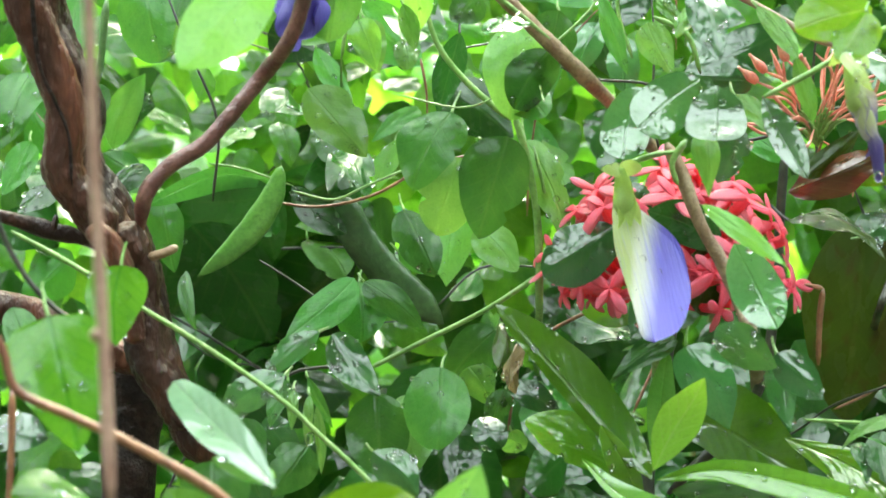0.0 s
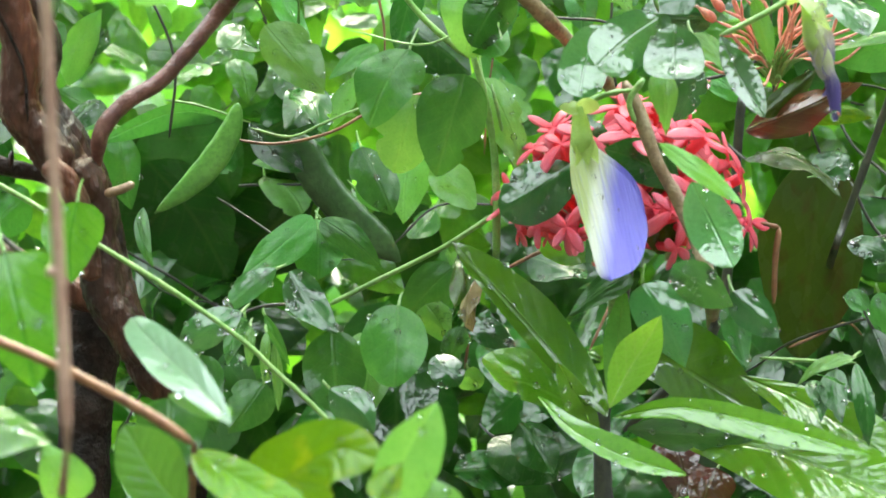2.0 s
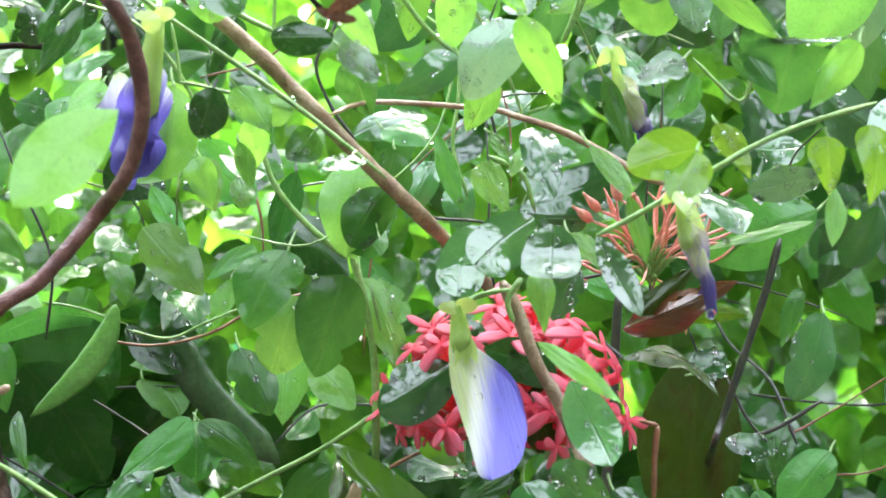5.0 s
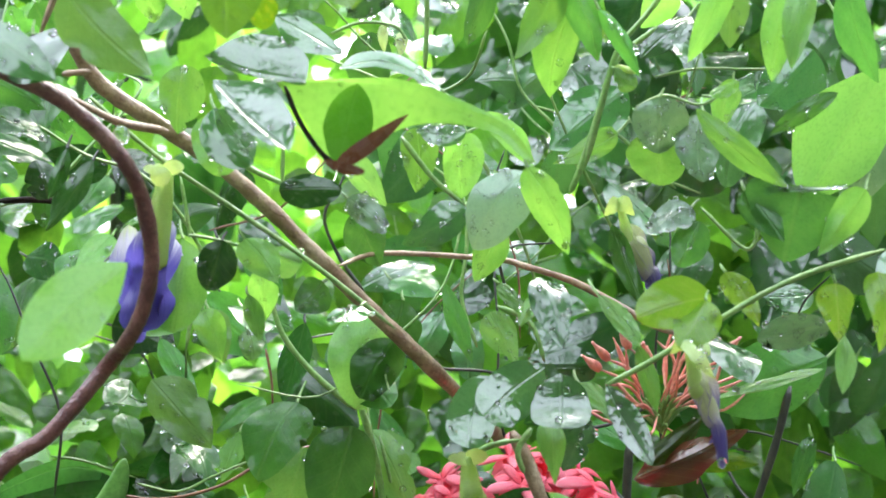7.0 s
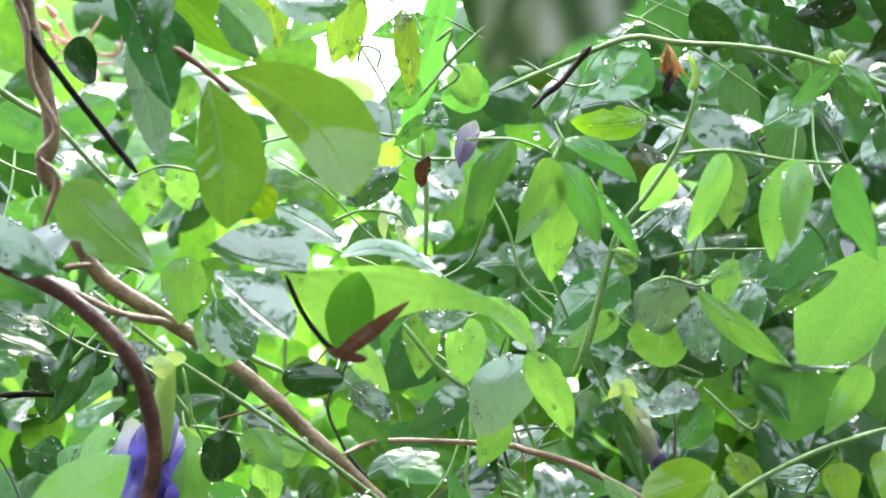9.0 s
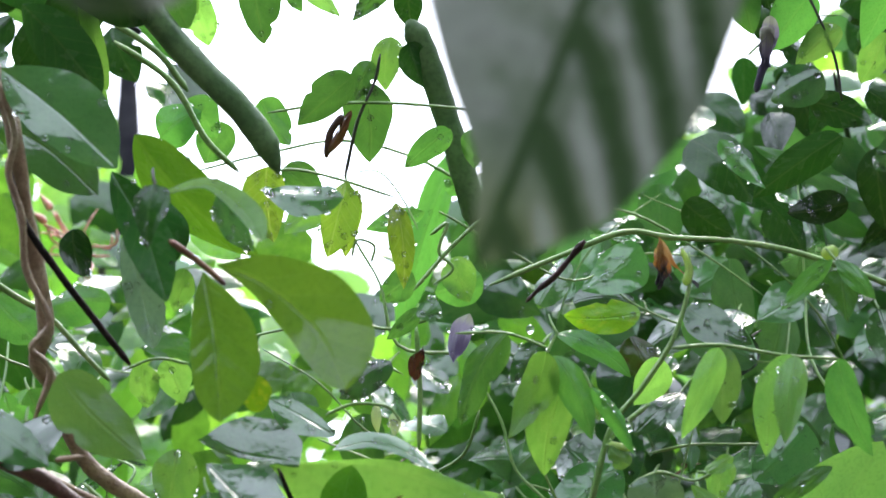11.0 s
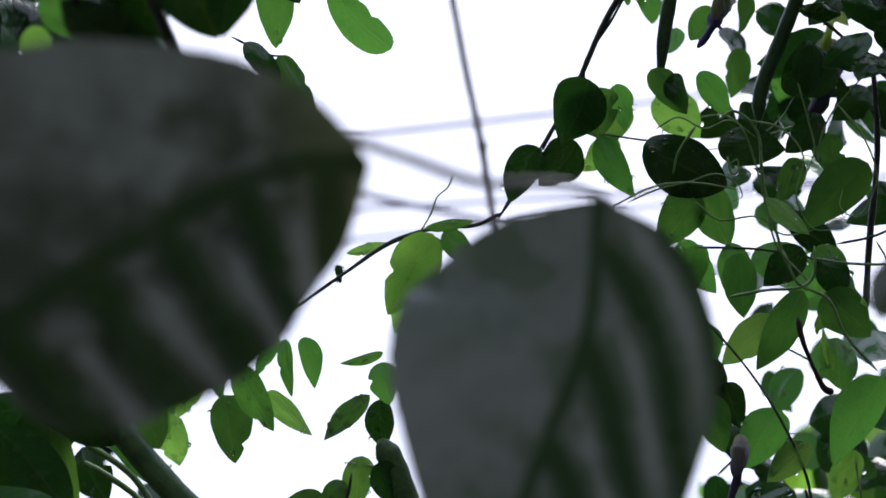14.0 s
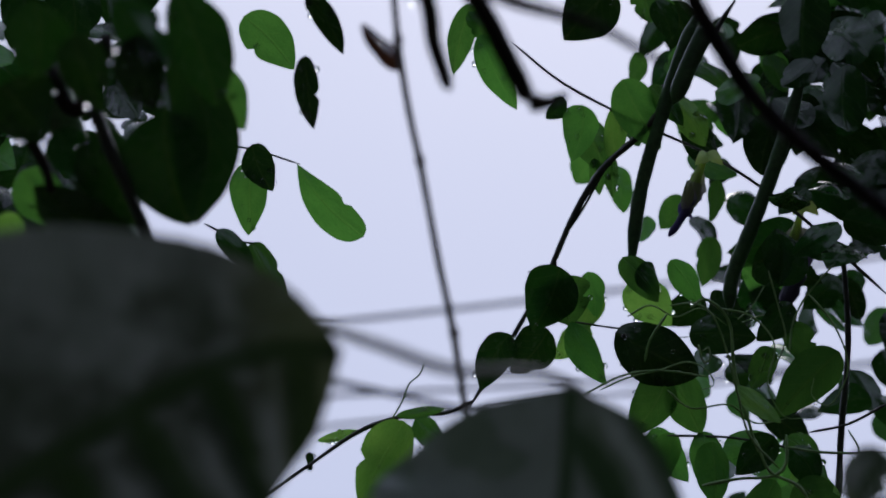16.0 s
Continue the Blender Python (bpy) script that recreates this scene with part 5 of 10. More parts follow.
leaf(vine_mid, "pea", WET, (0.1029, 0.6983, 1.1185), (0.1169, 0.6927, 1.1058), 0.0141, -15, 14, -0.01, 0.01, 4, lift=0.15, drops=8)
leaf(vine_mid, "ovate", WET, (0.1049, 0.7059, 1.1155), (0.1079, 0.6988, 1.0946), 0.0110, -9, 14, 0.0, 0.01, 4, lift=0.15, drops=14)
leaf(vine_mid, "pea", WET, (0.0668, 0.7568, 1.1680), (0.0574, 0.7560, 1.1567), 0.0124, 23, 13, 0.08, 0.03, 4, lift=0.15, drops=8)
tube(vine_mid, [(0.1193, 0.7216, 1.3123), (0.1059, 0.7254, 1.3009), (0.1006, 0.7282, 1.2848), (0.0952, 0.7306, 1.2685), (0.0916, 0.7319, 1.2594)], 0.0008, 0.0011, STEM, "stem", knobs=0.12, steps=5, sides=8)
tube(vine_mid, [(0.0987, 0.7031, 1.1973), (0.1118, 0.7011, 1.2042), (0.1290, 0.6980, 1.2145), (0.1461, 0.6944, 1.2248), (0.1613, 0.6907, 1.2315), (0.1825, 0.6851, 1.2380)], 0.0009, 0.0009, STEM, "stem", knobs=0.12, steps=5, sides=8)
wilted_flower(vine_mid, (0.1213, 0.6893, 1.2126), (0.1245, 0.6888, 1.1954), (0.1319, 0.6869, 1.1722), 0.0080, WILT_PETAL, "wilted butterfly pea flower, pale with violet tip")
wilted_flower(vine_mid, (0.1098, 0.7497, 1.2590), (0.1141, 0.7502, 1.2420), (0.1239, 0.7494, 1.2241), 0.0098, WILT_PETAL, "wilted butterfly pea flower, dark violet")
leaf(vine_mid, "oval", THIN, (0.1290, 0.6875, 1.2237), (0.1050, 0.6786, 1.2176), 0.0149, -20, 9, 0.01, 0.02, 0)
leaf(vine_mid, "pea", THIN, (0.1268, 0.6851, 1.2228), (0.1160, 0.6736, 1.2090), 0.0141, 18, 22, 0.0, 0.02, 3, drops=7)
leaf(vine_mid, "ovate", THIN, (0.1368, 0.7048, 1.2323), (0.1454, 0.6958, 1.2152), 0.0099, 2, 13, -0.02, 0.03, 4, drops=12)
leaf(vine_mid, "ovate", THIN, (0.1686, 0.6921, 1.2280), (0.1699, 0.6880, 1.2105), 0.0147, -22, 18, 0.05, 0.03, 4, drops=7)
leaf(vine_mid, "ovate", THIN, (0.1815, 0.6903, 1.2314), (0.1798, 0.6825, 1.2069), 0.0111, -5, 24, 0.08, 0.03, 0, drops=12)
leaf(vine_mid, "oval", CALYX, (0.1197, 0.6854, 1.2117), (0.1279, 0.6831, 1.2073), 0.0076, -22, 17, 0.06, 0.03, 2, drops=2)
leaf(vine_mid, "lance", CALYX, (0.1171, 0.6798, 1.2125), (0.1251, 0.6640, 1.2013), 0.0044, -2, 17, 0.08, 0.03, 2, drops=7)
leaf(vine_mid, "lance", LIME, (0.0993, 0.7240, 1.2261), (0.1099, 0.7057, 1.2086), 0.0073, 6, 10, -0.02, 0.01, 2, drops=4)
leaf(vine_mid, "lance", LIME, (0.1106, 0.7159, 1.2097), (0.1155, 0.7094, 1.1883), 0.0066, 5, 17, 0.01, 0.03, 0)
leaf(vine_mid, "lance", GREEN, (0.1064, 0.7395, 1.2498), (0.1152, 0.7329, 1.2227), 0.0098, -5, 13, -0.02, 0.02, 1, drops=7)
leaf(vine_mid, "oval", SHEEN_TONE, (0.1305, 0.7274, 1.2544), (0.1159, 0.7231, 1.2468), 0.0153, 15, 10, 0.06, 0.02, 2, drops=28)
leaf(vine_mid, "oval", GREEN, (0.1322, 0.7220, 1.2494), (0.1241, 0.7189, 1.2348), 0.0133, 10, 19, 0.02, 0.01, 2, drops=2)
leaf(vine_mid, "pea", LIME, (0.0811, 0.7404, 1.2268), (0.0746, 0.7326, 1.2175), 0.0069, 14, 22, 0.0, 0.03, 1, drops=7)
leaf(vine_mid, "pea", WET, (0.0822, 0.7331, 1.2321), (0.0860, 0.7056, 1.2115), 0.0118, -4, 21, 0.09, 0.03, 3, drops=14)
leaf(vine_mid, "ovate", LIME, (0.0709, 0.7596, 1.2314), (0.0812, 0.7509, 1.2197), 0.0058, -9, 10, 0.03, 0.01, 2, drops=12)
leaf(vine_mid, "lance", SHEEN_TONE, (0.1489, 0.7171, 1.2112), (0.1721, 0.7074, 1.2162), 0.0116, 30, 8, 0.05, 0.03, 1, drops=28)
leaf(vine_mid, "lance", PALE, (0.1723, 0.6973, 1.2124), (0.1702, 0.6867, 1.1950), 0.0069, -17, 20, 0.02, 0.01, 3)
leaf(vine_mid, "shrub", WET, (0.1402, 0.7583, 1.2139), (0.1522, 0.7342, 1.2004), 0.0180, -31, 9, 0.04, 0.02, 4, drops=8)
leaf(vine_mid, "pea", GREEN, (0.1306, 0.7162, 1.2167), (0.1218, 0.7175, 1.2186), 0.0055, 2, 9, -0.0, 0.01, 1, drops=4)
tube(vine_mid, [(0.0705, 0.7664, 1.2240), (0.0818, 0.7654, 1.2182), (0.0864, 0.7651, 1.2049)], 0.0009, 0.0009, STEM, "stem", knobs=0.12, steps=5, sides=8)
leaf(vine_mid, "ovate", PALE, (0.0678, 0.7585, 1.2219), (0.0765, 0.7524, 1.2048), 0.0116, -6, 14, 0.02, 0.01, 4, drops=12)
leaf(vine_mid, "lance", GREEN, (0.0529, 0.7605, 1.2315), (0.0617, 0.7542, 1.2050), 0.0092, -22, 8, -0.01, 0.01, 2, drops=4)
tube(vine_mid, [(0.1348, 0.7357, 1.2550), (0.1491, 0.7339, 1.2410), (0.1527, 0.7327, 1.2482), (0.1473, 0.7333, 1.2548)], 0.0006, 0.0006, STEM, "stem", knobs=0.12, steps=5, sides=8)
tube(vine_mid, [(0.1305, 0.7008, 1.3575), (0.1305, 0.7030, 1.3470), (0.1251, 0.7072, 1.3305), (0.1153, 0.7115, 1.3159), (0.1054, 0.7149, 1.3038), (0.1006, 0.7177, 1.2878), (0.0949, 0.7207, 1.2665)], 0.0006, 0.0011, STEM, "stem", knobs=0.12, steps=5, sides=8)
tube(vine_mid, [(0.1282, 0.7010, 1.3585), (0.1305, 0.7019, 1.3523), (0.1293, 0.7032, 1.3471)], 0.0008, 0.0016, CALYX, "bud", knobs=0.12, steps=5, sides=8)
tube(vine_mid, [(0.1239, 0.7080, 1.3276), (0.1400, 0.7049, 1.3279), (0.1591, 0.7016, 1.3238), (0.1762, 0.6979, 1.3218)], 0.0007, 0.0005, STEM, "stem", knobs=0.12, steps=5, sides=8)
tube(vine_mid, [(0.1053, 0.7154, 1.2999), (0.1035, 0.7160, 1.2976)], 0.0007, 0.0007, STEM, "stem", knobs=0.12, steps=5, sides=8)
leaf(vine_mid, "pea", GREEN, (0.0718, 0.7062, 1.3328), (0.0550, 0.7113, 1.3054), 0.0139, 22, 20, 0.01, 0.03, 3, lift=0.2, drops=7)
leaf(vine_mid, "pea", LIME, (0.0835, 0.6971, 1.3250), (0.0709, 0.7034, 1.2987), 0.0126, 21, 8, -0.02, 0.02, 0, lift=0.2, drops=4)
leaf(vine_mid, "pea", LIME, (0.0884, 0.7053, 1.3134), (0.0824, 0.7103, 1.2878), 0.0138, 10, 6, 0.08, 0.02, 2, lift=0.2, drops=2)
leaf(vine_mid, "pea", GREEN, (0.0861, 0.7010, 1.3246), (0.0965, 0.6950, 1.2978), 0.0110, -2, 19, 0.07, 0.03, 2, lift=0.2)
leaf(vine_mid, "lance", GREEN, (0.0969, 0.6970, 1.3137), (0.1121, 0.6986, 1.2933), 0.0081, -21, 40, 0.03, 0.01, 1, lift=0.2, drops=7)
leaf(vine_mid, "pea", LIME, (0.0978, 0.7036, 1.3145), (0.1004, 0.7051, 1.3042), 0.0077, -15, 23, 0.05, 0.02, 4, lift=0.2, drops=2)
leaf(vine_mid, "pea", LIME, (0.1246, 0.7267, 1.3276), (0.1155, 0.7316, 1.3132), 0.0114, -8, 14, -0.0, 0.01, 1, lift=0.2)
leaf(vine_mid, "pea", LIME, (0.1368, 0.6923, 1.3249), (0.1232, 0.6862, 1.2963), 0.0091, -8, 14, 0.03, 0.03, 0, lift=0.2)
leaf(vine_mid, "pea", PALE, (0.1397, 0.7034, 1.3273), (0.1377, 0.6982, 1.3023), 0.0137, 12, 6, 0.04, 0.02, 3, lift=0.2, drops=12)
leaf(vine_mid, "pea", LIME, (0.1579, 0.6869, 1.3215), (0.1481, 0.6809, 1.2898), 0.0139, -3, 20, 0.03, 0.03, 4, lift=0.2, drops=12)
leaf(vine_mid, "pea", PALE, (0.1586, 0.6824, 1.3202), (0.1523, 0.6755, 1.2921), 0.0095, 11, 13, 0.08, 0.02, 0, lift=0.2, drops=7)
leaf(vine_mid, "pea", GREEN, (0.1764, 0.6998, 1.3223), (0.1855, 0.6991, 1.2913), 0.0117, 14, 9, 0.07, 0.02, 2, lift=0.2)
leaf(vine_mid, "pea", WET, (0.0858, 0.7261, 1.3332), (0.0747, 0.7213, 1.3199), 0.0113, -6, 14, 0.01, 0.03, 0, lift=0.2, drops=22)
tube(vine_mid, [(0.0568, 0.7201, 1.3356), (0.0731, 0.7188, 1.3352), (0.0866, 0.7182, 1.3299)], 0.0005, 0.0005, STEM, "stem", knobs=0.12, steps=5, sides=8)
tube(vine_mid, [(0.1035, 0.7159, 1.2985), (0.1115, 0.7150, 1.2964)], 0.0013, 0.0013, CALYX, "bud", knobs=0.12, steps=5, sides=8)
leaf(vine_mid, "oval", PALE, (0.1039, 0.7124, 1.2971), (0.1110, 0.7132, 1.2916), 0.0069, -21, 18, -0.02, 0.02, 1, lift=0.2, drops=2)
leaf(vine_mid, "oval", SHEEN_TONE, (0.1182, 0.7135, 1.2883), (0.1192, 0.7147, 1.2705), 0.0214, -15, 6, 0.1, 0.02, 4, lift=0.2, drops=28)
leaf(vine_mid, "oval", LIME, (0.1203, 0.7199, 1.2778), (0.1187, 0.7174, 1.2607), 0.0204, -17, 13, 0.05, 0.01, 3, lift=0.2, drops=2)
leaf(vine_mid, "big", SHEEN_TONE, (0.1330, 0.7180, 1.2841), (0.1311, 0.7105, 1.2609), 0.0137, 6, 12, 0.01, 0.02, 4, lift=0.2, drops=28)
leaf(vine_mid, "lance", LIME, (0.1281, 0.7037, 1.2835), (0.1535, 0.6880, 1.2575), 0.0087, 15, 18, 0.02, 0.02, 4, lift=0.2, drops=7)
leaf(vine_mid, "oval", LIME, (0.1347, 0.7140, 1.2886), (0.1447, 0.7175, 1.2944), 0.0057, -15, 16, 0.01, 0.03, 3, lift=0.2)
leaf(vine_mid, "ovate", LIME, (0.1455, 0.7309, 1.2943), (0.1399, 0.7297, 1.2776), 0.0085, 10, 6, 0.07, 0.02, 4, lift=0.2, drops=2)
tube(vine_mid, [(0.1120, 0.7213, 1.2863), (0.1210, 0.7194, 1.2896), (0.1316, 0.7179, 1.2865), (0.1405, 0.7157, 1.2906)], 0.0005, 0.0005, STEM, "stem", knobs=0.12, steps=5, sides=8)
leaf(vine_mid, "lance", GREEN, (0.1745, 0.7086, 1.2891), (0.1515, 0.7061, 1.2748), 0.0075, -4, 20, 0.01, 0.03, 2, lift=0.2, drops=7)
leaf(vine_mid, "shrub", LIME, (0.1713, 0.7450, 1.2580), (0.1975, 0.7363, 1.3018), 0.0308, -20, 14, 0.03, 0.01, 2, lift=0.2, label="broad bright green leaf")
leaf(vine_mid, "shrub", SHEEN_TONE, (0.2005, 0.7505, 1.2865), (0.1850, 0.7472, 1.2560), 0.0189, 20, 16, 0.05, 0.02, 2, lift=0.2, drops=28)
leaf(vine_mid, "flap", GREEN, (0.1585, 0.6931, 1.2582), (0.1524, 0.6919, 1.2345), 0.0330, 0, 5, 0.04, 0.01, 4, lift=0.1, label="green leaf folded over along its wet rim")
leaf(vine_mid, "lance", SHEEN_TONE, (0.1420, 0.6957, 1.2576), (0.1746, 0.6883, 1.2573), 0.0016, 0, 4, -0.01, 0.02, 0, lift=0.2, name="folded_rim", drops=28)
leaf(vine_mid, "ovate", LIME, (0.1771, 0.6859, 1.2565), (0.1621, 0.6860, 1.2361), 0.0114, -2, 23, 0.02, 0.03, 3, lift=0.2, drops=4)
leaf(vine_mid, "ovate", GREEN, (0.1413, 0.6948, 1.2571), (0.1521, 0.6870, 1.2415), 0.0108, -4, 16, 0.0, 0.02, 0, lift=0.2)
leaf(vine_mid, "big", SHEEN_TONE, (0.0760, 0.7189, 1.2652), (0.0582, 0.7109, 1.2400), 0.0197, 8, 8, 0.09, 0.02, 2, lift=0.2, drops=28)
leaf(vine_mid, "pea", LIME, (0.0688, 0.7376, 1.2511), (0.0610, 0.7346, 1.2310), 0.0118, -13, 8, 0.01, 0.01, 3, lift=0.2, drops=4)
leaf(vine_mid, "pea", LIME, (0.0747, 0.7050, 1.2654), (0.0875, 0.7035, 1.2383), 0.0120, 6, 17, 0.09, 0.01, 1, lift=0.2, drops=12)
leaf(vine_mid, "lance", LIME, (0.0635, 0.7338, 1.2858), (0.0815, 0.7343, 1.2677), 0.0097, -9, 8, 0.03, 0.03, 3, lift=0.2, drops=12)
leaf(vine_mid, "pea", LIME, (0.0423, 0.7385, 1.2815), (0.0424, 0.7381, 1.2604), 0.0130, -19, 13, 0.03, 0.03, 3, lift=0.2, drops=12)
leaf(vine_mid, "oval", LIME, (0.0580, 0.7361, 1.2801), (0.0555, 0.7298, 1.2586), 0.0140, 18, 8, -0.01, 0.03, 0, lift=0.2, drops=12)
leaf(vine_mid, "pea", WET, (0.0577, 0.7275, 1.2788), (0.0425, 0.7323, 1.2796), 0.0074, -3, 15, 0.04, 0.01, 2, lift=0.2, drops=22)
leaf(vine_mid, "oval", SHEEN_TONE, (0.0190, 0.7084, 1.2561), (0.0311, 0.7086, 1.2457), 0.0114, -14, 11, -0.02, 0.02, 3, lift=0.2, drops=28)
leaf(vine_mid, "pea", WET, (0.0565, 0.7199, 1.2545), (0.0368, 0.7077, 1.2426), 0.0113, -7, 11, 0.09, 0.01, 0, lift=0.2, drops=14)
leaf(vine_mid, "oval", DARK, (-0.0025, 0.7291, 1.2604), (0.0179, 0.7357, 1.2616), 0.0114, 1, 14, 0.04, 0.02, 1, lift=0.2, drops=2)
leaf(vine_mid, "pea", PALE, (0.0199, 0.7474, 1.2741), (0.0324, 0.7438, 1.2568), 0.0095, 4, 14, 0.05, 0.01, 3, lift=0.2, drops=2)
leaf(vine_mid, "oval", DARK, (-0.0205, 0.7228, 1.2441), (-0.0255, 0.7196, 1.2292), 0.0127, 3, 22, 0.05, 0.03, 3, lift=0.2, drops=2)
leaf(vine_mid, "ovate", PALE, (-0.0135, 0.7297, 1.2449), (-0.0029, 0.7231, 1.2301), 0.0113, -10, 17, 0.0, 0.02, 4, lift=0.2, drops=4)
leaf(vine_mid, "ovate", PALE, (0.0044, 0.7284, 1.2364), (-0.0081, 0.7296, 1.2421), 0.0115, 10, 23, -0.01, 0.01, 0, lift=0.2, drops=4)
leaf(vine_mid, "oval", GREEN, (0.0115, 0.7297, 1.2309), (0.0023, 0.7288, 1.2222), 0.0135, 17, 16, -0.01, 0.03, 1, lift=0.2, drops=7)
leaf(vine_mid, "lance", LIME, (-0.0085, 0.7523, 1.2379), (-0.0069, 0.7520, 1.2194), 0.0115, -10, 13, 0.02, 0.01, 0, lift=0.2, drops=4)
leaf(vine_mid, "pea", GREEN, (0.0237, 0.7626, 1.2566), (0.0307, 0.7568, 1.2373), 0.0141, 18, 13, -0.01, 0.01, 0, lift=0.2, drops=2)
leaf(vine_mid, "ovate", PALE, (-0.0406, 0.7681, 1.2478), (-0.0314, 0.7690, 1.2298), 0.0120, 14, 15, -0.01, 0.02, 1, lift=0.2)
tube(vine_mid, [(-0.0315, 0.7329, 1.2464), (-0.0208, 0.7334, 1.2444), (0.0008, 0.7340, 1.2386)], 0.0006, 0.0005, STEM, "stem", knobs=0.12, steps=5, sides=8)
tube(vine_mid, [(0.0368, 0.7300, 1.2776), (0.0466, 0.7307, 1.2647), (0.0573, 0.7307, 1.2553)], 0.0009, 0.0007, STEM, "stem", knobs=0.12, steps=5, sides=8)
tube(vine_mid, [(0.0378, 0.7297, 1.2794), (0.0352, 0.7290, 1.2867)], 0.0007, 0.0007, STEM, "stem", knobs=0.12, steps=5, sides=8)
leaf(vine_mid, "shrub", WET, (0.1227, 0.8124, 1.3034), (0.0942, 0.8102, 1.2807), 0.0238, 10, 16, 0.06, 0.03, 2, lift=0.2, drops=22)
leaf(vine_mid, "ovate", LIME, (0.1111, 0.7579, 1.2818), (0.0893, 0.7630, 1.2721), 0.0100, 3, 8, 0.07, 0.01, 4, lift=0.2, drops=12)
leaf(vine_mid, "big", WET, (0.1886, 0.8002, 1.3161), (0.1677, 0.7978, 1.2967), 0.0222, 10, 13, -0.01, 0.02, 3, lift=0.2, drops=22)
leaf(vine_mid, "pea", GREEN, (0.0986, 0.7915, 1.3486), (0.1236, 0.7835, 1.3341), 0.0102, -16, 15, 0.09, 0.02, 1, lift=0.2, drops=2)
leaf(vine_mid, "pea", YELLOW, (0.1287, 0.7904, 1.3556), (0.1015, 0.7932, 1.3551), 0.0135, 6, 9, -0.01, 0.03, 2, lift=0.2, drops=7)
leaf(vine_mid, "pea", WET, (0.1328, 0.8074, 1.3837), (0.1100, 0.8084, 1.3684), 0.0213, 7, 15, 0.01, 0.03, 2, lift=0.2, drops=22)
leaf(vine_mid, "pea", WET, (0.1507, 0.8194, 1.3629), (0.1714, 0.8051, 1.3468), 0.0170, 4, 8, 0.05, 0.02, 0, lift=0.2, drops=22)
leaf(vine_mid, "pea", OLIVE, (0.1255, 0.7954, 1.3480), (0.1367, 0.7882, 1.3262), 0.0171, -13, 18, 0.07, 0.02, 3, lift=0.2, drops=12)
leaf(vine_mid, "pea", DARK, (0.1781, 0.8359, 1.3550), (0.1563, 0.8329, 1.3354), 0.0199, 12, 8, 0.05, 0.02, 0, lift=0.2, drops=4)
leaf(vine_mid, "lance", GREEN, (0.1772, 0.7024, 1.3559), (0.1603, 0.7055, 1.3391), 0.0071, -8, 6, 0.05, 0.02, 4, lift=0.2, drops=7)
leaf(vine_mid, "ovate", GREEN, (0.1808, 0.7065, 1.3527), (0.1813, 0.7027, 1.3347), 0.0131, -7, 22, -0.0, 0.02, 3, lift=0.2, drops=4)
leaf(vine_mid, "lance", GREEN, (0.1759, 0.6938, 1.3528), (0.1883, 0.6930, 1.3406), 0.0075, -12, 10, 0.09, 0.01, 3, lift=0.2)
tube(vine_mid, [(0.0720, 0.7601, 1.3597), (0.0950, 0.7557, 1.3683), (0.1178, 0.7507, 1.3758), (0.1329, 0.7488, 1.3733), (0.1516, 0.7457, 1.3714), (0.1701, 0.7426, 1.3676), (0.1847, 0.7402, 1.3624), (0.2007, 0.7375, 1.3555), (0.2135, 0.7352, 1.3491)], 0.0009, 0.0011, STEM, "stem", knobs=0.25, steps=5, sides=8)
tube(vine_mid, [(0.1724, 0.6974, 1.3554), (0.1775, 0.6959, 1.3563)], 0.0020, 0.0022, CALYX, "bud", knobs=0.12, steps=5, sides=8)
wilted_flower(vine_mid, (0.1279, 0.7396, 1.3717), (0.1275, 0.7413, 1.3648), (0.1267, 0.7434, 1.3556), 0.0053, RUST_PETAL, "withered rust-brown flower with black tip", False, 6)
tube(vine_mid, [(0.1019, 0.7339, 1.3691), (0.0925, 0.7375, 1.3585), (0.0860, 0.7394, 1.3533), (0.0822, 0.7406, 1.3497)], 0.0012, 0.0008, BARK, "drooping_bud", knobs=0.6, steps=5, sides=8)
leaf(vine_mid, "lance", GREEN, (0.0772, 0.9225, 1.4565), (0.0448, 0.9250, 1.3710), 0.0152, 16, 18, 0.03, 0.03, 2, lift=0.2, drops=7)
leaf(vine_mid, "oval", WET, (0.0539, 0.7528, 1.3525), (0.0470, 0.7504, 1.3473), 0.0078, -3, 18, 0.07, 0.01, 4, lift=0.2, drops=8)
leaf(vine_mid, "lance", MAUVE_PETAL, (0.0668, 0.7820, 1.3543), (0.0599, 0.7747, 1.3370), 0.0083, 13, 40, 0.07, 0.06, 0, lift=0.2, name="faded_petal", drops=4)
tube(vine_mid, [(0.0484, 0.7912, 1.3079), (0.0491, 0.7879, 1.3294), (0.0480, 0.7842, 1.3509)], 0.0009, 0.0009, STEM, "stem", knobs=0.12, steps=5, sides=8)
leaf(vine_mid, "lance", BROWN, (0.0464, 0.7714, 1.3287), (0.0488, 0.7620, 1.3388), 0.0051, 18, 40, 0.07, 0.08, 1, lift=0.2, drops=2)
tube(vine_mid, [(0.0149, 0.7413, 1.3128), (0.0243, 0.7405, 1.3163), (0.0354, 0.7403, 1.3151), (0.0394, 0.7408, 1.3105)], 0.0006, 0.0005, STEM, "stem", knobs=0.12, steps=5, sides=8)
leaf(vine_mid, "lance", CALYX, (0.0318, 0.7437, 1.3167), (0.0318, 0.7389, 1.3066), 0.0039, 13, 18, 0.03, 0.03, 2, lift=0.2, drops=2)
leaf(vine_mid, "lance", CALYX, (0.0378, 0.7455, 1.3140), (0.0370, 0.7402, 1.3048), 0.0042, -10, 7, 0.09, 0.02, 4, lift=0.2, drops=7)
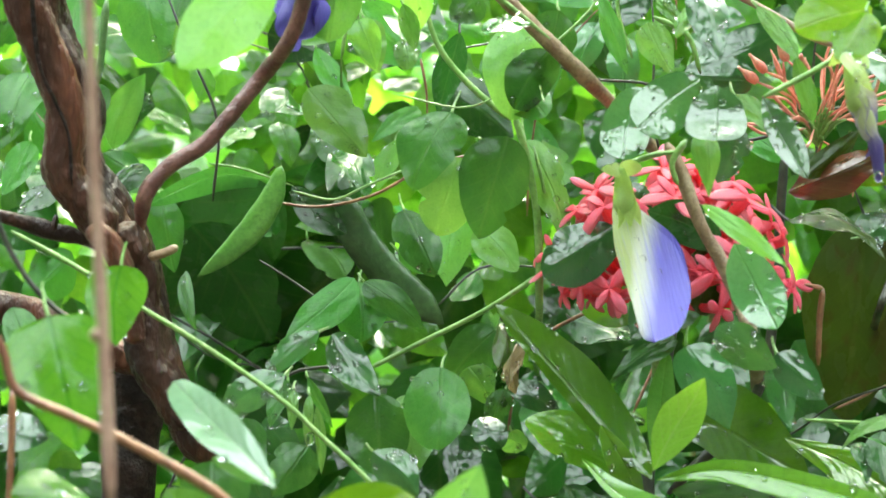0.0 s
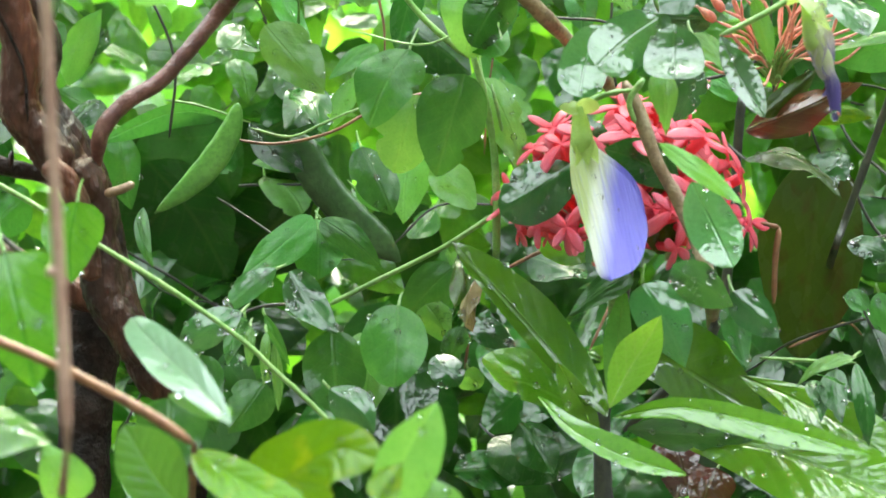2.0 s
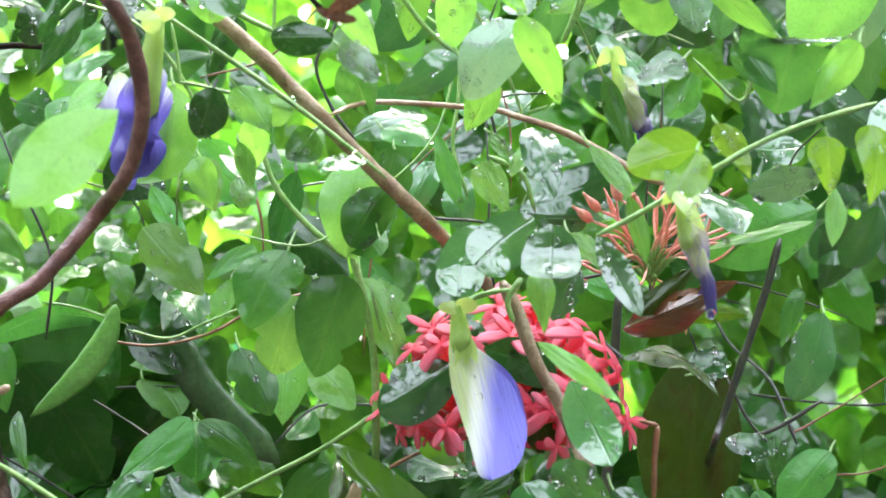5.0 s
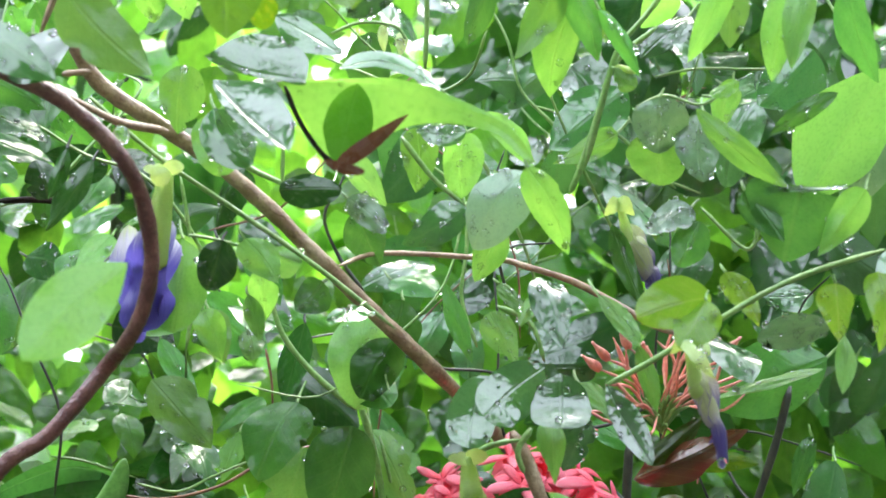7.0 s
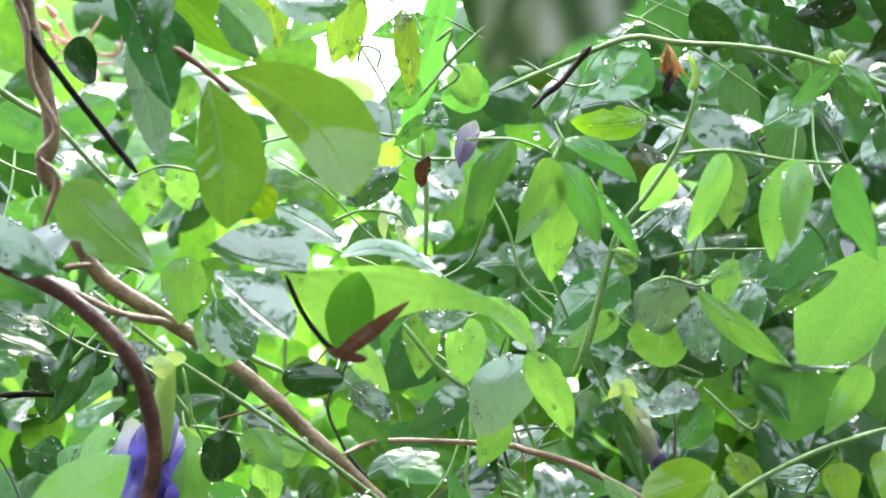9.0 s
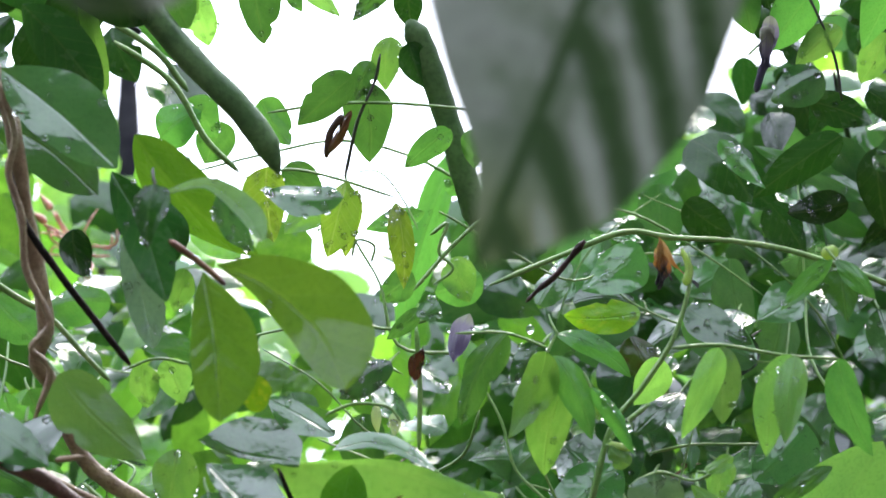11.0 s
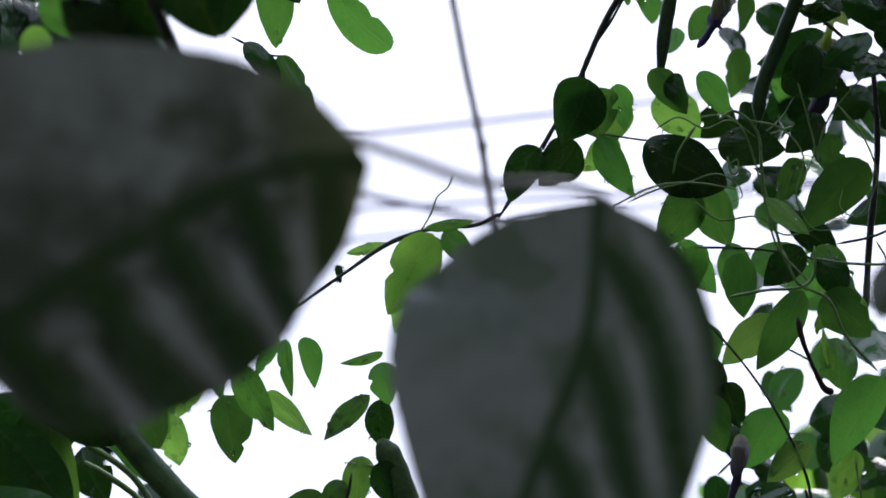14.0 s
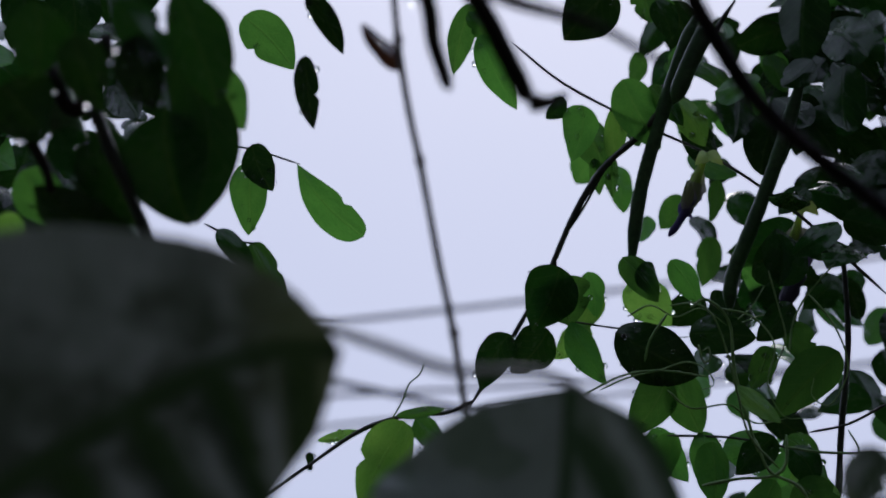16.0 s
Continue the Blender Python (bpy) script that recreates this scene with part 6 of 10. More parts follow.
leaf(vine_mid, "pea", WET, (0.0373, 0.7529, 1.3324), (0.0199, 0.7499, 1.3197), 0.0101, -1, 17, 0.07, 0.02, 0, lift=0.2, drops=22)
leaf(vine_mid, "lance", GREEN, (0.0494, 0.7725, 1.3546), (0.0374, 0.7720, 1.3437), 0.0062, -16, 14, 0.04, 0.01, 0, lift=0.2, drops=2)

# ---- the ixora shrub with its coral flowers ----

ixora = plant("ixora_shrub", "ixora shrub with coral-red flower cluster and glossy leaves", "shrub", (0.0745, 0.8287, 0.0000))
tube(ixora, [(0.0695, 0.7569, 1.0769), (0.0680, 0.7550, 1.0647), (0.0684, 0.7514, 1.0462), (0.0692, 0.7465, 1.0242)], 0.0021, 0.0038, STEM_DARK, "stem", knobs=0.15, steps=5, sides=8)
tube(ixora, [(0.0692, 0.7465, 1.0242), (0.1159, 1.2500, 0.8056), (0.0713, 1.4100, 0.5633), (0.0745, 1.4400, 0.0000)], 0.0038, 0.0046, STEM_DARK, "root_stem", knobs=0.1)
tube(ixora, [(0.0891, 0.8234, 1.1460), (0.0851, 0.8219, 1.1214), (0.0811, 0.8198, 1.0989), (0.0760, 0.8156, 1.0663)], 0.0012, 0.0016, STEM_DARK, "stem", knobs=0.12, steps=5, sides=8)
tube(ixora, [(0.1261, 0.8403, 1.1765), (0.1244, 0.8394, 1.1514), (0.1225, 0.8373, 1.1200), (0.1142, 0.8343, 1.0845), (0.0830, 0.8327, 1.0508)], 0.0017, 0.0021, STEM_DARK, "stem", knobs=0.12, steps=5, sides=8)
sheet(ixora, SHRUB, [(0.0655, 0.7095, 1.0772), (0.0521, 0.7195, 1.0919), (0.0366, 0.7278, 1.1095), (0.0165, 0.7316, 1.1308)], (0.0014, 0.0029, 0.0040, 0.0040, 0.0033, 0.0014), (0.0043, 0.0087, 0.0116, 0.0119, 0.0087, 0.0040), up=0.75, fold=12, quilt=0.004, seed=1, label="long glossy green leaf", drops=6)
sheet(ixora, SHRUB, [(0.0636, 0.7242, 1.0725), (0.0511, 0.7285, 1.0809), (0.0391, 0.7294, 1.0859), (0.0308, 0.7218, 1.0871)], (0.0015, 0.0033, 0.0051, 0.0062, 0.0066, 0.0047), (0.0026, 0.0062, 0.0102, 0.0131, 0.0131, 0.0088), up=0.7, fold=8, quilt=0.004, seed=2, drops=4)
sheet(ixora, SHRUB, [(0.0633, 0.7184, 1.0643), (0.0583, 0.7150, 1.0795), (0.0497, 0.7118, 1.0945)], (0.0014, 0.0036, 0.0054, 0.0054, 0.0040, 0.0018), (0.0011, 0.0025, 0.0036, 0.0036, 0.0025, 0.0011), up=0.2, fold=-16, seed=3, drops=6)
sheet(ixora, SHRUB, [(0.0436, 0.7109, 1.0838), (0.0541, 0.6947, 1.0755), (0.0684, 0.6786, 1.0705), (0.0850, 0.6626, 1.0681)], (0.0012, 0.0028, 0.0045, 0.0052, 0.0042, 0.0017), (0.0007, 0.0016, 0.0024, 0.0031, 0.0028, 0.0014), up=0.2, fold=-16, seed=4, drops=6)
sheet(ixora, SHRUB, [(0.0668, 0.7094, 1.0772), (0.0870, 0.6991, 1.0823), (0.1102, 0.6780, 1.0807), (0.1376, 0.6514, 1.0762)], (0.0014, 0.0028, 0.0035, 0.0038, 0.0031, 0.0014), (0.0014, 0.0035, 0.0052, 0.0055, 0.0041, 0.0016), up=0.15, fold=-18, quilt=0.004, seed=5, label="long leaf with a pale rim", drops=8)
sheet(ixora, LIME, [(0.0678, 0.7247, 1.0794), (0.0703, 0.7314, 1.0972), (0.0731, 0.7381, 1.1149)], (0.0011, 0.0026, 0.0040, 0.0044, 0.0029, 0.0015), (0.0011, 0.0026, 0.0040, 0.0044, 0.0029, 0.0015), up=0.1, fold=-20, seed=6)
sheet(ixora, THIN, [(0.0653, 0.7019, 1.0814), (0.0717, 0.7068, 1.0926), (0.0777, 0.7084, 1.1016), (0.0819, 0.7071, 1.1100)], (0.0014, 0.0039, 0.0064, 0.0067, 0.0043, 0.0016), (0.0012, 0.0039, 0.0064, 0.0067, 0.0043, 0.0014), up=0.2, fold=-12, seed=7, label="fresh lime-green young leaf")
sheet(ixora, SHRUB, [(0.0863, 0.7627, 1.0634), (0.1180, 0.7363, 1.0626), (0.1418, 0.7048, 1.0580), (0.1668, 0.6729, 1.0498)], (0.0033, 0.0073, 0.0106, 0.0127, 0.0127, 0.0080), (0.0029, 0.0080, 0.0153, 0.0182, 0.0167, 0.0102), up=0.7, fold=-10, quilt=0.011, seed=8, drops=10)
sheet(ixora, SHRUB, [(0.1174, 0.7783, 1.0801), (0.1353, 0.7569, 1.0742), (0.1504, 0.7305, 1.0664), (0.1677, 0.7034, 1.0530)], (0.0019, 0.0049, 0.0083, 0.0098, 0.0086, 0.0053), (0.0023, 0.0056, 0.0098, 0.0113, 0.0101, 0.0056), up=0.6, fold=-8, quilt=0.011, seed=9, drops=10)
sheet(ixora, SHRUB, [(0.0780, 0.8099, 1.0800), (0.0974, 0.8191, 1.0787), (0.1174, 0.8273, 1.0671), (0.1341, 0.8256, 1.0569)], (0.0041, 0.0124, 0.0173, 0.0165, 0.0103, 0.0041), (0.0033, 0.0091, 0.0124, 0.0124, 0.0091, 0.0037), up=0.35, fold=-8, quilt=0.008, seed=49, drops=14)
leaf(ixora, "shrub", WET, (0.0761, 0.7521, 1.0662), (0.1168, 0.7337, 1.0656), 0.0123, 20, 13, -0.02, 0.02, 1, lift=0.15, drops=22)
leaf(ixora, "ovate", BROWN, (0.0954, 0.7862, 1.0580), (0.0996, 0.7787, 1.0415), 0.0185, 2, 20, 0.08, 0.02, 3)
leaf(ixora, "shrub", DARK, (0.0419, 0.7847, 1.0624), (0.0533, 0.7765, 1.0460), 0.0186, -8, 21, 0.07, 0.03, 1, drops=2)
leaf(ixora, "pea", WET, (0.0750, 0.7790, 1.0554), (0.0624, 0.7670, 1.0400), 0.0170, 17, 20, 0.0, 0.03, 2, lift=0.15, drops=8)
leaf(ixora, "ovate", BROWN, (0.1093, 0.7710, 1.0490), (0.1025, 0.7625, 1.0331), 0.0163, 3, 21, 0.06, 0.01, 4)
leaf(ixora, "shrub", DARK, (0.0332, 0.7978, 1.0550), (0.0543, 0.7813, 1.0441), 0.0259, -31, 6, 0.05, 0.02, 3)
leaf(ixora, "shrub", DARK, (0.0730, 0.8147, 1.0499), (0.0391, 0.7916, 1.0400), 0.0190, -1, 17, 0.07, 0.02, 4, drops=4)
leaf(ixora, "shrub", DARK, (0.0189, 0.7835, 1.0457), (0.0490, 0.7915, 1.0481), 0.0166, -14, 16, 0.0, 0.02, 3, drops=12)
leaf(ixora, "shrub", SHRUB, (0.0472, 0.8070, 1.1287), (0.0637, 0.7861, 1.1188), 0.0160, 40, 15, -0.01, 0.03, 4)
leaf(ixora, "shrub", DARK, (0.0468, 0.8341, 1.1159), (0.0662, 0.8162, 1.1116), 0.0193, -11, 12, -0.01, 0.02, 1, drops=7)
leaf(ixora, "ovate", BROWN, (0.1047, 0.8043, 1.0456), (0.0983, 0.7998, 1.0321), 0.0261, 18, 12, 0.06, 0.01, 0, drops=12)
leaf(ixora, "pea", DARK, (0.0456, 0.8487, 1.0952), (0.0623, 0.8428, 1.0875), 0.0086, -9, 8, 0.04, 0.02, 3, drops=2)
leaf(ixora, "big", OLIVE, (0.1542, 0.8297, 1.1521), (0.1514, 0.8526, 1.0723), 0.0414, 6, 10, 0.05, 0.02, 2, label="large dark olive leaf with brown stains")
tube(ixora, [(0.1266, 0.7640, 1.1068), (0.1271, 0.7655, 1.1212), (0.1284, 0.7664, 1.1327)], 0.0009, 0.0012, STEM_RED, "twig", knobs=0.12, steps=5, sides=8)
tube(ixora, [(0.1281, 0.7644, 1.1328), (0.1219, 0.7656, 1.1342)], 0.0010, 0.0006, STEM_RED, "twig", knobs=0.12, steps=5, sides=8)
leaf(ixora, "lance", OLIVE, (0.1204, 0.7924, 1.1542), (0.1504, 0.7718, 1.1468), 0.0137, -30, 20, 0.15, 0.03, 1, drops=12)
leaf(ixora, "shrub", BROWN, (0.1182, 0.7794, 1.1646), (0.1510, 0.7540, 1.1820), 0.0151, 15, 44, 0.12, 0.1, 4, label="dead wet brown leaf")
leaf(ixora, "lance", OLIVE, (0.1208, 0.7652, 1.1701), (0.1416, 0.7705, 1.1863), 0.0083, 20, 40, 0.02, 0.01, 2, drops=2)
leaf(ixora, "lance", YELLOW, (0.1418, 0.8202, 1.1670), (0.1699, 0.8165, 1.1683), 0.0086, 2, 22, 0.02, 0.01, 2, drops=7)
leaf(ixora, "pea", WET, (0.1460, 0.7954, 1.1481), (0.1585, 0.7988, 1.1560), 0.0133, -22, 18, 0.03, 0.01, 1, lift=0.15, drops=22)
leaf(ixora, "lance", GREEN, (0.1929, 0.8066, 1.2060), (0.1455, 0.7923, 1.1926), 0.0316, -20, 20, 0.04, 0.03, 2, drops=12)
leaf(ixora, "lance", LIME, (0.1848, 0.7787, 1.2019), (0.1410, 0.7627, 1.1921), 0.0052, 18, 22, 0.03, 0.01, 3, drops=12)
leaf(ixora, "shrub", DARK, (0.1708, 0.8632, 1.1718), (0.1511, 0.8656, 1.2017), 0.0178, -8, 12, -0.02, 0.02, 4, drops=7)


def ixora_cluster(owner, centre, reach, count, seed):
    """A domed head of florets on fine stalks that part from one peduncle."""
    rng = random.Random(seed)
    head = plant("flower_cluster", "rounded cluster of wet coral-red ixora flowers", "", centre)
    head.parent = owner
    head.location = Vector(centre) - owner.location
    kinds = [floret_mesh(k, (-0.45, 0.5)) for k in range(7)]
    foot = Vector(centre) + Vector((-0.006, 0.012, -0.014))
    tube(head, [tuple(foot + Vector((0.004, 0.02, -0.05))), tuple(foot)], 0.0022, 0.0016, STEM, "peduncle")
    for k in range(count):
        a = rng.uniform(0, 6.283)
        up = rng.uniform(-0.6, 1.0)
        flat = math.sqrt(max(0, 1 - up * up))
        d = Vector((math.cos(a) * flat * 1.15, math.sin(a) * flat * 0.75 - 0.3, up * 0.85 + 0.02))
        if -0.62 < d.x < 0.12 and up < 0.55 or d.x < -0.5 and rng.random() < 0.2:
            continue
        size = reach * rng.uniform(0.78, 1.06)
        root = foot + d * size * 0.28
        tip = Vector(centre) + Vector((d.x * size, d.y * size, d.z * size))
        way = tip - root
        put(adopt("floret", kinds[k % 7], head), along(root, way, way.length * 0.78, rng.uniform(0, 6.28)))


ixora_cluster(ixora, (0.0796, 0.7790, 1.1448), 0.0425, 120, 11)
sheet(ixora, DARK, [(0.0930, 0.7505, 1.1466), (0.0814, 0.7487, 1.1550), (0.0670, 0.7457, 1.1603)], (0.0015, 0.0045, 0.0067, 0.0067, 0.0048, 0.0019), (0.0015, 0.0048, 0.0075, 0.0075, 0.0052, 0.0019), up=0.1, fold=-8, seed=47, drops=8)


def spent_cluster(owner, centre, reach, count, seed):
    """A flower head past its best: salmon tubes and closed buds that stand up from pale stalks."""
    rng = random.Random(seed)
    head = plant("spent_flower_cluster", "spent ixora head of salmon-pink tubes and buds", "", centre)
    head.parent = owner
    head.location = Vector(centre) - owner.location
    for k in range(count):
        d = Vector((rng.uniform(-0.9, 0.9), rng.uniform(-0.7, 0.3), rng.uniform(-0.2, 1.0))).normalized()
        root = Vector(centre) + d * reach * rng.uniform(0.1, 0.3)
        tip = Vector(centre) + d * reach * rng.uniform(0.7, 1.05)
        bow = root.lerp(tip, 0.5) + Vector((rng.uniform(-0.006, 0.006), 0, rng.uniform(-0.005, 0.004)))
        tube(head, [tuple(root), tuple(bow), tuple(tip)], 0.0005, 0.0006, SALMON, "flower_tube", "", 0.1, 3, 6)
        if k % 4 == 0:
            tube(head, [tuple(tip), tuple(tip + d * 0.004), tuple(tip + d * 0.009)], 0.001, 0.0006, SALMON, "bud", "", 0.1, 3, 7, 1.0, lambda s: 0.8 + 1.4 * math.sin(math.pi * min(1, s + 0.15)))
        tube(head, [tuple(Vector(centre) - Vector((0, 0, 0.006))), tuple(Vector(centre).lerp(root, 0.6)), tuple(root)], 0.0009, 0.0007, STEM, "stalk", "", 0.1, 2, 5)


spent_cluster(ixora, (0.1312, 0.7992, 1.1858), 0.0372, 36, 5)
spent_cluster(ixora, (-0.0891, 1.0200, 1.4326), 0.0234, 14, 8)


vine_right = plant("butterfly_pea_vine", "butterfly pea vine with small dark leaves on thin stems", "vine", (0.1850, 0.8620, 0.0000), "butterfly pea vines")
tube(vine_right, [(0.1780, 0.8004, 1.1959), (0.1726, 0.8013, 1.1759), (0.1652, 0.8019, 1.1538), (0.1576, 0.8018, 1.1317), (0.1541, 0.8016, 1.1216), (0.1633, 0.8597, 1.1072), (0.1851, 0.9754, 1.0799)], 0.0015, 0.0014, STEM_DARK, "stem", knobs=0.15, steps=5, sides=8)
tube(vine_right, [(0.1851, 0.9754, 1.0799), (0.2372, 1.2500, 0.9461), (0.1721, 1.4100, 0.5939), (0.1527, 1.4400, 0.0000)], 0.0014, 0.0017, STEM_DARK, "root_stem", knobs=0.1)
tube(vine_right, [(0.1895, 0.7852, 1.1392), (0.1729, 0.7881, 1.1289), (0.1576, 0.7909, 1.1246)], 0.0008, 0.0008, STEM_DARK, "stem", knobs=0.12, steps=5, sides=8)
tube(vine_right, [(0.1614, 0.8123, 1.1451), (0.1694, 0.8094, 1.1290), (0.1811, 0.8058, 1.1172)], 0.0006, 0.0006, STEM_DARK, "stem", knobs=0.12, steps=5, sides=8)
leaf(vine_right, "oval", WET, (0.1812, 0.7484, 1.1711), (0.1704, 0.7352, 1.1445), 0.0188, -14, 9, 0.02, 0.03, 4, lift=0.15, drops=8)
leaf(vine_right, "pea", GREEN, (0.1819, 0.7850, 1.1785), (0.1746, 0.7811, 1.1580), 0.0082, -12, 7, 0.06, 0.02, 1, drops=7)
leaf(vine_right, "pea", WET, (0.1526, 0.7705, 1.1275), (0.1663, 0.7614, 1.1236), 0.0104, -31, 12, 0.06, 0.03, 3, lift=0.15, drops=22)
leaf(vine_right, "pea", GREEN, (0.1726, 0.7862, 1.1271), (0.1706, 0.7769, 1.1087), 0.0075, 14, 9, 0.04, 0.02, 0, drops=12)
leaf(vine_right, "oval", GREEN, (0.1849, 0.7547, 1.1244), (0.1679, 0.7492, 1.1040), 0.0170, 6, 20, 0.09, 0.01, 3, drops=7)
leaf(vine_right, "pea", GREEN, (0.1632, 0.8171, 1.1056), (0.1710, 0.8135, 1.0933), 0.0106, -25, 19, 0.07, 0.02, 2, drops=4)
leaf(vine_right, "pea", GREEN, (0.1677, 0.7895, 1.1078), (0.1745, 0.7816, 1.0879), 0.0138, -26, 18, 0.02, 0.01, 1, drops=12)
leaf(vine_right, "pea", DARK, (0.1629, 0.7748, 1.0968), (0.1699, 0.7591, 1.0747), 0.0121, -9, 11, -0.02, 0.01, 1, drops=7)
leaf(vine_right, "ovate", DARK, (0.1756, 0.7786, 1.0983), (0.1856, 0.7640, 1.0739), 0.0160, -1, 6, -0.01, 0.03, 0, drops=4)
leaf(vine_right, "lance", PALE, (0.1441, 0.7143, 1.0957), (0.1242, 0.7088, 1.0893), 0.0084, 40, 9, 0.09, 0.01, 3, drops=2)
leaf(vine_right, "lance", DARK, (0.1474, 0.7262, 1.0922), (0.1499, 0.7089, 1.0694), 0.0080, -16, 23, 0.1, 0.02, 1, drops=4)
leaf(vine_right, "ovate", DARK, (0.1436, 0.7398, 1.0882), (0.1425, 0.7223, 1.0743), 0.0098, 6, 20, -0.01, 0.03, 0, drops=4)
leaf(vine_right, "ovate", DARK, (0.1376, 0.7424, 1.0841), (0.1370, 0.7277, 1.0734), 0.0083, -18, 24, 0.07, 0.02, 2, drops=4)
sheet(vine_right, DARK, [(0.1740, 0.8050, 1.0660), (0.1816, 0.7937, 1.0565), (0.1913, 0.7818, 1.0418)], (0.0024, 0.0060, 0.0084, 0.0084, 0.0060, 0.0024), (0.0024, 0.0060, 0.0084, 0.0084, 0.0060, 0.0024), up=-0.1, fold=-10, seed=46, drops=6)
leaf(vine_right, "pea", GREEN, (0.1853, 0.8257, 1.1276), (0.1726, 0.8134, 1.1122), 0.0131, -8, 19, 0.07, 0.03, 3, drops=2)
leaf(vine_right, "pea", GREEN, (0.1960, 0.8137, 1.0916), (0.1832, 0.8137, 1.1040), 0.0132, 12, 18, -0.02, 0.01, 0)
leaf(vine_right, "lance", GREEN, (0.1297, 0.7409, 1.0899), (0.1439, 0.7264, 1.0866), 0.0017, -27, 17, -0.02, 0.03, 4)
tube(vine_right, [(0.1179, 0.7379, 1.0922), (0.1325, 0.7354, 1.0917), (0.1486, 0.7322, 1.0913)], 0.0006, 0.0006, STEM, "stem", knobs=0.12, steps=5, sides=8)

# ---- the tan woody branch with broad leaves ----

woody = plant("woody_vine", "tan twisted woody vine with broad wet green leaves", "vine", (0.1026, 0.8792, 0.0000))
tube(woody, [(-0.0939, 0.6696, 1.4325), (-0.0885, 0.6790, 1.4152), (-0.0828, 0.6871, 1.4004), (-0.0805, 0.6945, 1.3851), (-0.0792, 0.7007, 1.3727), (-0.0764, 0.7072, 1.3583), (-0.0733, 0.7145, 1.3385), (-0.0767, 0.7188, 1.3285), (-0.0719, 0.7235, 1.3203), (-0.0644, 0.7299, 1.3014), (-0.0558, 0.7347, 1.2920), (-0.0381, 0.7399, 1.2807), (-0.0200, 0.7446, 1.2682), (-0.0054, 0.7487, 1.2555), (0.0094, 0.7523, 1.2408), (0.0216, 0.7554, 1.2287), (0.0338, 0.7581, 1.2169), (0.0472, 0.7635, 1.2042), (0.0623, 0.7875, 1.1906), (0.0805, 0.8357, 1.1743), (0.1058, 0.9124, 1.1470)], 0.0027, 0.0026, STEM_TAN, "main_stem", knobs=0.14, steps=8, sides=12, fuzz=0.08)
tube(woody, [(0.1058, 0.9124, 1.1470), (0.1450, 1.2500, 1.0274), (0.1046, 1.4100, 0.6308), (0.1026, 1.4400, 0.0000)], 0.0026, 0.0031, STEM_TAN, "root_stem", knobs=0.1)
tube(woody, [(-0.0839, 0.6692, 1.4053), (-0.0795, 0.6743, 1.3899), (-0.0815, 0.6771, 1.3787), (-0.0777, 0.6807, 1.3660), (-0.0765, 0.6846, 1.3498), (-0.0696, 0.6884, 1.3351), (-0.0751, 0.6894, 1.3267), (-0.0695, 0.6912, 1.3201), (-0.0745, 0.6932, 1.3049)], 0.0012, 0.0010, STEM_TAN, "twining_stem", knobs=0.12, steps=8, sides=8)
tube(woody, [(-0.0365, 0.7099, 1.2771), (-0.0513, 0.7087, 1.2799), (-0.0607, 0.7074, 1.2842), (-0.0727, 0.7055, 1.2910), (-0.0794, 0.7036, 1.2995)], 0.0014, 0.0009, STEM_TAN, "side_shoot", knobs=0.12, steps=5, sides=8)
tube(woody, [(-0.0689, 0.7024, 1.2941), (-0.0603, 0.7030, 1.2951)], 0.0011, 0.0009, STEM_TAN, "side_shoot", knobs=0.12, steps=5, sides=8)
tube(woody, [(-0.0620, 0.7218, 1.2895), (-0.0497, 0.7241, 1.2781), (-0.0374, 0.7258, 1.2683), (-0.0160, 0.7279, 1.2537), (0.0019, 0.7288, 1.2413), (0.0163, 0.7292, 1.2304), (0.0343, 0.7290, 1.2158)], 0.0008, 0.0008, STEM, "green_shoot", knobs=0.12, steps=5, sides=8)
tube(woody, [(-0.0197, 0.7361, 1.2729), (-0.0107, 0.7368, 1.2675), (-0.0007, 0.7373, 1.2629)], 0.0010, 0.0008, STEM, "green_shoot", knobs=0.12, steps=5, sides=8)
tube(woody, [(-0.0015, 0.7348, 1.2874), (-0.0012, 0.7362, 1.2747), (-0.0016, 0.7374, 1.2620)], 0.0006, 0.0006, STEM, "green_shoot", knobs=0.12, steps=5, sides=8)
tube(woody, [(0.0165, 0.7352, 1.2363), (0.0323, 0.7638, 1.2419), (0.0720, 0.7862, 1.2408), (0.0821, 0.7848, 1.2383), (0.0976, 0.7832, 1.2332), (0.1111, 0.7817, 1.2262), (0.1226, 0.7802, 1.2193), (0.1340, 0.7784, 1.2143)], 0.0008, 0.0015, STEM_TAN, "side_branch", knobs=0.12, steps=5, sides=8)
sheet(woody, LIME, [(-0.0032, 0.6916, 1.2903), (0.0153, 0.6854, 1.2894), (0.0340, 0.6763, 1.2858), (0.0495, 0.6688, 1.2793), (0.0626, 0.6614, 1.2728), (0.0718, 0.6537, 1.2617)], (0.0003, 0.0008, 0.0029, 0.0034, 0.0020, 0.0013), (0.0064, 0.0235, 0.0151, 0.0057, 0.0025, 0.0020), up=0.0, fold=4, ripple=0.03, quilt=0.012, seed=22, label="broad lime-green leaf with a torn brown patch", drops=3)
# leaf-shaped sheet drawn for the shadow that shows through the lime leaf
sheet(woody, LEAF_AND_SHADOW, [(0.0214, 0.6785, 1.2881), (0.0183, 0.6766, 1.2753), (0.0154, 0.6737, 1.2629)], (0.0024, 0.0054, 0.0071, 0.0071, 0.0051, 0.0024), (0.0024, 0.0054, 0.0071, 0.0071, 0.0051, 0.0024), up=-0.2, fold=4, seed=23)
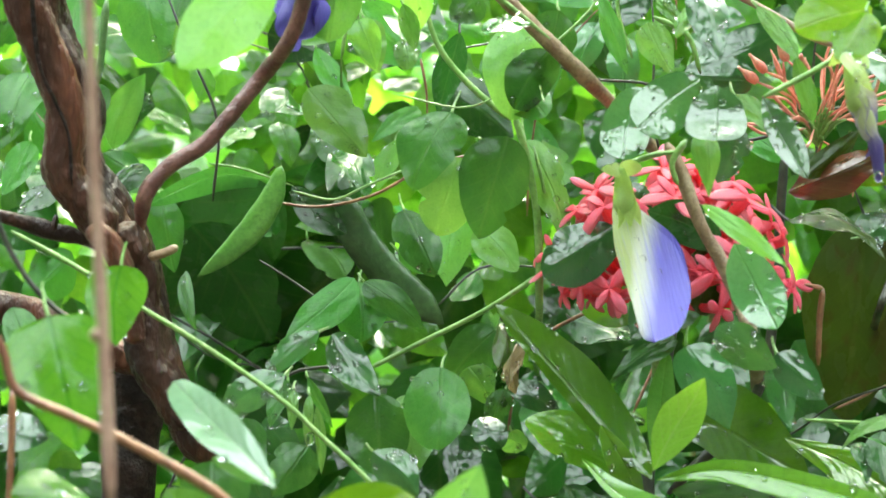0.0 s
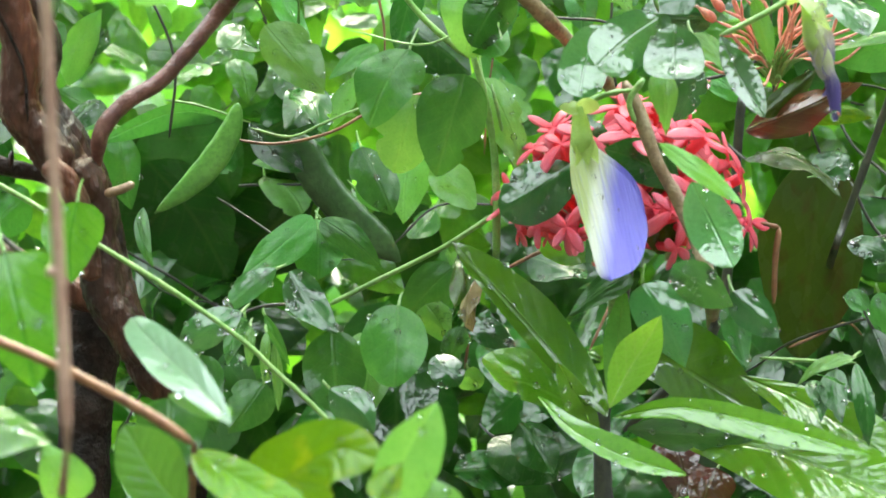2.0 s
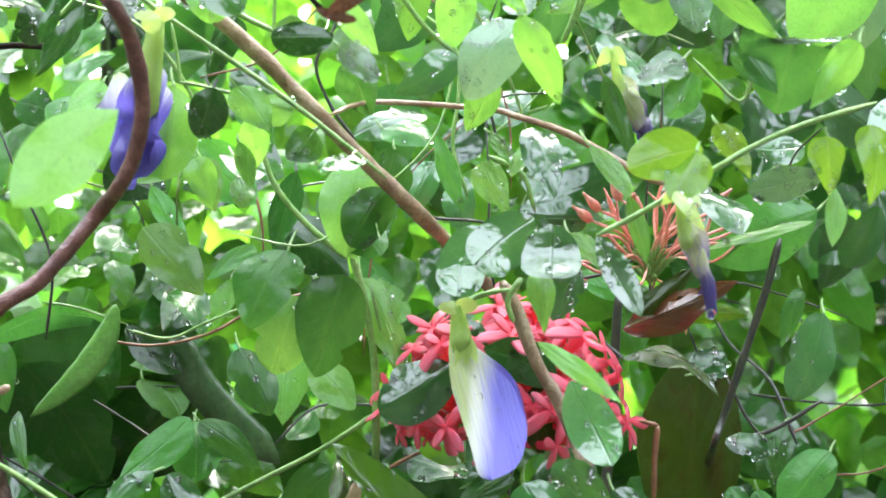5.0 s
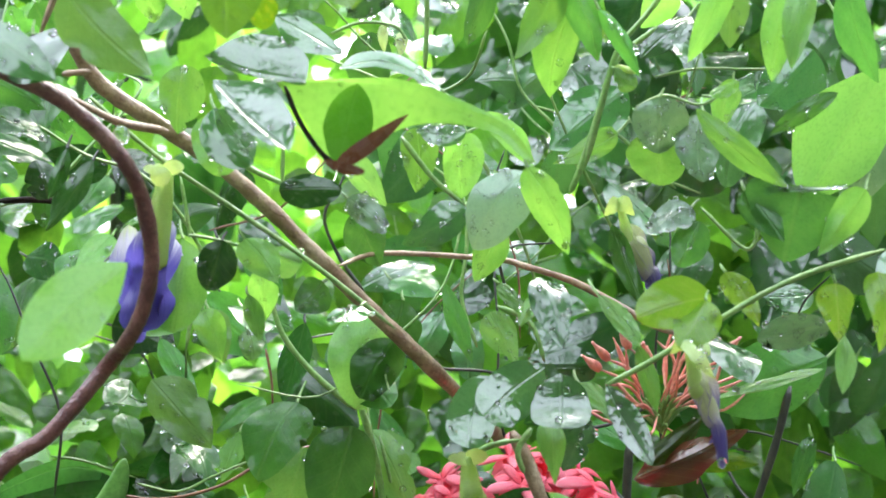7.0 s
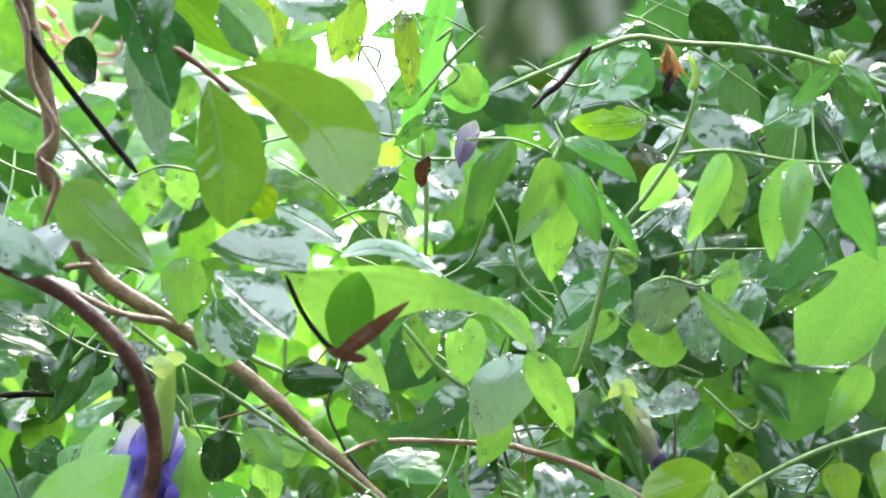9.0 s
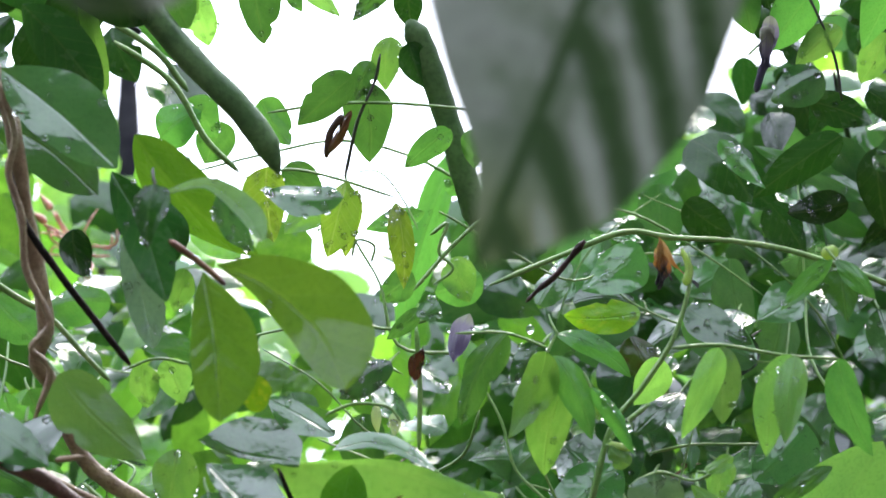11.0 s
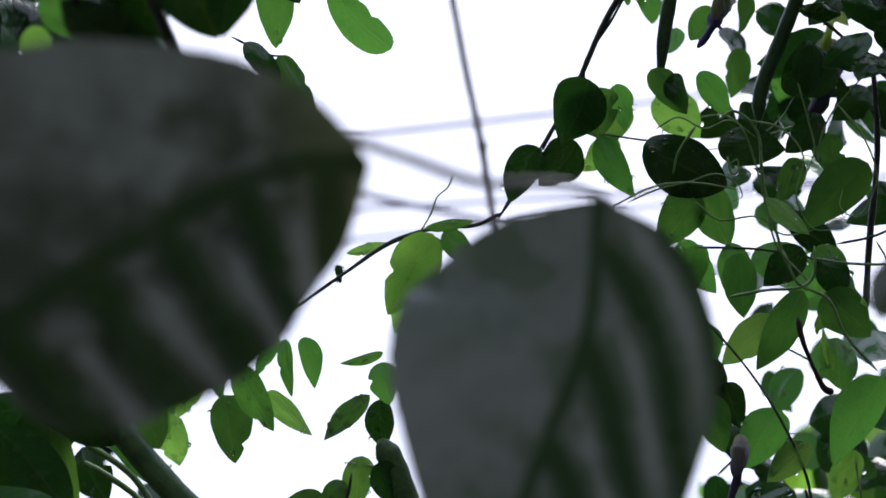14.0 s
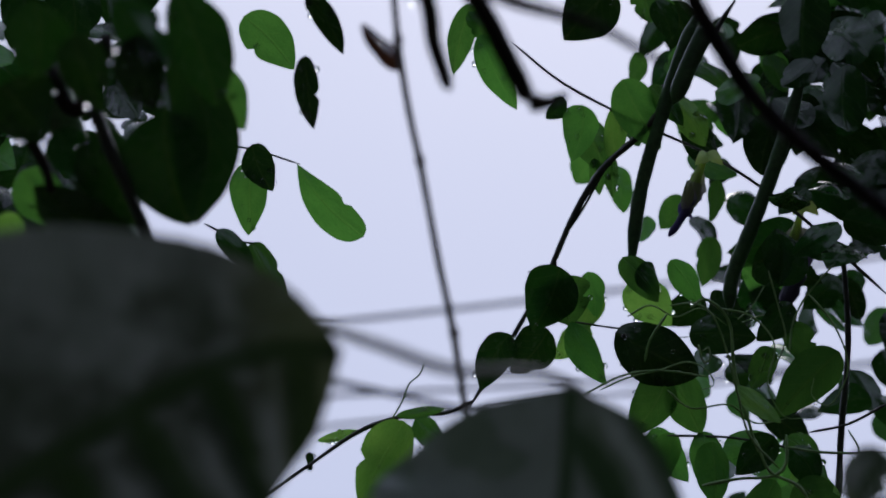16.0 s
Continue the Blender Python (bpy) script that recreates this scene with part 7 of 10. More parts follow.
sheet(woody, RUST, [(0.0360, 0.6672, 1.2776), (0.0262, 0.6654, 1.2704), (0.0135, 0.6619, 1.2608)], (0.0005, 0.0013, 0.0023, 0.0027, 0.0023, 0.0013), (0.0005, 0.0013, 0.0020, 0.0023, 0.0023, 0.0013), up=0.0, fold=8, ripple=0.08, seed=24, name="brown_patch")
sheet(woody, RUST, [(0.0109, 0.6649, 1.2637), (0.0165, 0.6627, 1.2612), (0.0227, 0.6603, 1.2599)], (0.0007, 0.0013, 0.0016, 0.0016, 0.0013, 0.0008), (0.0007, 0.0013, 0.0016, 0.0016, 0.0013, 0.0008), up=0.0, ripple=0.1, seed=25, name="brown_patch")
tube(woody, [(-0.0005, 0.6843, 1.2883), (0.0041, 0.6856, 1.2773), (0.0105, 0.6866, 1.2680), (0.0156, 0.6868, 1.2642)], 0.0007, 0.0009, BARK_BLACK, "dead_twig", knobs=0.12, steps=5, sides=8)
sheet(woody, SLICK, [(0.0160, 0.6949, 1.2949), (0.0270, 0.6989, 1.2978), (0.0370, 0.6935, 1.2946), (0.0471, 0.6834, 1.2864)], (0.0016, 0.0042, 0.0043, 0.0036, 0.0024, 0.0010), (0.0010, 0.0021, 0.0023, 0.0021, 0.0014, 0.0007), up=0.75, fold=-6, cup=-0.2, ripple=0.05, seed=26, drops=5)
sheet(woody, SLICK, [(0.0056, 0.6811, 1.2886), (-0.0009, 0.6863, 1.2910), (-0.0101, 0.6888, 1.2930), (-0.0247, 0.6874, 1.2975)], (0.0007, 0.0012, 0.0015, 0.0015, 0.0012, 0.0007), (0.0034, 0.0101, 0.0152, 0.0152, 0.0096, 0.0024), up=0.55, fold=-4, cup=-0.2, ripple=0.05, seed=27, drops=6)
sheet(woody, SLICK, [(-0.0037, 0.6948, 1.3112), (0.0063, 0.6946, 1.3057), (0.0169, 0.6895, 1.2983)], (0.0016, 0.0035, 0.0042, 0.0036, 0.0024, 0.0012), (0.0021, 0.0052, 0.0071, 0.0068, 0.0042, 0.0016), up=0.7, ripple=0.05, seed=28, drops=6)
sheet(woody, SLICK, [(-0.0222, 0.6878, 1.2906), (-0.0119, 0.6731, 1.2780), (0.0004, 0.6533, 1.2654)], (0.0030, 0.0088, 0.0114, 0.0104, 0.0078, 0.0033), (0.0013, 0.0030, 0.0038, 0.0035, 0.0025, 0.0012), up=0.5, fold=-8, ripple=0.05, seed=29, drops=6)
sheet(woody, SLICK, [(-0.0217, 0.6986, 1.2827), (-0.0164, 0.6968, 1.2761), (-0.0104, 0.6911, 1.2666)], (0.0019, 0.0036, 0.0045, 0.0045, 0.0035, 0.0019), (0.0014, 0.0031, 0.0040, 0.0040, 0.0031, 0.0016), up=0.4, fold=-6, ripple=0.04, seed=43, drops=14)
sheet(woody, SLICK, [(0.0400, 0.6947, 1.2787), (0.0450, 0.6927, 1.2743), (0.0543, 0.6860, 1.2746)], (0.0010, 0.0022, 0.0029, 0.0029, 0.0024, 0.0012), (0.0010, 0.0024, 0.0035, 0.0035, 0.0026, 0.0012), up=0.5, fold=-6, ripple=0.04, seed=44, drops=16)
leaf(woody, "oval", WET, (-0.0225, 0.7093, 1.2844), (-0.0115, 0.6959, 1.2655), 0.0131, -4, 18, -0.01, 0.01, 4, drops=6)
leaf(woody, "pea", LIME, (-0.0322, 0.7315, 1.3013), (-0.0341, 0.7245, 1.2787), 0.0151, -14, 19, 0.02, 0.02, 0, drops=12)
leaf(woody, "oval", LIME, (-0.0248, 0.7249, 1.2845), (-0.0211, 0.7184, 1.2640), 0.0167, 1, 18, 0.02, 0.02, 4, drops=7)
leaf(woody, "big", WET, (-0.0762, 0.6905, 1.3045), (-0.0697, 0.6771, 1.2907), 0.0224, 20, 9, 0.05, 0.03, 0, drops=8)
leaf(woody, "big", WET, (-0.0915, 0.6784, 1.3060), (-0.0682, 0.6619, 1.2903), 0.0156, 1, 9, 0.05, 0.01, 1, drops=14)
leaf(woody, "pea", PALE, (-0.0652, 0.6717, 1.3155), (-0.0394, 0.6749, 1.2899), 0.0227, -10, 12, 0.01, 0.03, 2, lift=0.2)
sheet(woody, OLIVE_WET, [(-0.0181, 0.6507, 1.3438), (-0.0038, 0.6438, 1.3360), (0.0105, 0.6349, 1.3209), (0.0181, 0.6221, 1.3014)], (0.0022, 0.0074, 0.0129, 0.0154, 0.0135, 0.0071), (0.0013, 0.0035, 0.0061, 0.0074, 0.0064, 0.0035), up=-0.05, fold=-3, quilt=0.008, seed=30, label="broad olive-green wet leaf", drops=2)
sheet(woody, OLIVE_WET, [(-0.0221, 0.6611, 1.3438), (-0.0185, 0.6559, 1.3227), (-0.0170, 0.6505, 1.2973)], (0.0020, 0.0066, 0.0112, 0.0125, 0.0102, 0.0046), (0.0016, 0.0046, 0.0069, 0.0076, 0.0069, 0.0036), up=0.1, fold=-14, quilt=0.02, seed=31)
sheet(woody, DARK, [(-0.0500, 0.6712, 1.3774), (-0.0398, 0.6683, 1.3579), (-0.0328, 0.6631, 1.3351)], (0.0020, 0.0051, 0.0067, 0.0071, 0.0051, 0.0020), (0.0020, 0.0051, 0.0067, 0.0071, 0.0051, 0.0020), up=0.4, fold=-10, seed=32, drops=6)
sheet(woody, SHEEN_TONE, [(-0.0467, 0.6786, 1.3604), (-0.0415, 0.6758, 1.3423), (-0.0374, 0.6714, 1.3228)], (0.0017, 0.0041, 0.0061, 0.0064, 0.0051, 0.0024), (0.0017, 0.0034, 0.0048, 0.0051, 0.0041, 0.0020), up=0.3, fold=-8, quilt=0.02, seed=33, drops=12)
sheet(woody, LIME, [(-0.0359, 0.6567, 1.3660), (-0.0210, 0.6474, 1.3669), (-0.0099, 0.6380, 1.3568), (-0.0044, 0.6273, 1.3447)], (0.0007, 0.0016, 0.0029, 0.0042, 0.0042, 0.0023), (0.0005, 0.0013, 0.0020, 0.0026, 0.0023, 0.0013), up=0.6, fold=-12, seed=34, drops=4)
leaf(woody, "ovate", DARK, (-0.0356, 0.6474, 1.3671), (-0.0381, 0.6462, 1.3476), 0.0125, 20, 13, 0.09, 0.02, 0, lift=0.2, drops=12)
leaf(woody, "oval", YELLOW, (-0.0097, 0.6619, 1.3128), (-0.0057, 0.6671, 1.3026), 0.0092, 3, 7, 0.04, 0.03, 2, lift=0.2)
leaf(woody, "shrub", WET, (-0.0182, 0.6648, 1.3680), (-0.0075, 0.6630, 1.3503), 0.0099, 30, 13, 0.05, 0.03, 1, lift=0.2, drops=22)
leaf(woody, "shrub", WET, (0.0203, 0.6886, 1.3728), (-0.0058, 0.6925, 1.3785), 0.0149, 13, 19, 0.01, 0.03, 0, lift=0.2, drops=22)
leaf(woody, "pea", LIME, (-0.0298, 0.7172, 1.3572), (-0.0338, 0.7231, 1.3438), 0.0089, -2, 15, 0.08, 0.01, 3, lift=0.2, drops=7)
tube(woody, [(-0.0326, 0.6665, 1.3548), (-0.0260, 0.6678, 1.3502), (-0.0208, 0.6689, 1.3462), (-0.0158, 0.6700, 1.3416)], 0.0010, 0.0008, STEM_RED, "red_shoot", knobs=0.2, steps=5, sides=8)
tube(woody, [(-0.0838, 0.6906, 1.3857), (-0.0792, 0.6954, 1.3690), (-0.0693, 0.6999, 1.3539), (-0.0575, 0.7042, 1.3385), (-0.0464, 0.7077, 1.3243)], 0.0012, 0.0011, BARK_BLACK, "black_shoot", knobs=0.12, steps=5, sides=8)
tube(woody, [(-0.0941, 0.7172, 1.3561), (-0.0837, 0.7199, 1.3492), (-0.0733, 0.7223, 1.3431), (-0.0629, 0.7255, 1.3317), (-0.0541, 0.7277, 1.3227)], 0.0011, 0.0008, STEM, "green_shoot", knobs=0.12, steps=5, sides=8)
tube(woody, [(-0.0489, 0.7176, 1.3246), (-0.0390, 0.7176, 1.3281), (-0.0284, 0.7184, 1.3263)], 0.0005, 0.0005, STEM, "green_shoot", knobs=0.12, steps=5, sides=8)
tube(woody, [(-0.1047, 0.8309, 1.2652), (-0.0907, 0.8325, 1.2657), (-0.0766, 0.8340, 1.2645)], 0.0012, 0.0012, BARK_BLACK, "dark_shoot", knobs=0.12, steps=5, sides=8)
leaf(woody, "lance", DARK, (-0.0710, 0.7434, 1.2754), (-0.0769, 0.7394, 1.2586), 0.0058, 4, 24, 0.02, 0.03, 1, lift=0.2, drops=2)
leaf(woody, "lance", DARK, (-0.0620, 0.7340, 1.2706), (-0.0780, 0.7325, 1.2491), 0.0085, 9, 16, 0.07, 0.03, 0, lift=0.2, drops=2)
leaf(woody, "oval", DARK, (-0.0804, 0.7731, 1.2613), (-0.0842, 0.7728, 1.2747), 0.0143, 9, 23, 0.08, 0.01, 3, lift=0.2, drops=7)
leaf(woody, "pea", LIME, (-0.0447, 0.7372, 1.3298), (-0.0433, 0.7424, 1.3157), 0.0115, 10, 12, 0.07, 0.03, 2, lift=0.2, drops=12)
leaf(woody, "pea", LIME, (-0.0367, 0.7425, 1.3325), (-0.0315, 0.7481, 1.3183), 0.0114, -2, 15, 0.06, 0.03, 0, lift=0.2, drops=4)
leaf(woody, "pea", GREEN, (-0.0862, 0.7738, 1.3114), (-0.0935, 0.7717, 1.3268), 0.0128, -17, 24, 0.0, 0.03, 2, lift=0.2, drops=4)
leaf(woody, "ovate", GREEN, (-0.0946, 0.7496, 1.3554), (-0.0794, 0.7459, 1.3393), 0.0175, 3, 14, -0.01, 0.02, 1, lift=0.2, drops=7)
leaf(woody, "oval", DARK, (-0.0661, 0.7228, 1.3718), (-0.0623, 0.7196, 1.3563), 0.0112, -7, 6, -0.01, 0.01, 2, lift=0.2, drops=2)

vine_left = plant("butterfly_pea_vine", "butterfly pea vine with violet flower and broad leaves", "vine", (-0.1039, 0.8264, 0.0000), "butterfly pea vines")
tube(vine_left, [(-0.0361, 0.7761, 1.2692), (-0.0334, 0.7776, 1.2520), (-0.0316, 0.7787, 1.2328), (-0.0345, 0.7792, 1.2098)], 0.0006, 0.0007, STEM, "stem", knobs=0.12, steps=5, sides=8)
tube(vine_left, [(-0.0345, 0.7792, 1.2098), (-0.0553, 1.2500, 1.1157), (-0.0623, 1.4100, 0.6654), (-0.1039, 1.4400, 0.0000)], 0.0007, 0.0008, STEM, "root_stem", knobs=0.1)
pea_flower(vine_left, (-0.0385, 0.7209, 1.2664), (-0.0415, 0.7226, 1.2412), (-0.0462, 0.7334, 1.2160), 0.0168, 6, 3, "violet-blue butterfly pea flower seen from behind", 0.17, INNER_PETAL, 1.7)
tube(vine_left, [(-0.0377, 0.7180, 1.2658), (-0.0384, 0.7187, 1.2570), (-0.0399, 0.7194, 1.2463), (-0.0417, 0.7200, 1.2343)], 0.0021, 0.0039, CALYX, "calyx_tube", knobs=0.06, steps=5, sides=12)
leaf(vine_left, "oval", CALYX, (-0.0366, 0.7110, 1.2652), (-0.0422, 0.7109, 1.2624), 0.0074, 5, 22, 0.07, 0.02, 0, name="bract")
leaf(vine_left, "oval", INNER_PETAL, (-0.0510, 0.7378, 1.2500), (-0.0490, 0.7389, 1.2120), 0.0105, 20, 15, -0.01, 0.1, 4, name="petal")
leaf(vine_left, "oval", INNER_PETAL, (-0.0390, 0.7428, 1.2450), (-0.0415, 0.7439, 1.2215), 0.0150, -20, 7, 0.06, 0.1, 0, name="petal")
leaf(vine_left, "oval", LIME, (-0.0340, 0.7482, 1.2463), (-0.0360, 0.7330, 1.2164), 0.0189, -13, 23, 0.01, 0.02, 0, drops=2)
leaf(vine_left, "oval", DARK, (-0.0218, 0.7417, 1.2449), (-0.0262, 0.7366, 1.2292), 0.0130, 0, 8, 0.08, 0.03, 0, drops=7)
leaf(vine_left, "ovate", GREEN, (-0.0109, 0.7461, 1.2442), (-0.0017, 0.7322, 1.2307), 0.0109, -18, 14, 0.09, 0.03, 2, drops=2)
leaf(vine_left, "ovate", PALE, (-0.0262, 0.7609, 1.2235), (-0.0204, 0.7533, 1.2056), 0.0126, -13, 7, 0.03, 0.03, 3)
leaf(vine_left, "lance", PALE, (-0.0129, 0.7489, 1.2277), (-0.0092, 0.7453, 1.2128), 0.0070, 15, 8, 0.04, 0.01, 3, drops=2)
leaf(vine_left, "pea", LIME, (-0.0598, 0.7868, 1.2498), (-0.0725, 0.7787, 1.2368), 0.0148, 19, 15, 0.03, 0.01, 4, drops=7)
leaf(vine_left, "lance", DARK, (-0.0817, 0.7943, 1.2572), (-0.0737, 0.7907, 1.2647), 0.0080, -4, 6, 0.05, 0.02, 3)
leaf(vine_left, "oval", GREEN, (-0.0699, 0.7917, 1.2452), (-0.0766, 0.7815, 1.2351), 0.0121, 4, 15, 0.01, 0.02, 2, drops=7)
leaf(vine_left, "lance", WET, (0.0233, 0.7239, 1.2230), (0.0140, 0.7083, 1.2190), 0.0151, 32, 16, 0.01, 0.03, 0, drops=14)
leaf(vine_left, "oval", GREEN, (0.0359, 0.7632, 1.2128), (0.0241, 0.7530, 1.1941), 0.0193, -9, 9, 0.01, 0.03, 1, drops=12)
leaf(vine_left, "oval", GREEN, (0.0172, 0.7728, 1.2093), (0.0355, 0.7571, 1.1940), 0.0207, -32, 15, 0.0, 0.02, 4, drops=7)

# ---- the vines against the sky ----

vine_high = plant("butterfly_pea_vine", "butterfly pea vine with long hanging pods against the sky", "vine", (-0.0651, 0.9974, 0.0000), "butterfly pea vines")
tube(vine_high, [(-0.0561, 0.7588, 1.4470), (-0.0367, 0.7641, 1.4341), (-0.0251, 0.7701, 1.4153), (-0.0134, 0.7735, 1.4038)], 0.0012, 0.0010, STEM, "stem", knobs=0.12, steps=5, sides=8)
tube(vine_high, [(-0.1133, 1.3077, 1.6259), (-0.1104, 1.3255, 1.5677), (-0.1038, 1.3494, 1.4698)], 0.0024, 0.0027, STEM_DARK, "stem", knobs=0.12, steps=5, sides=8)
tube(vine_high, [(-0.1038, 1.3494, 1.4698), (-0.0962, 1.2500, 1.3499), (-0.0883, 1.4100, 0.8084), (-0.0651, 1.4400, 0.0000)], 0.0027, 0.0033, STEM_DARK, "root_stem", knobs=0.1)
pod(vine_high, [(-0.0497, 0.6938, 1.4545), (-0.0408, 0.6975, 1.4385), (-0.0273, 0.7009, 1.4221), (-0.0130, 0.7036, 1.4078), (-0.0049, 0.7058, 1.3975), (-0.0015, 0.7073, 1.3908), (0.0005, 0.7085, 1.3858)], 0.0044, POD_DARK, "pod", "long dark green bean pod", flat=0.6, sharp=True)
pod(vine_high, [(0.0484, 0.7950, 1.4668), (0.0546, 0.7986, 1.4548), (0.0627, 0.8053, 1.4307), (0.0707, 0.8117, 1.4043), (0.0736, 0.8149, 1.3901)], 0.0048, POD_DARK, "pod", "long dark green bean pod", flat=0.6)
tube(vine_high, [(-0.0036, 0.7873, 1.4293), (0.0207, 0.7861, 1.4323), (0.0450, 0.7852, 1.4319), (0.0734, 0.7840, 1.4287)], 0.0006, 0.0006, STEM, "stem", knobs=0.12, steps=5, sides=8)
tube(vine_high, [(-0.0115, 0.7740, 1.4019), (0.0043, 0.7734, 1.4046), (0.0200, 0.7739, 1.4015), (0.0417, 0.7749, 1.3944)], 0.0006, 0.0005, STEM, "stem", knobs=0.12, steps=5, sides=8)
tube(vine_high, [(0.0371, 0.7804, 1.4491), (0.0350, 0.7835, 1.4395), (0.0288, 0.7877, 1.4260), (0.0241, 0.7932, 1.4065)], 0.0005, 0.0007, STEM_DARK, "stem", knobs=0.12, steps=5, sides=8)
leaf(vine_high, "leaflet", GREEN, (-0.0084, 0.7880, 1.4816), (-0.0045, 0.7897, 1.4559), 0.0167, 17, 22, 0.04, 0.02, 3, lift=-0.25, drops=4)
leaf(vine_high, "leaflet", GREEN, (-0.0041, 0.7645, 1.4845), (0.0092, 0.7768, 1.4627), 0.0112, 11, 23, 0.07, 0.01, 2, lift=-0.25, drops=12)
leaf(vine_high, "leaflet", LIME, (0.0070, 0.7810, 1.4803), (0.0233, 0.7870, 1.4654), 0.0090, -22, 12, 0.02, 0.01, 3, lift=-0.25, drops=2)
leaf(vine_high, "leaflet", GREEN, (0.0132, 0.7716, 1.4971), (0.0160, 0.7744, 1.4758), 0.0064, -4, 23, 0.05, 0.03, 0, lift=-0.25)
leaf(vine_high, "leaflet", GREEN, (0.0201, 0.7650, 1.4954), (0.0233, 0.7659, 1.4766), 0.0085, 9, 20, 0.05, 0.02, 1, lift=-0.25)
leaf(vine_high, "leaflet", GREEN, (0.0107, 0.7713, 1.4979), (0.0029, 0.7739, 1.4832), 0.0058, 5, 13, 0.02, 0.01, 2, lift=-0.25, drops=4)
leaf(vine_high, "leaflet", LIME, (-0.0174, 0.7731, 1.4867), (-0.0256, 0.7814, 1.4702), 0.0082, 2, 9, 0.09, 0.01, 0, lift=-0.25, drops=7)
leaf(vine_high, "leaflet", GREEN, (-0.0123, 0.7762, 1.4889), (-0.0093, 0.7775, 1.4759), 0.0071, -9, 11, 0.05, 0.03, 1, lift=-0.25, drops=7)
leaf(vine_high, "leaflet", LIME, (-0.0301, 0.7923, 1.4755), (-0.0242, 0.8032, 1.4586), 0.0133, -4, 20, 0.09, 0.03, 4, lift=-0.25, drops=12)
leaf(vine_high, "leaflet", GREEN, (-0.0254, 0.7713, 1.4849), (-0.0224, 0.7732, 1.4727), 0.0085, -15, 6, 0.06, 0.02, 0, lift=-0.25, drops=4)
leaf(vine_high, "leaflet", GREEN, (-0.0459, 0.8174, 1.4907), (-0.0312, 0.8230, 1.4745), 0.0182, 14, 18, 0.09, 0.01, 1, lift=-0.25, drops=12)
leaf(vine_high, "shrub", DARK, (-0.0775, 0.7748, 1.4714), (-0.0663, 0.7933, 1.4327), 0.0191, -9, 19, 0.0, 0.02, 1, lift=-0.25, drops=2)
leaf(vine_high, "lance", LIME, (-0.0702, 0.7816, 1.4781), (-0.0623, 0.7939, 1.4350), 0.0088, 19, 13, 0.03, 0.03, 2, lift=-0.25, drops=4)
leaf(vine_high, "shrub", DARK, (-0.0897, 0.7972, 1.4684), (-0.0782, 0.8119, 1.4426), 0.0213, 4, 14, 0.05, 0.03, 2, lift=-0.25, drops=2)
tube(vine_high, [(-0.0320, 0.7875, 1.4757), (-0.0155, 0.7828, 1.4902), (0.0051, 0.7800, 1.4979)], 0.0007, 0.0005, STEM, "stem", knobs=0.12, steps=5, sides=8)
leaf(vine_high, "leaflet", LIME, (0.0644, 0.7826, 1.5428), (0.0561, 0.7996, 1.5094), 0.0169, -16, 8, 0.03, 0.03, 2, lift=-0.25, drops=12)
leaf(vine_high, "leaflet", GREEN, (0.0709, 0.7958, 1.5486), (0.0676, 0.8014, 1.5324), 0.0110, -2, 14, 0.02, 0.03, 4, lift=-0.25, drops=12)
leaf(vine_high, "leaflet", GREEN, (0.0500, 0.7908, 1.4990), (0.0339, 0.7934, 1.4956), 0.0040, -7, 23, 0.07, 0.02, 0, lift=-0.25, drops=2)
leaf(vine_high, "leaflet", GREEN, (0.0484, 0.7823, 1.4920), (0.0510, 0.7811, 1.4756), 0.0131, 12, 19, 0.07, 0.02, 0, lift=-0.25)
leaf(vine_high, "lance", GREEN, (0.0444, 0.7835, 1.4798), (0.0275, 0.7905, 1.4646), 0.0076, 11, 11, -0.02, 0.03, 1, lift=-0.25, drops=12)
leaf(vine_high, "leaflet", DARK, (0.0486, 0.7923, 1.4813), (0.0509, 0.8033, 1.4652), 0.0122, -11, 19, 0.03, 0.03, 1, lift=-0.25, drops=7)
leaf(vine_high, "leaflet", GREEN, (0.0270, 0.7748, 1.4394), (0.0074, 0.7785, 1.4221), 0.0136, -2, 18, 0.08, 0.01, 3, lift=-0.25, drops=2)
leaf(vine_high, "leaflet", GREEN, (0.0343, 0.7890, 1.4491), (0.0289, 0.7871, 1.4342), 0.0097, -17, 20, 0.03, 0.02, 3, lift=-0.25, drops=12)
leaf(vine_high, "leaflet", GREEN, (0.0317, 0.7929, 1.4424), (0.0342, 0.8037, 1.4146), 0.0172, -7, 12, 0.07, 0.03, 0, lift=-0.25, drops=7)
leaf(vine_high, "leaflet", LIME, (0.0424, 0.8014, 1.4624), (0.0398, 0.7998, 1.4412), 0.0130, 2, 21, 0.09, 0.01, 1, lift=-0.25, drops=12)
leaf(vine_high, "leaflet", DARK, (0.0482, 0.7937, 1.4577), (0.0543, 0.7992, 1.4420), 0.0109, 4, 24, 0.02, 0.02, 0, lift=-0.25)
leaf(vine_high, "leaflet", GREEN, (0.0614, 0.7769, 1.4198), (0.0451, 0.7848, 1.4078), 0.0107, -10, 9, 0.09, 0.02, 2, lift=-0.25, drops=7)
leaf(vine_high, "leaflet", GREEN, (0.0699, 0.7931, 1.4243), (0.0722, 0.7967, 1.4107), 0.0097, -13, 24, -0.01, 0.03, 3, lift=-0.25, drops=4)
leaf(vine_high, "leaflet", GREEN, (0.0625, 0.8105, 1.4106), (0.0686, 0.8117, 1.4044), 0.0079, -15, 17, 0.09, 0.03, 1, lift=-0.25, drops=12)
leaf(vine_high, "lance", GLOW, (0.0239, 0.7728, 1.4000), (0.0167, 0.7734, 1.3732), 0.0134, 15, 18, 0.07, 0.02, 3, lift=-0.25, drops=26)
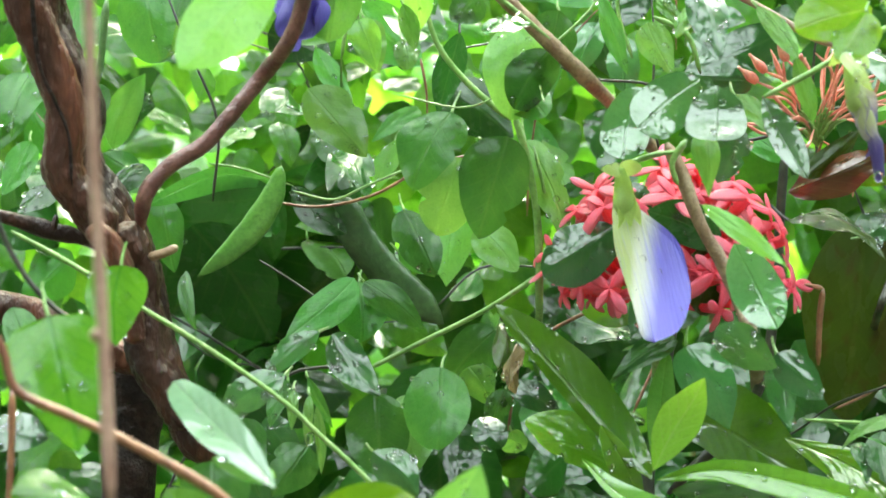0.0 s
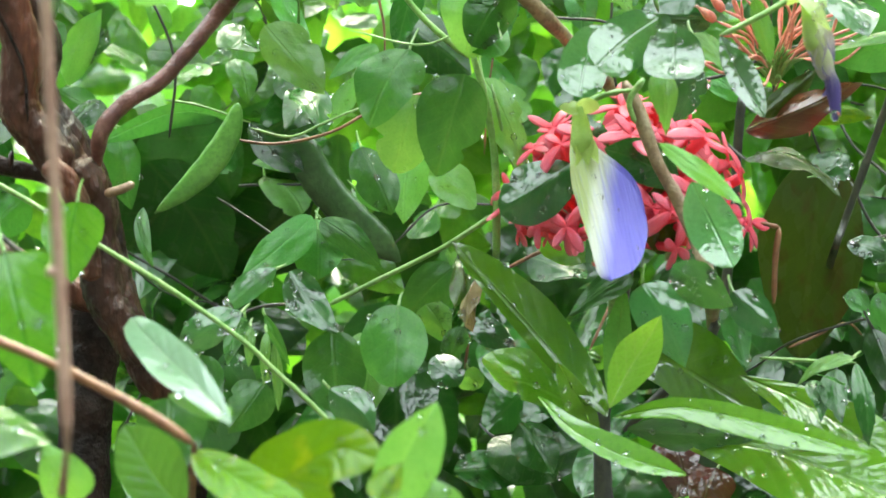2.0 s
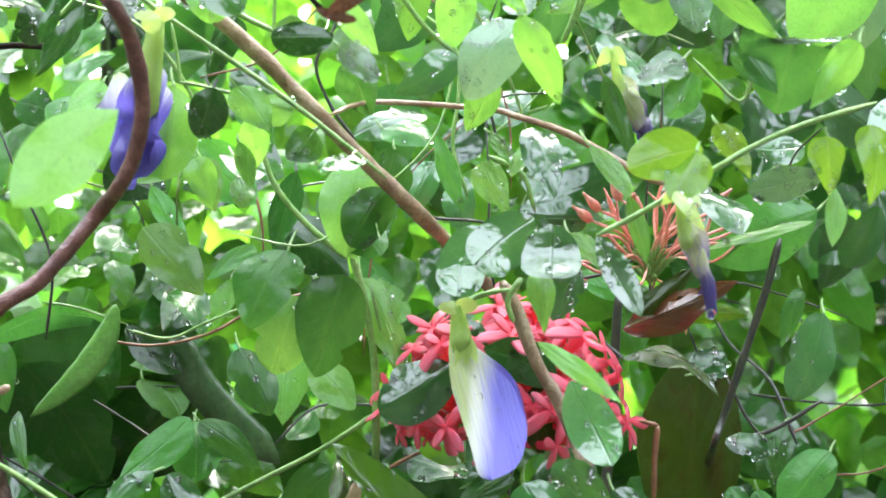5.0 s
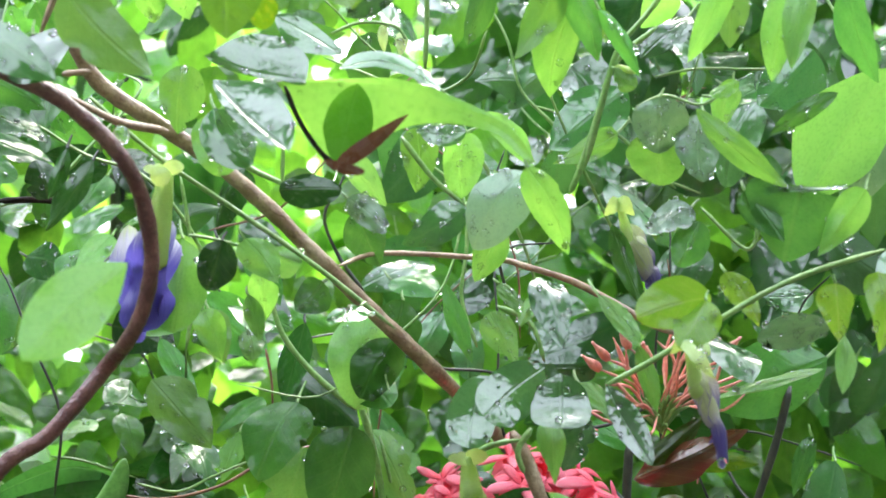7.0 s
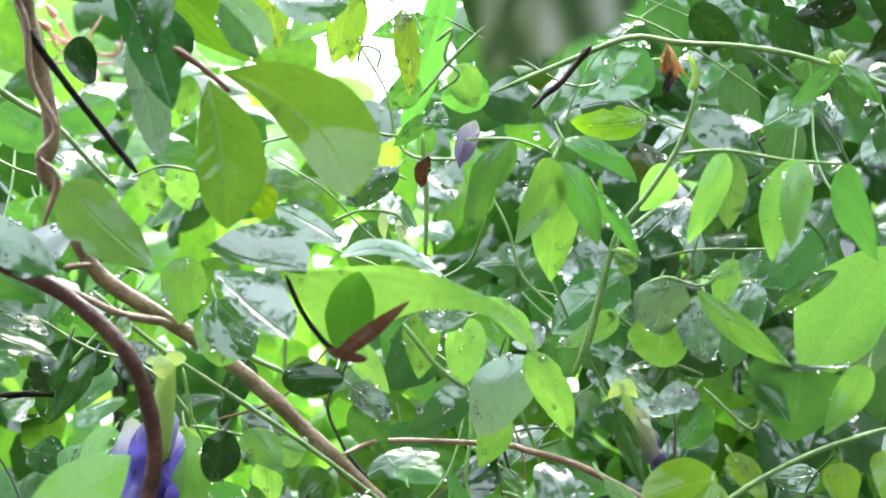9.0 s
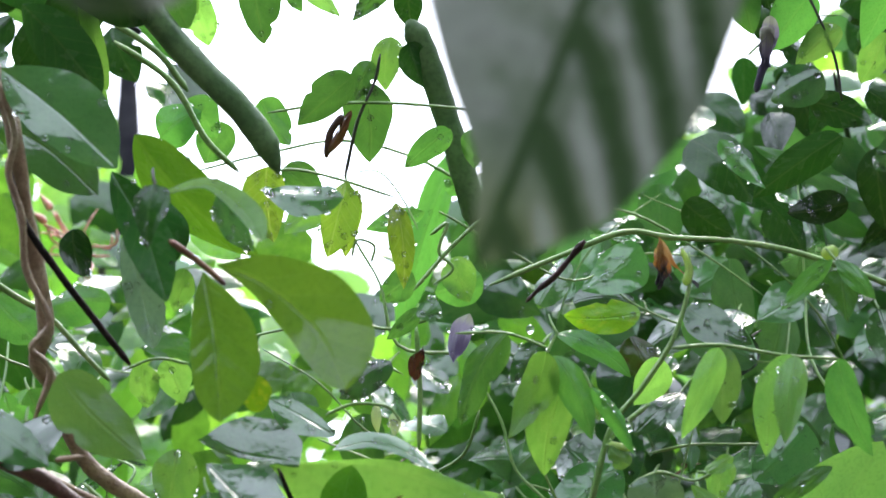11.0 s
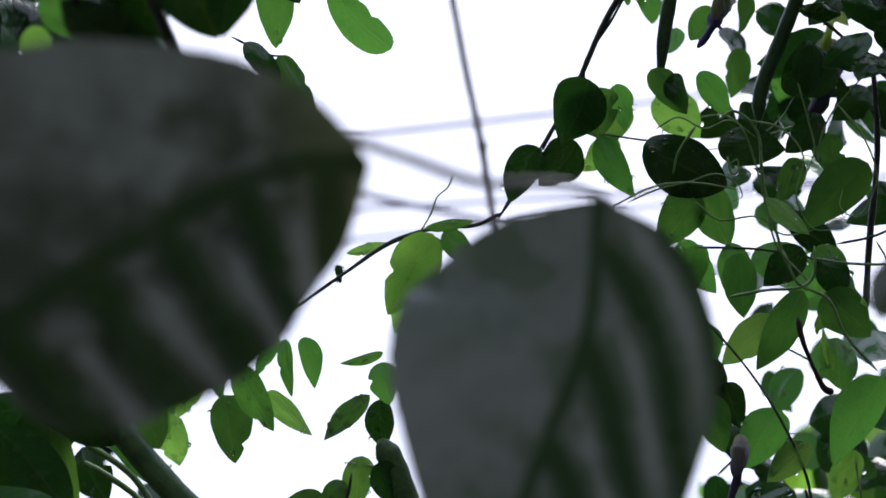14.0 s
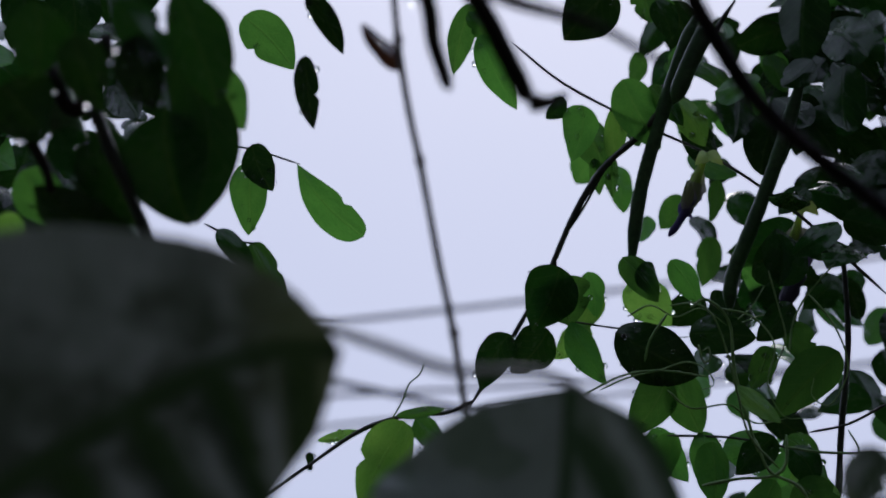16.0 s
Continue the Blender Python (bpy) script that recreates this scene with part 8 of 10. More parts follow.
leaf(vine_high, "lance", GLOW, (0.0282, 0.7842, 1.4000), (0.0249, 0.7878, 1.3763), 0.0095, -16, 22, 0.0, 0.03, 4, lift=-0.25, drops=26)
leaf(vine_high, "lance", GLOW, (0.0407, 0.7651, 1.3903), (0.0434, 0.7633, 1.3603), 0.0099, -8, 24, 0.08, 0.02, 0, lift=-0.25, drops=26)
leaf(vine_high, "leaflet", GLOW, (-0.0036, 0.7643, 1.4033), (-0.0014, 0.7654, 1.3772), 0.0157, -2, 6, 0.01, 0.02, 0, lift=-0.25, drops=26)
leaf(vine_high, "lance", GREEN, (0.0544, 0.8192, 1.4000), (0.0323, 0.8200, 1.3936), 0.0077, -4, 13, 0.09, 0.02, 1, lift=-0.25, drops=12)
leaf(vine_high, "leaflet", GREEN, (0.0024, 0.7960, 1.4117), (0.0165, 0.7989, 1.3997), 0.0123, 0, 9, 0.09, 0.01, 3, lift=-0.25)
leaf(vine_high, "leaflet", LIME, (0.0173, 0.8371, 1.4092), (0.0023, 0.8322, 1.3952), 0.0141, 19, 23, 0.04, 0.01, 3, lift=-0.25, drops=2)
leaf(vine_high, "leaflet", GREEN, (-0.0057, 0.8054, 1.4400), (0.0045, 0.8040, 1.4223), 0.0131, -7, 22, 0.0, 0.03, 2, lift=-0.25)
leaf(vine_high, "leaflet", GREEN, (-0.0329, 0.8154, 1.4432), (-0.0225, 0.8166, 1.4282), 0.0135, 11, 24, 0.06, 0.01, 3, lift=-0.25, drops=7)
leaf(vine_high, "leaflet", GREEN, (-0.0430, 0.8117, 1.4271), (-0.0284, 0.8064, 1.4362), 0.0157, -17, 18, 0.04, 0.02, 0, lift=-0.25, drops=4)
leaf(vine_high, "leaflet", GREEN, (-0.0209, 0.8357, 1.4402), (-0.0275, 0.8451, 1.4251), 0.0156, -13, 8, 0.07, 0.02, 3, lift=-0.25, drops=4)
leaf(vine_high, "lance", LEAF_AND_SHADOW, (-0.0458, 0.7117, 1.4001), (-0.0063, 0.7266, 1.3621), 0.0223, 25, 35, 0.08, 0.01, 3, lift=-0.1, drops=4)
sheet(vine_high, SLICK, [(-0.0831, 0.6678, 1.4086), (-0.0649, 0.6649, 1.3936), (-0.0476, 0.6628, 1.3761)], (0.0034, 0.0088, 0.0132, 0.0129, 0.0092, 0.0034), (0.0031, 0.0075, 0.0105, 0.0102, 0.0075, 0.0031), up=0.45, fold=-10, ripple=0.05, seed=80, drops=12)
sheet(vine_high, SLICK, [(-0.0867, 0.7009, 1.4014), (-0.0718, 0.7020, 1.3924), (-0.0565, 0.7043, 1.3781)], (0.0025, 0.0064, 0.0093, 0.0093, 0.0068, 0.0025), (0.0025, 0.0064, 0.0093, 0.0093, 0.0068, 0.0025), up=0.4, fold=-8, ripple=0.05, seed=81, drops=8)
leaf(vine_high, "shrub", DARK, (-0.0405, 0.7008, 1.3777), (-0.0368, 0.7033, 1.3510), 0.0203, -12, 8, 0.09, 0.03, 4, lift=-0.25, drops=7)
leaf(vine_high, "leaflet", GREEN, (-0.0285, 0.7579, 1.3860), (-0.0399, 0.7552, 1.4013), 0.0141, 10, 17, 0.1, 0.02, 4, lift=-0.25, drops=7)
leaf(vine_high, "lance", BROWN, (0.0264, 0.7770, 1.4271), (0.0174, 0.7832, 1.4122), 0.0041, 16, 50, 0.05, 0.1, 1, lift=-0.25)
tube(vine_high, [(0.0236, 0.7824, 1.4270), (0.0189, 0.7843, 1.4209), (0.0174, 0.7867, 1.4122)], 0.0016, 0.0012, BROWN, "withered_pod", knobs=0.12, steps=5, sides=8)
tube(vine_high, [(0.0534, 0.7773, 1.3816), (0.0593, 0.7760, 1.3853), (0.0562, 0.7784, 1.3758), (0.0611, 0.7794, 1.3699), (0.0541, 0.7811, 1.3643)], 0.0007, 0.0005, STEM, "tendril", knobs=0.12, steps=5, sides=8)
tube(vine_high, [(0.0472, 0.7819, 1.3626), (0.0592, 0.7782, 1.3757), (0.0712, 0.7746, 1.3868)], 0.0007, 0.0007, STEM, "stem", knobs=0.12, steps=5, sides=8)
tube(vine_high, [(0.0257, 0.7803, 1.3746), (0.0277, 0.7789, 1.3803), (0.0336, 0.7792, 1.3783), (0.0325, 0.7805, 1.3725)], 0.0005, 0.0005, STEM, "tendril", knobs=0.12, steps=5, sides=8)
leaf(vine_high, "leaflet", GREEN, (0.0498, 0.8216, 1.3772), (0.0374, 0.8298, 1.3685), 0.0136, 22, 7, -0.01, 0.02, 4, lift=-0.25, drops=7)
leaf(vine_high, "leaflet", GREEN, (0.0764, 0.8393, 1.3806), (0.0589, 0.8364, 1.3738), 0.0167, 23, 20, 0.01, 0.03, 1, lift=-0.25)
leaf(vine_high, "leaflet", LIME, (0.0655, 0.8339, 1.3860), (0.0709, 0.8297, 1.3679), 0.0135, 15, 16, 0.05, 0.02, 2, lift=-0.25, drops=12)

vine_tall = plant("butterfly_pea_vine", "tall butterfly pea vine with hanging pods and dark leaves", "vine", (0.2380, 0.9710, 0.0000), "butterfly pea vines")
tube(vine_tall, [(0.2157, 0.8347, 1.4583), (0.2463, 0.9348, 1.4559), (0.2730, 1.0345, 1.4554)], 0.0011, 0.0016, STEM_DARK, "stem", knobs=0.12, steps=5, sides=8)
tube(vine_tall, [(0.2730, 1.0345, 1.4554), (0.3299, 1.2500, 1.4086), (0.2590, 1.4100, 0.8005), (0.2380, 1.4400, 0.0000)], 0.0016, 0.0020, STEM_DARK, "root_stem", knobs=0.1)
tube(vine_tall, [(0.1537, 0.7463, 1.5030), (0.1665, 0.7484, 1.4908), (0.1793, 0.7515, 1.4748), (0.1890, 0.7548, 1.4588), (0.1966, 0.7587, 1.4410), (0.1993, 0.7628, 1.4255)], 0.0004, 0.0006, STEM_DARK, "stem", knobs=0.12, steps=5, sides=8)
leaf(vine_tall, "leaflet", GREEN, (0.1757, 0.7390, 1.5173), (0.1764, 0.7409, 1.4939), 0.0134, -9, 24, 0.03, 0.01, 4, lift=-0.25)
leaf(vine_tall, "leaflet", DARK, (0.1979, 0.7369, 1.5186), (0.1852, 0.7482, 1.5081), 0.0133, 4, 11, -0.0, 0.02, 3, lift=-0.25, drops=7)
leaf(vine_tall, "leaflet", GREEN, (0.1947, 0.7301, 1.4989), (0.1789, 0.7390, 1.4727), 0.0144, -4, 15, -0.0, 0.02, 4, lift=-0.25)
leaf(vine_tall, "leaflet", PALE, (0.1891, 0.7511, 1.4972), (0.1705, 0.7609, 1.4826), 0.0138, -1, 16, 0.05, 0.01, 3, lift=-0.25)
leaf(vine_tall, "leaflet", GREEN, (0.1913, 0.7629, 1.4659), (0.1757, 0.7646, 1.4452), 0.0166, 3, 7, 0.02, 0.01, 3, lift=-0.25, drops=2)
leaf(vine_tall, "leaflet", PALE, (0.1989, 0.7563, 1.4508), (0.1828, 0.7601, 1.4374), 0.0124, 3, 13, 0.06, 0.03, 1, lift=-0.25, drops=4)
leaf(vine_tall, "leaflet", DARK, (0.2049, 0.7413, 1.5161), (0.2140, 0.7454, 1.5026), 0.0141, -13, 10, 0.09, 0.01, 3, lift=-0.25, drops=2)
leaf(vine_tall, "leaflet", GREEN, (0.2049, 0.7381, 1.5018), (0.2207, 0.7416, 1.4859), 0.0172, 16, 13, 0.04, 0.01, 2, lift=-0.25, drops=2)
leaf(vine_tall, "leaflet", GREEN, (0.2112, 0.7510, 1.4896), (0.2110, 0.7493, 1.4696), 0.0152, -9, 23, 0.08, 0.02, 4, lift=-0.25, drops=12)
leaf(vine_tall, "leaflet", GREEN, (0.2213, 0.7346, 1.4684), (0.2049, 0.7510, 1.4406), 0.0205, -17, 17, 0.01, 0.01, 3, lift=-0.25)
leaf(vine_tall, "leaflet", LIME, (0.2191, 0.7705, 1.4533), (0.2114, 0.7787, 1.4365), 0.0133, -15, 19, 0.1, 0.03, 2, lift=-0.25, drops=7)
# the DARK ones among these hold the vine's deep shade in their colour
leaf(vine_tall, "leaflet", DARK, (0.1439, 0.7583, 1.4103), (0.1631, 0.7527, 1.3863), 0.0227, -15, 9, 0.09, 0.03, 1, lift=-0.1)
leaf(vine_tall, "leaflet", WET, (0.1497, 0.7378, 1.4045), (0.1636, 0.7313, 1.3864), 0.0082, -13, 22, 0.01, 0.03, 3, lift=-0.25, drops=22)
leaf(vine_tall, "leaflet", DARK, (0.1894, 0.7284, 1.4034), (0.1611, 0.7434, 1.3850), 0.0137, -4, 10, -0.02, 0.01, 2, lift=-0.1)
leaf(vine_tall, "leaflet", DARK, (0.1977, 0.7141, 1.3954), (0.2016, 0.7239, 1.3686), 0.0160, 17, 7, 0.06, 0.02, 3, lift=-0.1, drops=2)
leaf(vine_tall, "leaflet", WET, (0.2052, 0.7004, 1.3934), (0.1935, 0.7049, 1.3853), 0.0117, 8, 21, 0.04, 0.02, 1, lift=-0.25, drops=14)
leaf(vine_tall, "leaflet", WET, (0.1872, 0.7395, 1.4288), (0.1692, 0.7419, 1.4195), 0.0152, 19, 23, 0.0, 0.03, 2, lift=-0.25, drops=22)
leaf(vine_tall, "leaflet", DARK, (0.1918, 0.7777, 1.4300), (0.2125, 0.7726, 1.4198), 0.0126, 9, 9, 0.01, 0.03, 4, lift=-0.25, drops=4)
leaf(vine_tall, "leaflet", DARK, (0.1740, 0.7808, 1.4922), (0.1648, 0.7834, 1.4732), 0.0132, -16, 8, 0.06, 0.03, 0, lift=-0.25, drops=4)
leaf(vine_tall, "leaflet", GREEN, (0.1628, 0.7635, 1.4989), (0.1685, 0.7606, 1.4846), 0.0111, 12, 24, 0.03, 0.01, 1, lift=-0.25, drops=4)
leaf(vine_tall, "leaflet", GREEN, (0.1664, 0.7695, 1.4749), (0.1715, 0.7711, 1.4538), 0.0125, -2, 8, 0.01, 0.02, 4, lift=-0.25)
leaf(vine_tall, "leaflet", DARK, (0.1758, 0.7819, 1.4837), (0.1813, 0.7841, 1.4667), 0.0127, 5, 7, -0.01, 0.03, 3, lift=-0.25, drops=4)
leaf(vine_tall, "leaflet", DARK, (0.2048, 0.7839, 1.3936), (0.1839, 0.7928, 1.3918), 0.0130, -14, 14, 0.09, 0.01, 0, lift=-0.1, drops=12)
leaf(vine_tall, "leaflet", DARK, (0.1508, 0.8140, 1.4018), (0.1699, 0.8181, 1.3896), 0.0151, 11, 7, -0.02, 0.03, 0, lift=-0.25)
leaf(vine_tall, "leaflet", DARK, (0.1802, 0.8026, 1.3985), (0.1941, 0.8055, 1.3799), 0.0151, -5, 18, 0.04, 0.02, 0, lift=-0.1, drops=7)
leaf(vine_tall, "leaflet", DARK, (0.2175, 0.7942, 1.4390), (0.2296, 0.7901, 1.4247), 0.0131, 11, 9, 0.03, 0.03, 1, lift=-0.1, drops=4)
leaf(vine_tall, "leaflet", GREEN, (0.1659, 0.7829, 1.4908), (0.1542, 0.7916, 1.4828), 0.0107, -8, 8, 0.07, 0.03, 2, lift=-0.25, drops=4)
wilted_flower(vine_tall, (0.1721, 0.7384, 1.4553), (0.1688, 0.7428, 1.4444), (0.1658, 0.7496, 1.4249), 0.0060, MAUVE_PETAL, "faded mauve flower hanging limp", False)
tube(vine_tall, [(0.1899, 0.7226, 1.4860), (0.1918, 0.7254, 1.4776), (0.1956, 0.7279, 1.4681), (0.1984, 0.7292, 1.4624), (0.2016, 0.7290, 1.4606)], 0.0008, 0.0011, BARK, "withered_pod", knobs=0.5, steps=5, sides=8)
leaf(vine_tall, "lance", WET, (0.1752, 0.8016, 1.4199), (0.2284, 0.7955, 1.3962), 0.0089, -17, 11, -0.0, 0.02, 4, lift=-0.25, drops=8)
tube(vine_tall, [(0.1077, 0.7133, 1.6683), (0.1280, 0.7192, 1.6538), (0.1576, 0.7227, 1.6387), (0.1847, 0.7242, 1.6254), (0.2115, 0.7277, 1.6065), (0.2278, 0.7309, 1.5917), (0.2455, 0.7341, 1.5747)], 0.0005, 0.0007, STEM_DARK, "stem", knobs=0.12, steps=5, sides=8)
tube(vine_tall, [(0.1657, 0.7167, 1.6456), (0.1556, 0.7248, 1.6359), (0.1413, 0.7343, 1.6247), (0.1311, 0.7447, 1.6097), (0.1240, 0.7538, 1.5951), (0.1147, 0.7632, 1.5794), (0.1043, 0.7723, 1.5637), (0.0938, 0.7805, 1.5486)], 0.0013, 0.0009, STEM_DARK, "stem", knobs=0.3, steps=5, sides=8)
tube(vine_tall, [(0.1515, 0.7268, 1.6341), (0.1444, 0.7322, 1.6273), (0.1352, 0.7421, 1.6131), (0.1260, 0.7505, 1.6006), (0.1261, 0.7554, 1.5912)], 0.0005, 0.0005, STEM_DARK, "stem", knobs=0.12, steps=5, sides=8)
pod(vine_tall, [(0.1760, 0.6964, 1.6729), (0.1694, 0.7081, 1.6577), (0.1628, 0.7216, 1.6386), (0.1561, 0.7367, 1.6154), (0.1528, 0.7529, 1.5866)], 0.0027, POD_OLD, "pod", "long dark green bean pod", flat=0.7)
pod(vine_tall, [(0.2143, 0.7012, 1.6495), (0.2061, 0.7195, 1.6236), (0.1974, 0.7339, 1.6025), (0.1905, 0.7443, 1.5863), (0.1897, 0.7514, 1.5728)], 0.0028, POD_OLD, "pod", "long dark green bean pod", flat=0.7)
pod(vine_tall, [(0.1781, 0.6899, 1.6635), (0.1715, 0.6991, 1.6520), (0.1658, 0.7085, 1.6393)], 0.0034, POD_OLD, "pod", flat=0.5)
leaf(vine_tall, "leaflet", GREEN, (0.1333, 0.7162, 1.6433), (0.1293, 0.7256, 1.6243), 0.0157, -12, 23, 0.05, 0.03, 4, lift=-0.25, drops=7)
leaf(vine_tall, "leaflet", GREEN, (0.1335, 0.7410, 1.6573), (0.1468, 0.7453, 1.6324), 0.0163, -14, 21, 0.05, 0.01, 2, lift=-0.25, drops=12)
leaf(vine_tall, "leaflet", LIME, (0.1489, 0.7299, 1.6509), (0.1463, 0.7362, 1.6308), 0.0090, -6, 23, 0.04, 0.01, 2, lift=-0.25, drops=2)
leaf(vine_tall, "leaflet", GREEN, (0.1488, 0.7148, 1.6540), (0.1635, 0.7239, 1.6297), 0.0175, 3, 17, 0.04, 0.03, 0, lift=-0.25)
leaf(vine_tall, "leaflet", GREEN, (0.1603, 0.7188, 1.6543), (0.1716, 0.7199, 1.6373), 0.0095, -4, 11, 0.0, 0.01, 1, lift=-0.25, drops=2)
leaf(vine_tall, "leaflet", LIME, (0.1691, 0.7210, 1.6521), (0.1804, 0.7218, 1.6305), 0.0119, -16, 18, 0.07, 0.02, 3, lift=-0.25, drops=12)
leaf(vine_tall, "leaflet", DARK, (0.1272, 0.7168, 1.6460), (0.1205, 0.7240, 1.6416), 0.0080, 15, 16, 0.05, 0.01, 3, lift=-0.25, drops=7)
leaf(vine_tall, "leaflet", GREEN, (0.1415, 0.7448, 1.6370), (0.1443, 0.7535, 1.6258), 0.0064, -15, 17, 0.06, 0.01, 3, lift=-0.25, drops=2)
leaf(vine_tall, "leaflet", GREEN, (0.1458, 0.7331, 1.6315), (0.1468, 0.7389, 1.6164), 0.0066, 11, 14, 0.0, 0.02, 2, lift=-0.25, drops=12)
leaf(vine_tall, "leaflet", DARK, (0.1234, 0.7313, 1.5829), (0.1137, 0.7448, 1.5634), 0.0204, 4, 17, -0.01, 0.03, 0, lift=-0.25, drops=4)
leaf(vine_tall, "leaflet", GREEN, (0.1227, 0.7348, 1.5805), (0.1287, 0.7468, 1.5657), 0.0204, 18, 23, 0.01, 0.01, 2, lift=-0.25, drops=7)
leaf(vine_tall, "leaflet", LIME, (0.1419, 0.7597, 1.5912), (0.1334, 0.7622, 1.5709), 0.0137, -15, 18, 0.02, 0.02, 0, lift=-0.25, drops=7)
leaf(vine_tall, "leaflet", GREEN, (0.1358, 0.7426, 1.5870), (0.1399, 0.7484, 1.5712), 0.0113, -19, 16, -0.02, 0.02, 1, lift=-0.25, drops=4)
leaf(vine_tall, "leaflet", DARK, (0.1072, 0.7584, 1.5688), (0.0965, 0.7654, 1.5488), 0.0133, 7, 12, 0.05, 0.02, 4, lift=-0.25, drops=2)
leaf(vine_tall, "leaflet", DARK, (0.1215, 0.7546, 1.5689), (0.1080, 0.7622, 1.5543), 0.0151, -7, 14, 0.05, 0.02, 4, lift=-0.25, drops=4)
leaf(vine_tall, "lance", GREEN, (0.1273, 0.7400, 1.5647), (0.1403, 0.7436, 1.5421), 0.0124, 1, 20, 0.08, 0.01, 0, lift=-0.25, drops=7)
leaf(vine_tall, "big", DARK, (0.1419, 0.7308, 1.5562), (0.1727, 0.7354, 1.5420), 0.0204, -1, 15, 0.06, 0.03, 4, lift=-0.25, drops=12)
leaf(vine_tall, "leaflet", DARK, (0.1718, 0.7434, 1.5622), (0.1957, 0.7380, 1.5585), 0.0141, -5, 16, 0.02, 0.03, 2, lift=-0.25, drops=2)
leaf(vine_tall, "leaflet", LIME, (0.1376, 0.7604, 1.5736), (0.1242, 0.7618, 1.5601), 0.0110, 2, 20, 0.08, 0.01, 1, lift=-0.25, drops=12)
leaf(vine_tall, "leaflet", GREEN, (0.1660, 0.7377, 1.5897), (0.1779, 0.7455, 1.5749), 0.0108, -5, 17, 0.02, 0.03, 3, lift=-0.25, drops=2)
leaf(vine_tall, "leaflet", GREEN, (0.1489, 0.7423, 1.5930), (0.1615, 0.7427, 1.5757), 0.0117, 1, 19, -0.02, 0.03, 4, lift=-0.25)
leaf(vine_tall, "leaflet", LIME, (0.1543, 0.7619, 1.5925), (0.1715, 0.7674, 1.5774), 0.0176, 5, 13, 0.03, 0.01, 0, lift=-0.25, drops=12)
leaf(vine_tall, "leaflet", DARK, (0.1551, 0.7424, 1.5896), (0.1644, 0.7500, 1.5818), 0.0115, -20, 17, 0.07, 0.02, 1, lift=-0.25, drops=4)
leaf(vine_tall, "leaflet", GREEN, (0.1614, 0.7391, 1.5423), (0.1468, 0.7495, 1.5236), 0.0179, -11, 23, 0.04, 0.03, 4, lift=-0.25, drops=7)
leaf(vine_tall, "leaflet", GREEN, (0.1657, 0.7438, 1.5463), (0.1756, 0.7526, 1.5260), 0.0143, -2, 12, 0.08, 0.01, 1, lift=-0.25)
leaf(vine_tall, "lance", PALE, (0.1804, 0.7165, 1.5290), (0.1955, 0.7168, 1.5149), 0.0087, -21, 14, 0.02, 0.01, 4, lift=-0.25, drops=2)
leaf(vine_tall, "leaflet", GREEN, (0.2195, 0.7166, 1.5426), (0.1971, 0.7261, 1.5207), 0.0189, -7, 24, 0.05, 0.02, 4, lift=-0.25, drops=2)
leaf(vine_tall, "leaflet", GREEN, (0.2000, 0.7382, 1.5549), (0.1941, 0.7511, 1.5426), 0.0111, 11, 7, 0.06, 0.03, 3, lift=-0.25, drops=12)
leaf(vine_tall, "leaflet", DARK, (0.2089, 0.7332, 1.5703), (0.1953, 0.7370, 1.5570), 0.0113, 13, 11, 0.01, 0.02, 4, lift=-0.25, drops=4)
leaf(vine_tall, "leaflet", GREEN, (0.2115, 0.7493, 1.5702), (0.2192, 0.7537, 1.5525), 0.0110, 13, 8, 0.05, 0.03, 4, lift=-0.25, drops=4)
leaf(vine_tall, "leaflet", GREEN, (0.1765, 0.7538, 1.5278), (0.1785, 0.7553, 1.5013), 0.0124, 8, 13, 0.08, 0.01, 4, lift=-0.25, drops=4)
leaf(vine_tall, "leaflet", GREEN, (0.1862, 0.7558, 1.5270), (0.2011, 0.7512, 1.5074), 0.0187, -13, 12, 0.03, 0.03, 2, lift=-0.25, drops=7)
leaf(vine_tall, "leaflet", GREEN, (0.2063, 0.7521, 1.5250), (0.2207, 0.7535, 1.5095), 0.0133, -11, 22, 0.09, 0.03, 2, lift=-0.25, drops=7)
leaf(vine_tall, "leaflet", LIME, (0.2100, 0.7634, 1.5157), (0.2264, 0.7592, 1.5018), 0.0135, -14, 20, 0.07, 0.03, 1, lift=-0.25, drops=7)
leaf(vine_tall, "leaflet", GREEN, (0.1687, 0.7711, 1.5346), (0.1662, 0.7767, 1.5176), 0.0112, -13, 19, 0.03, 0.02, 0, lift=-0.25)
leaf(vine_tall, "leaflet", GREEN, (0.1624, 0.7819, 1.5404), (0.1743, 0.7797, 1.5189), 0.0133, 12, 12, 0.02, 0.03, 1, lift=-0.25, drops=12)
leaf(vine_tall, "leaflet", LIME, (0.0681, 0.7691, 1.5376), (0.0517, 0.7784, 1.5090), 0.0179, -9, 8, 0.05, 0.02, 2, lift=-0.25, drops=2)
leaf(vine_tall, "leaflet", GREEN, (0.0747, 0.7939, 1.5497), (0.0857, 0.7907, 1.5345), 0.0110, -9, 8, -0.02, 0.02, 1, lift=-0.25, drops=2)
leaf(vine_tall, "leaflet", DARK, (0.0651, 0.7971, 1.5464), (0.0584, 0.7978, 1.5304), 0.0088, -6, 10, 0.01, 0.01, 3, lift=-0.25, drops=7)
leaf(vine_tall, "leaflet", GREEN, (0.0927, 0.7078, 1.6820), (0.0859, 0.7229, 1.6596), 0.0120, 5, 23, -0.02, 0.01, 0, lift=-0.25, drops=2)
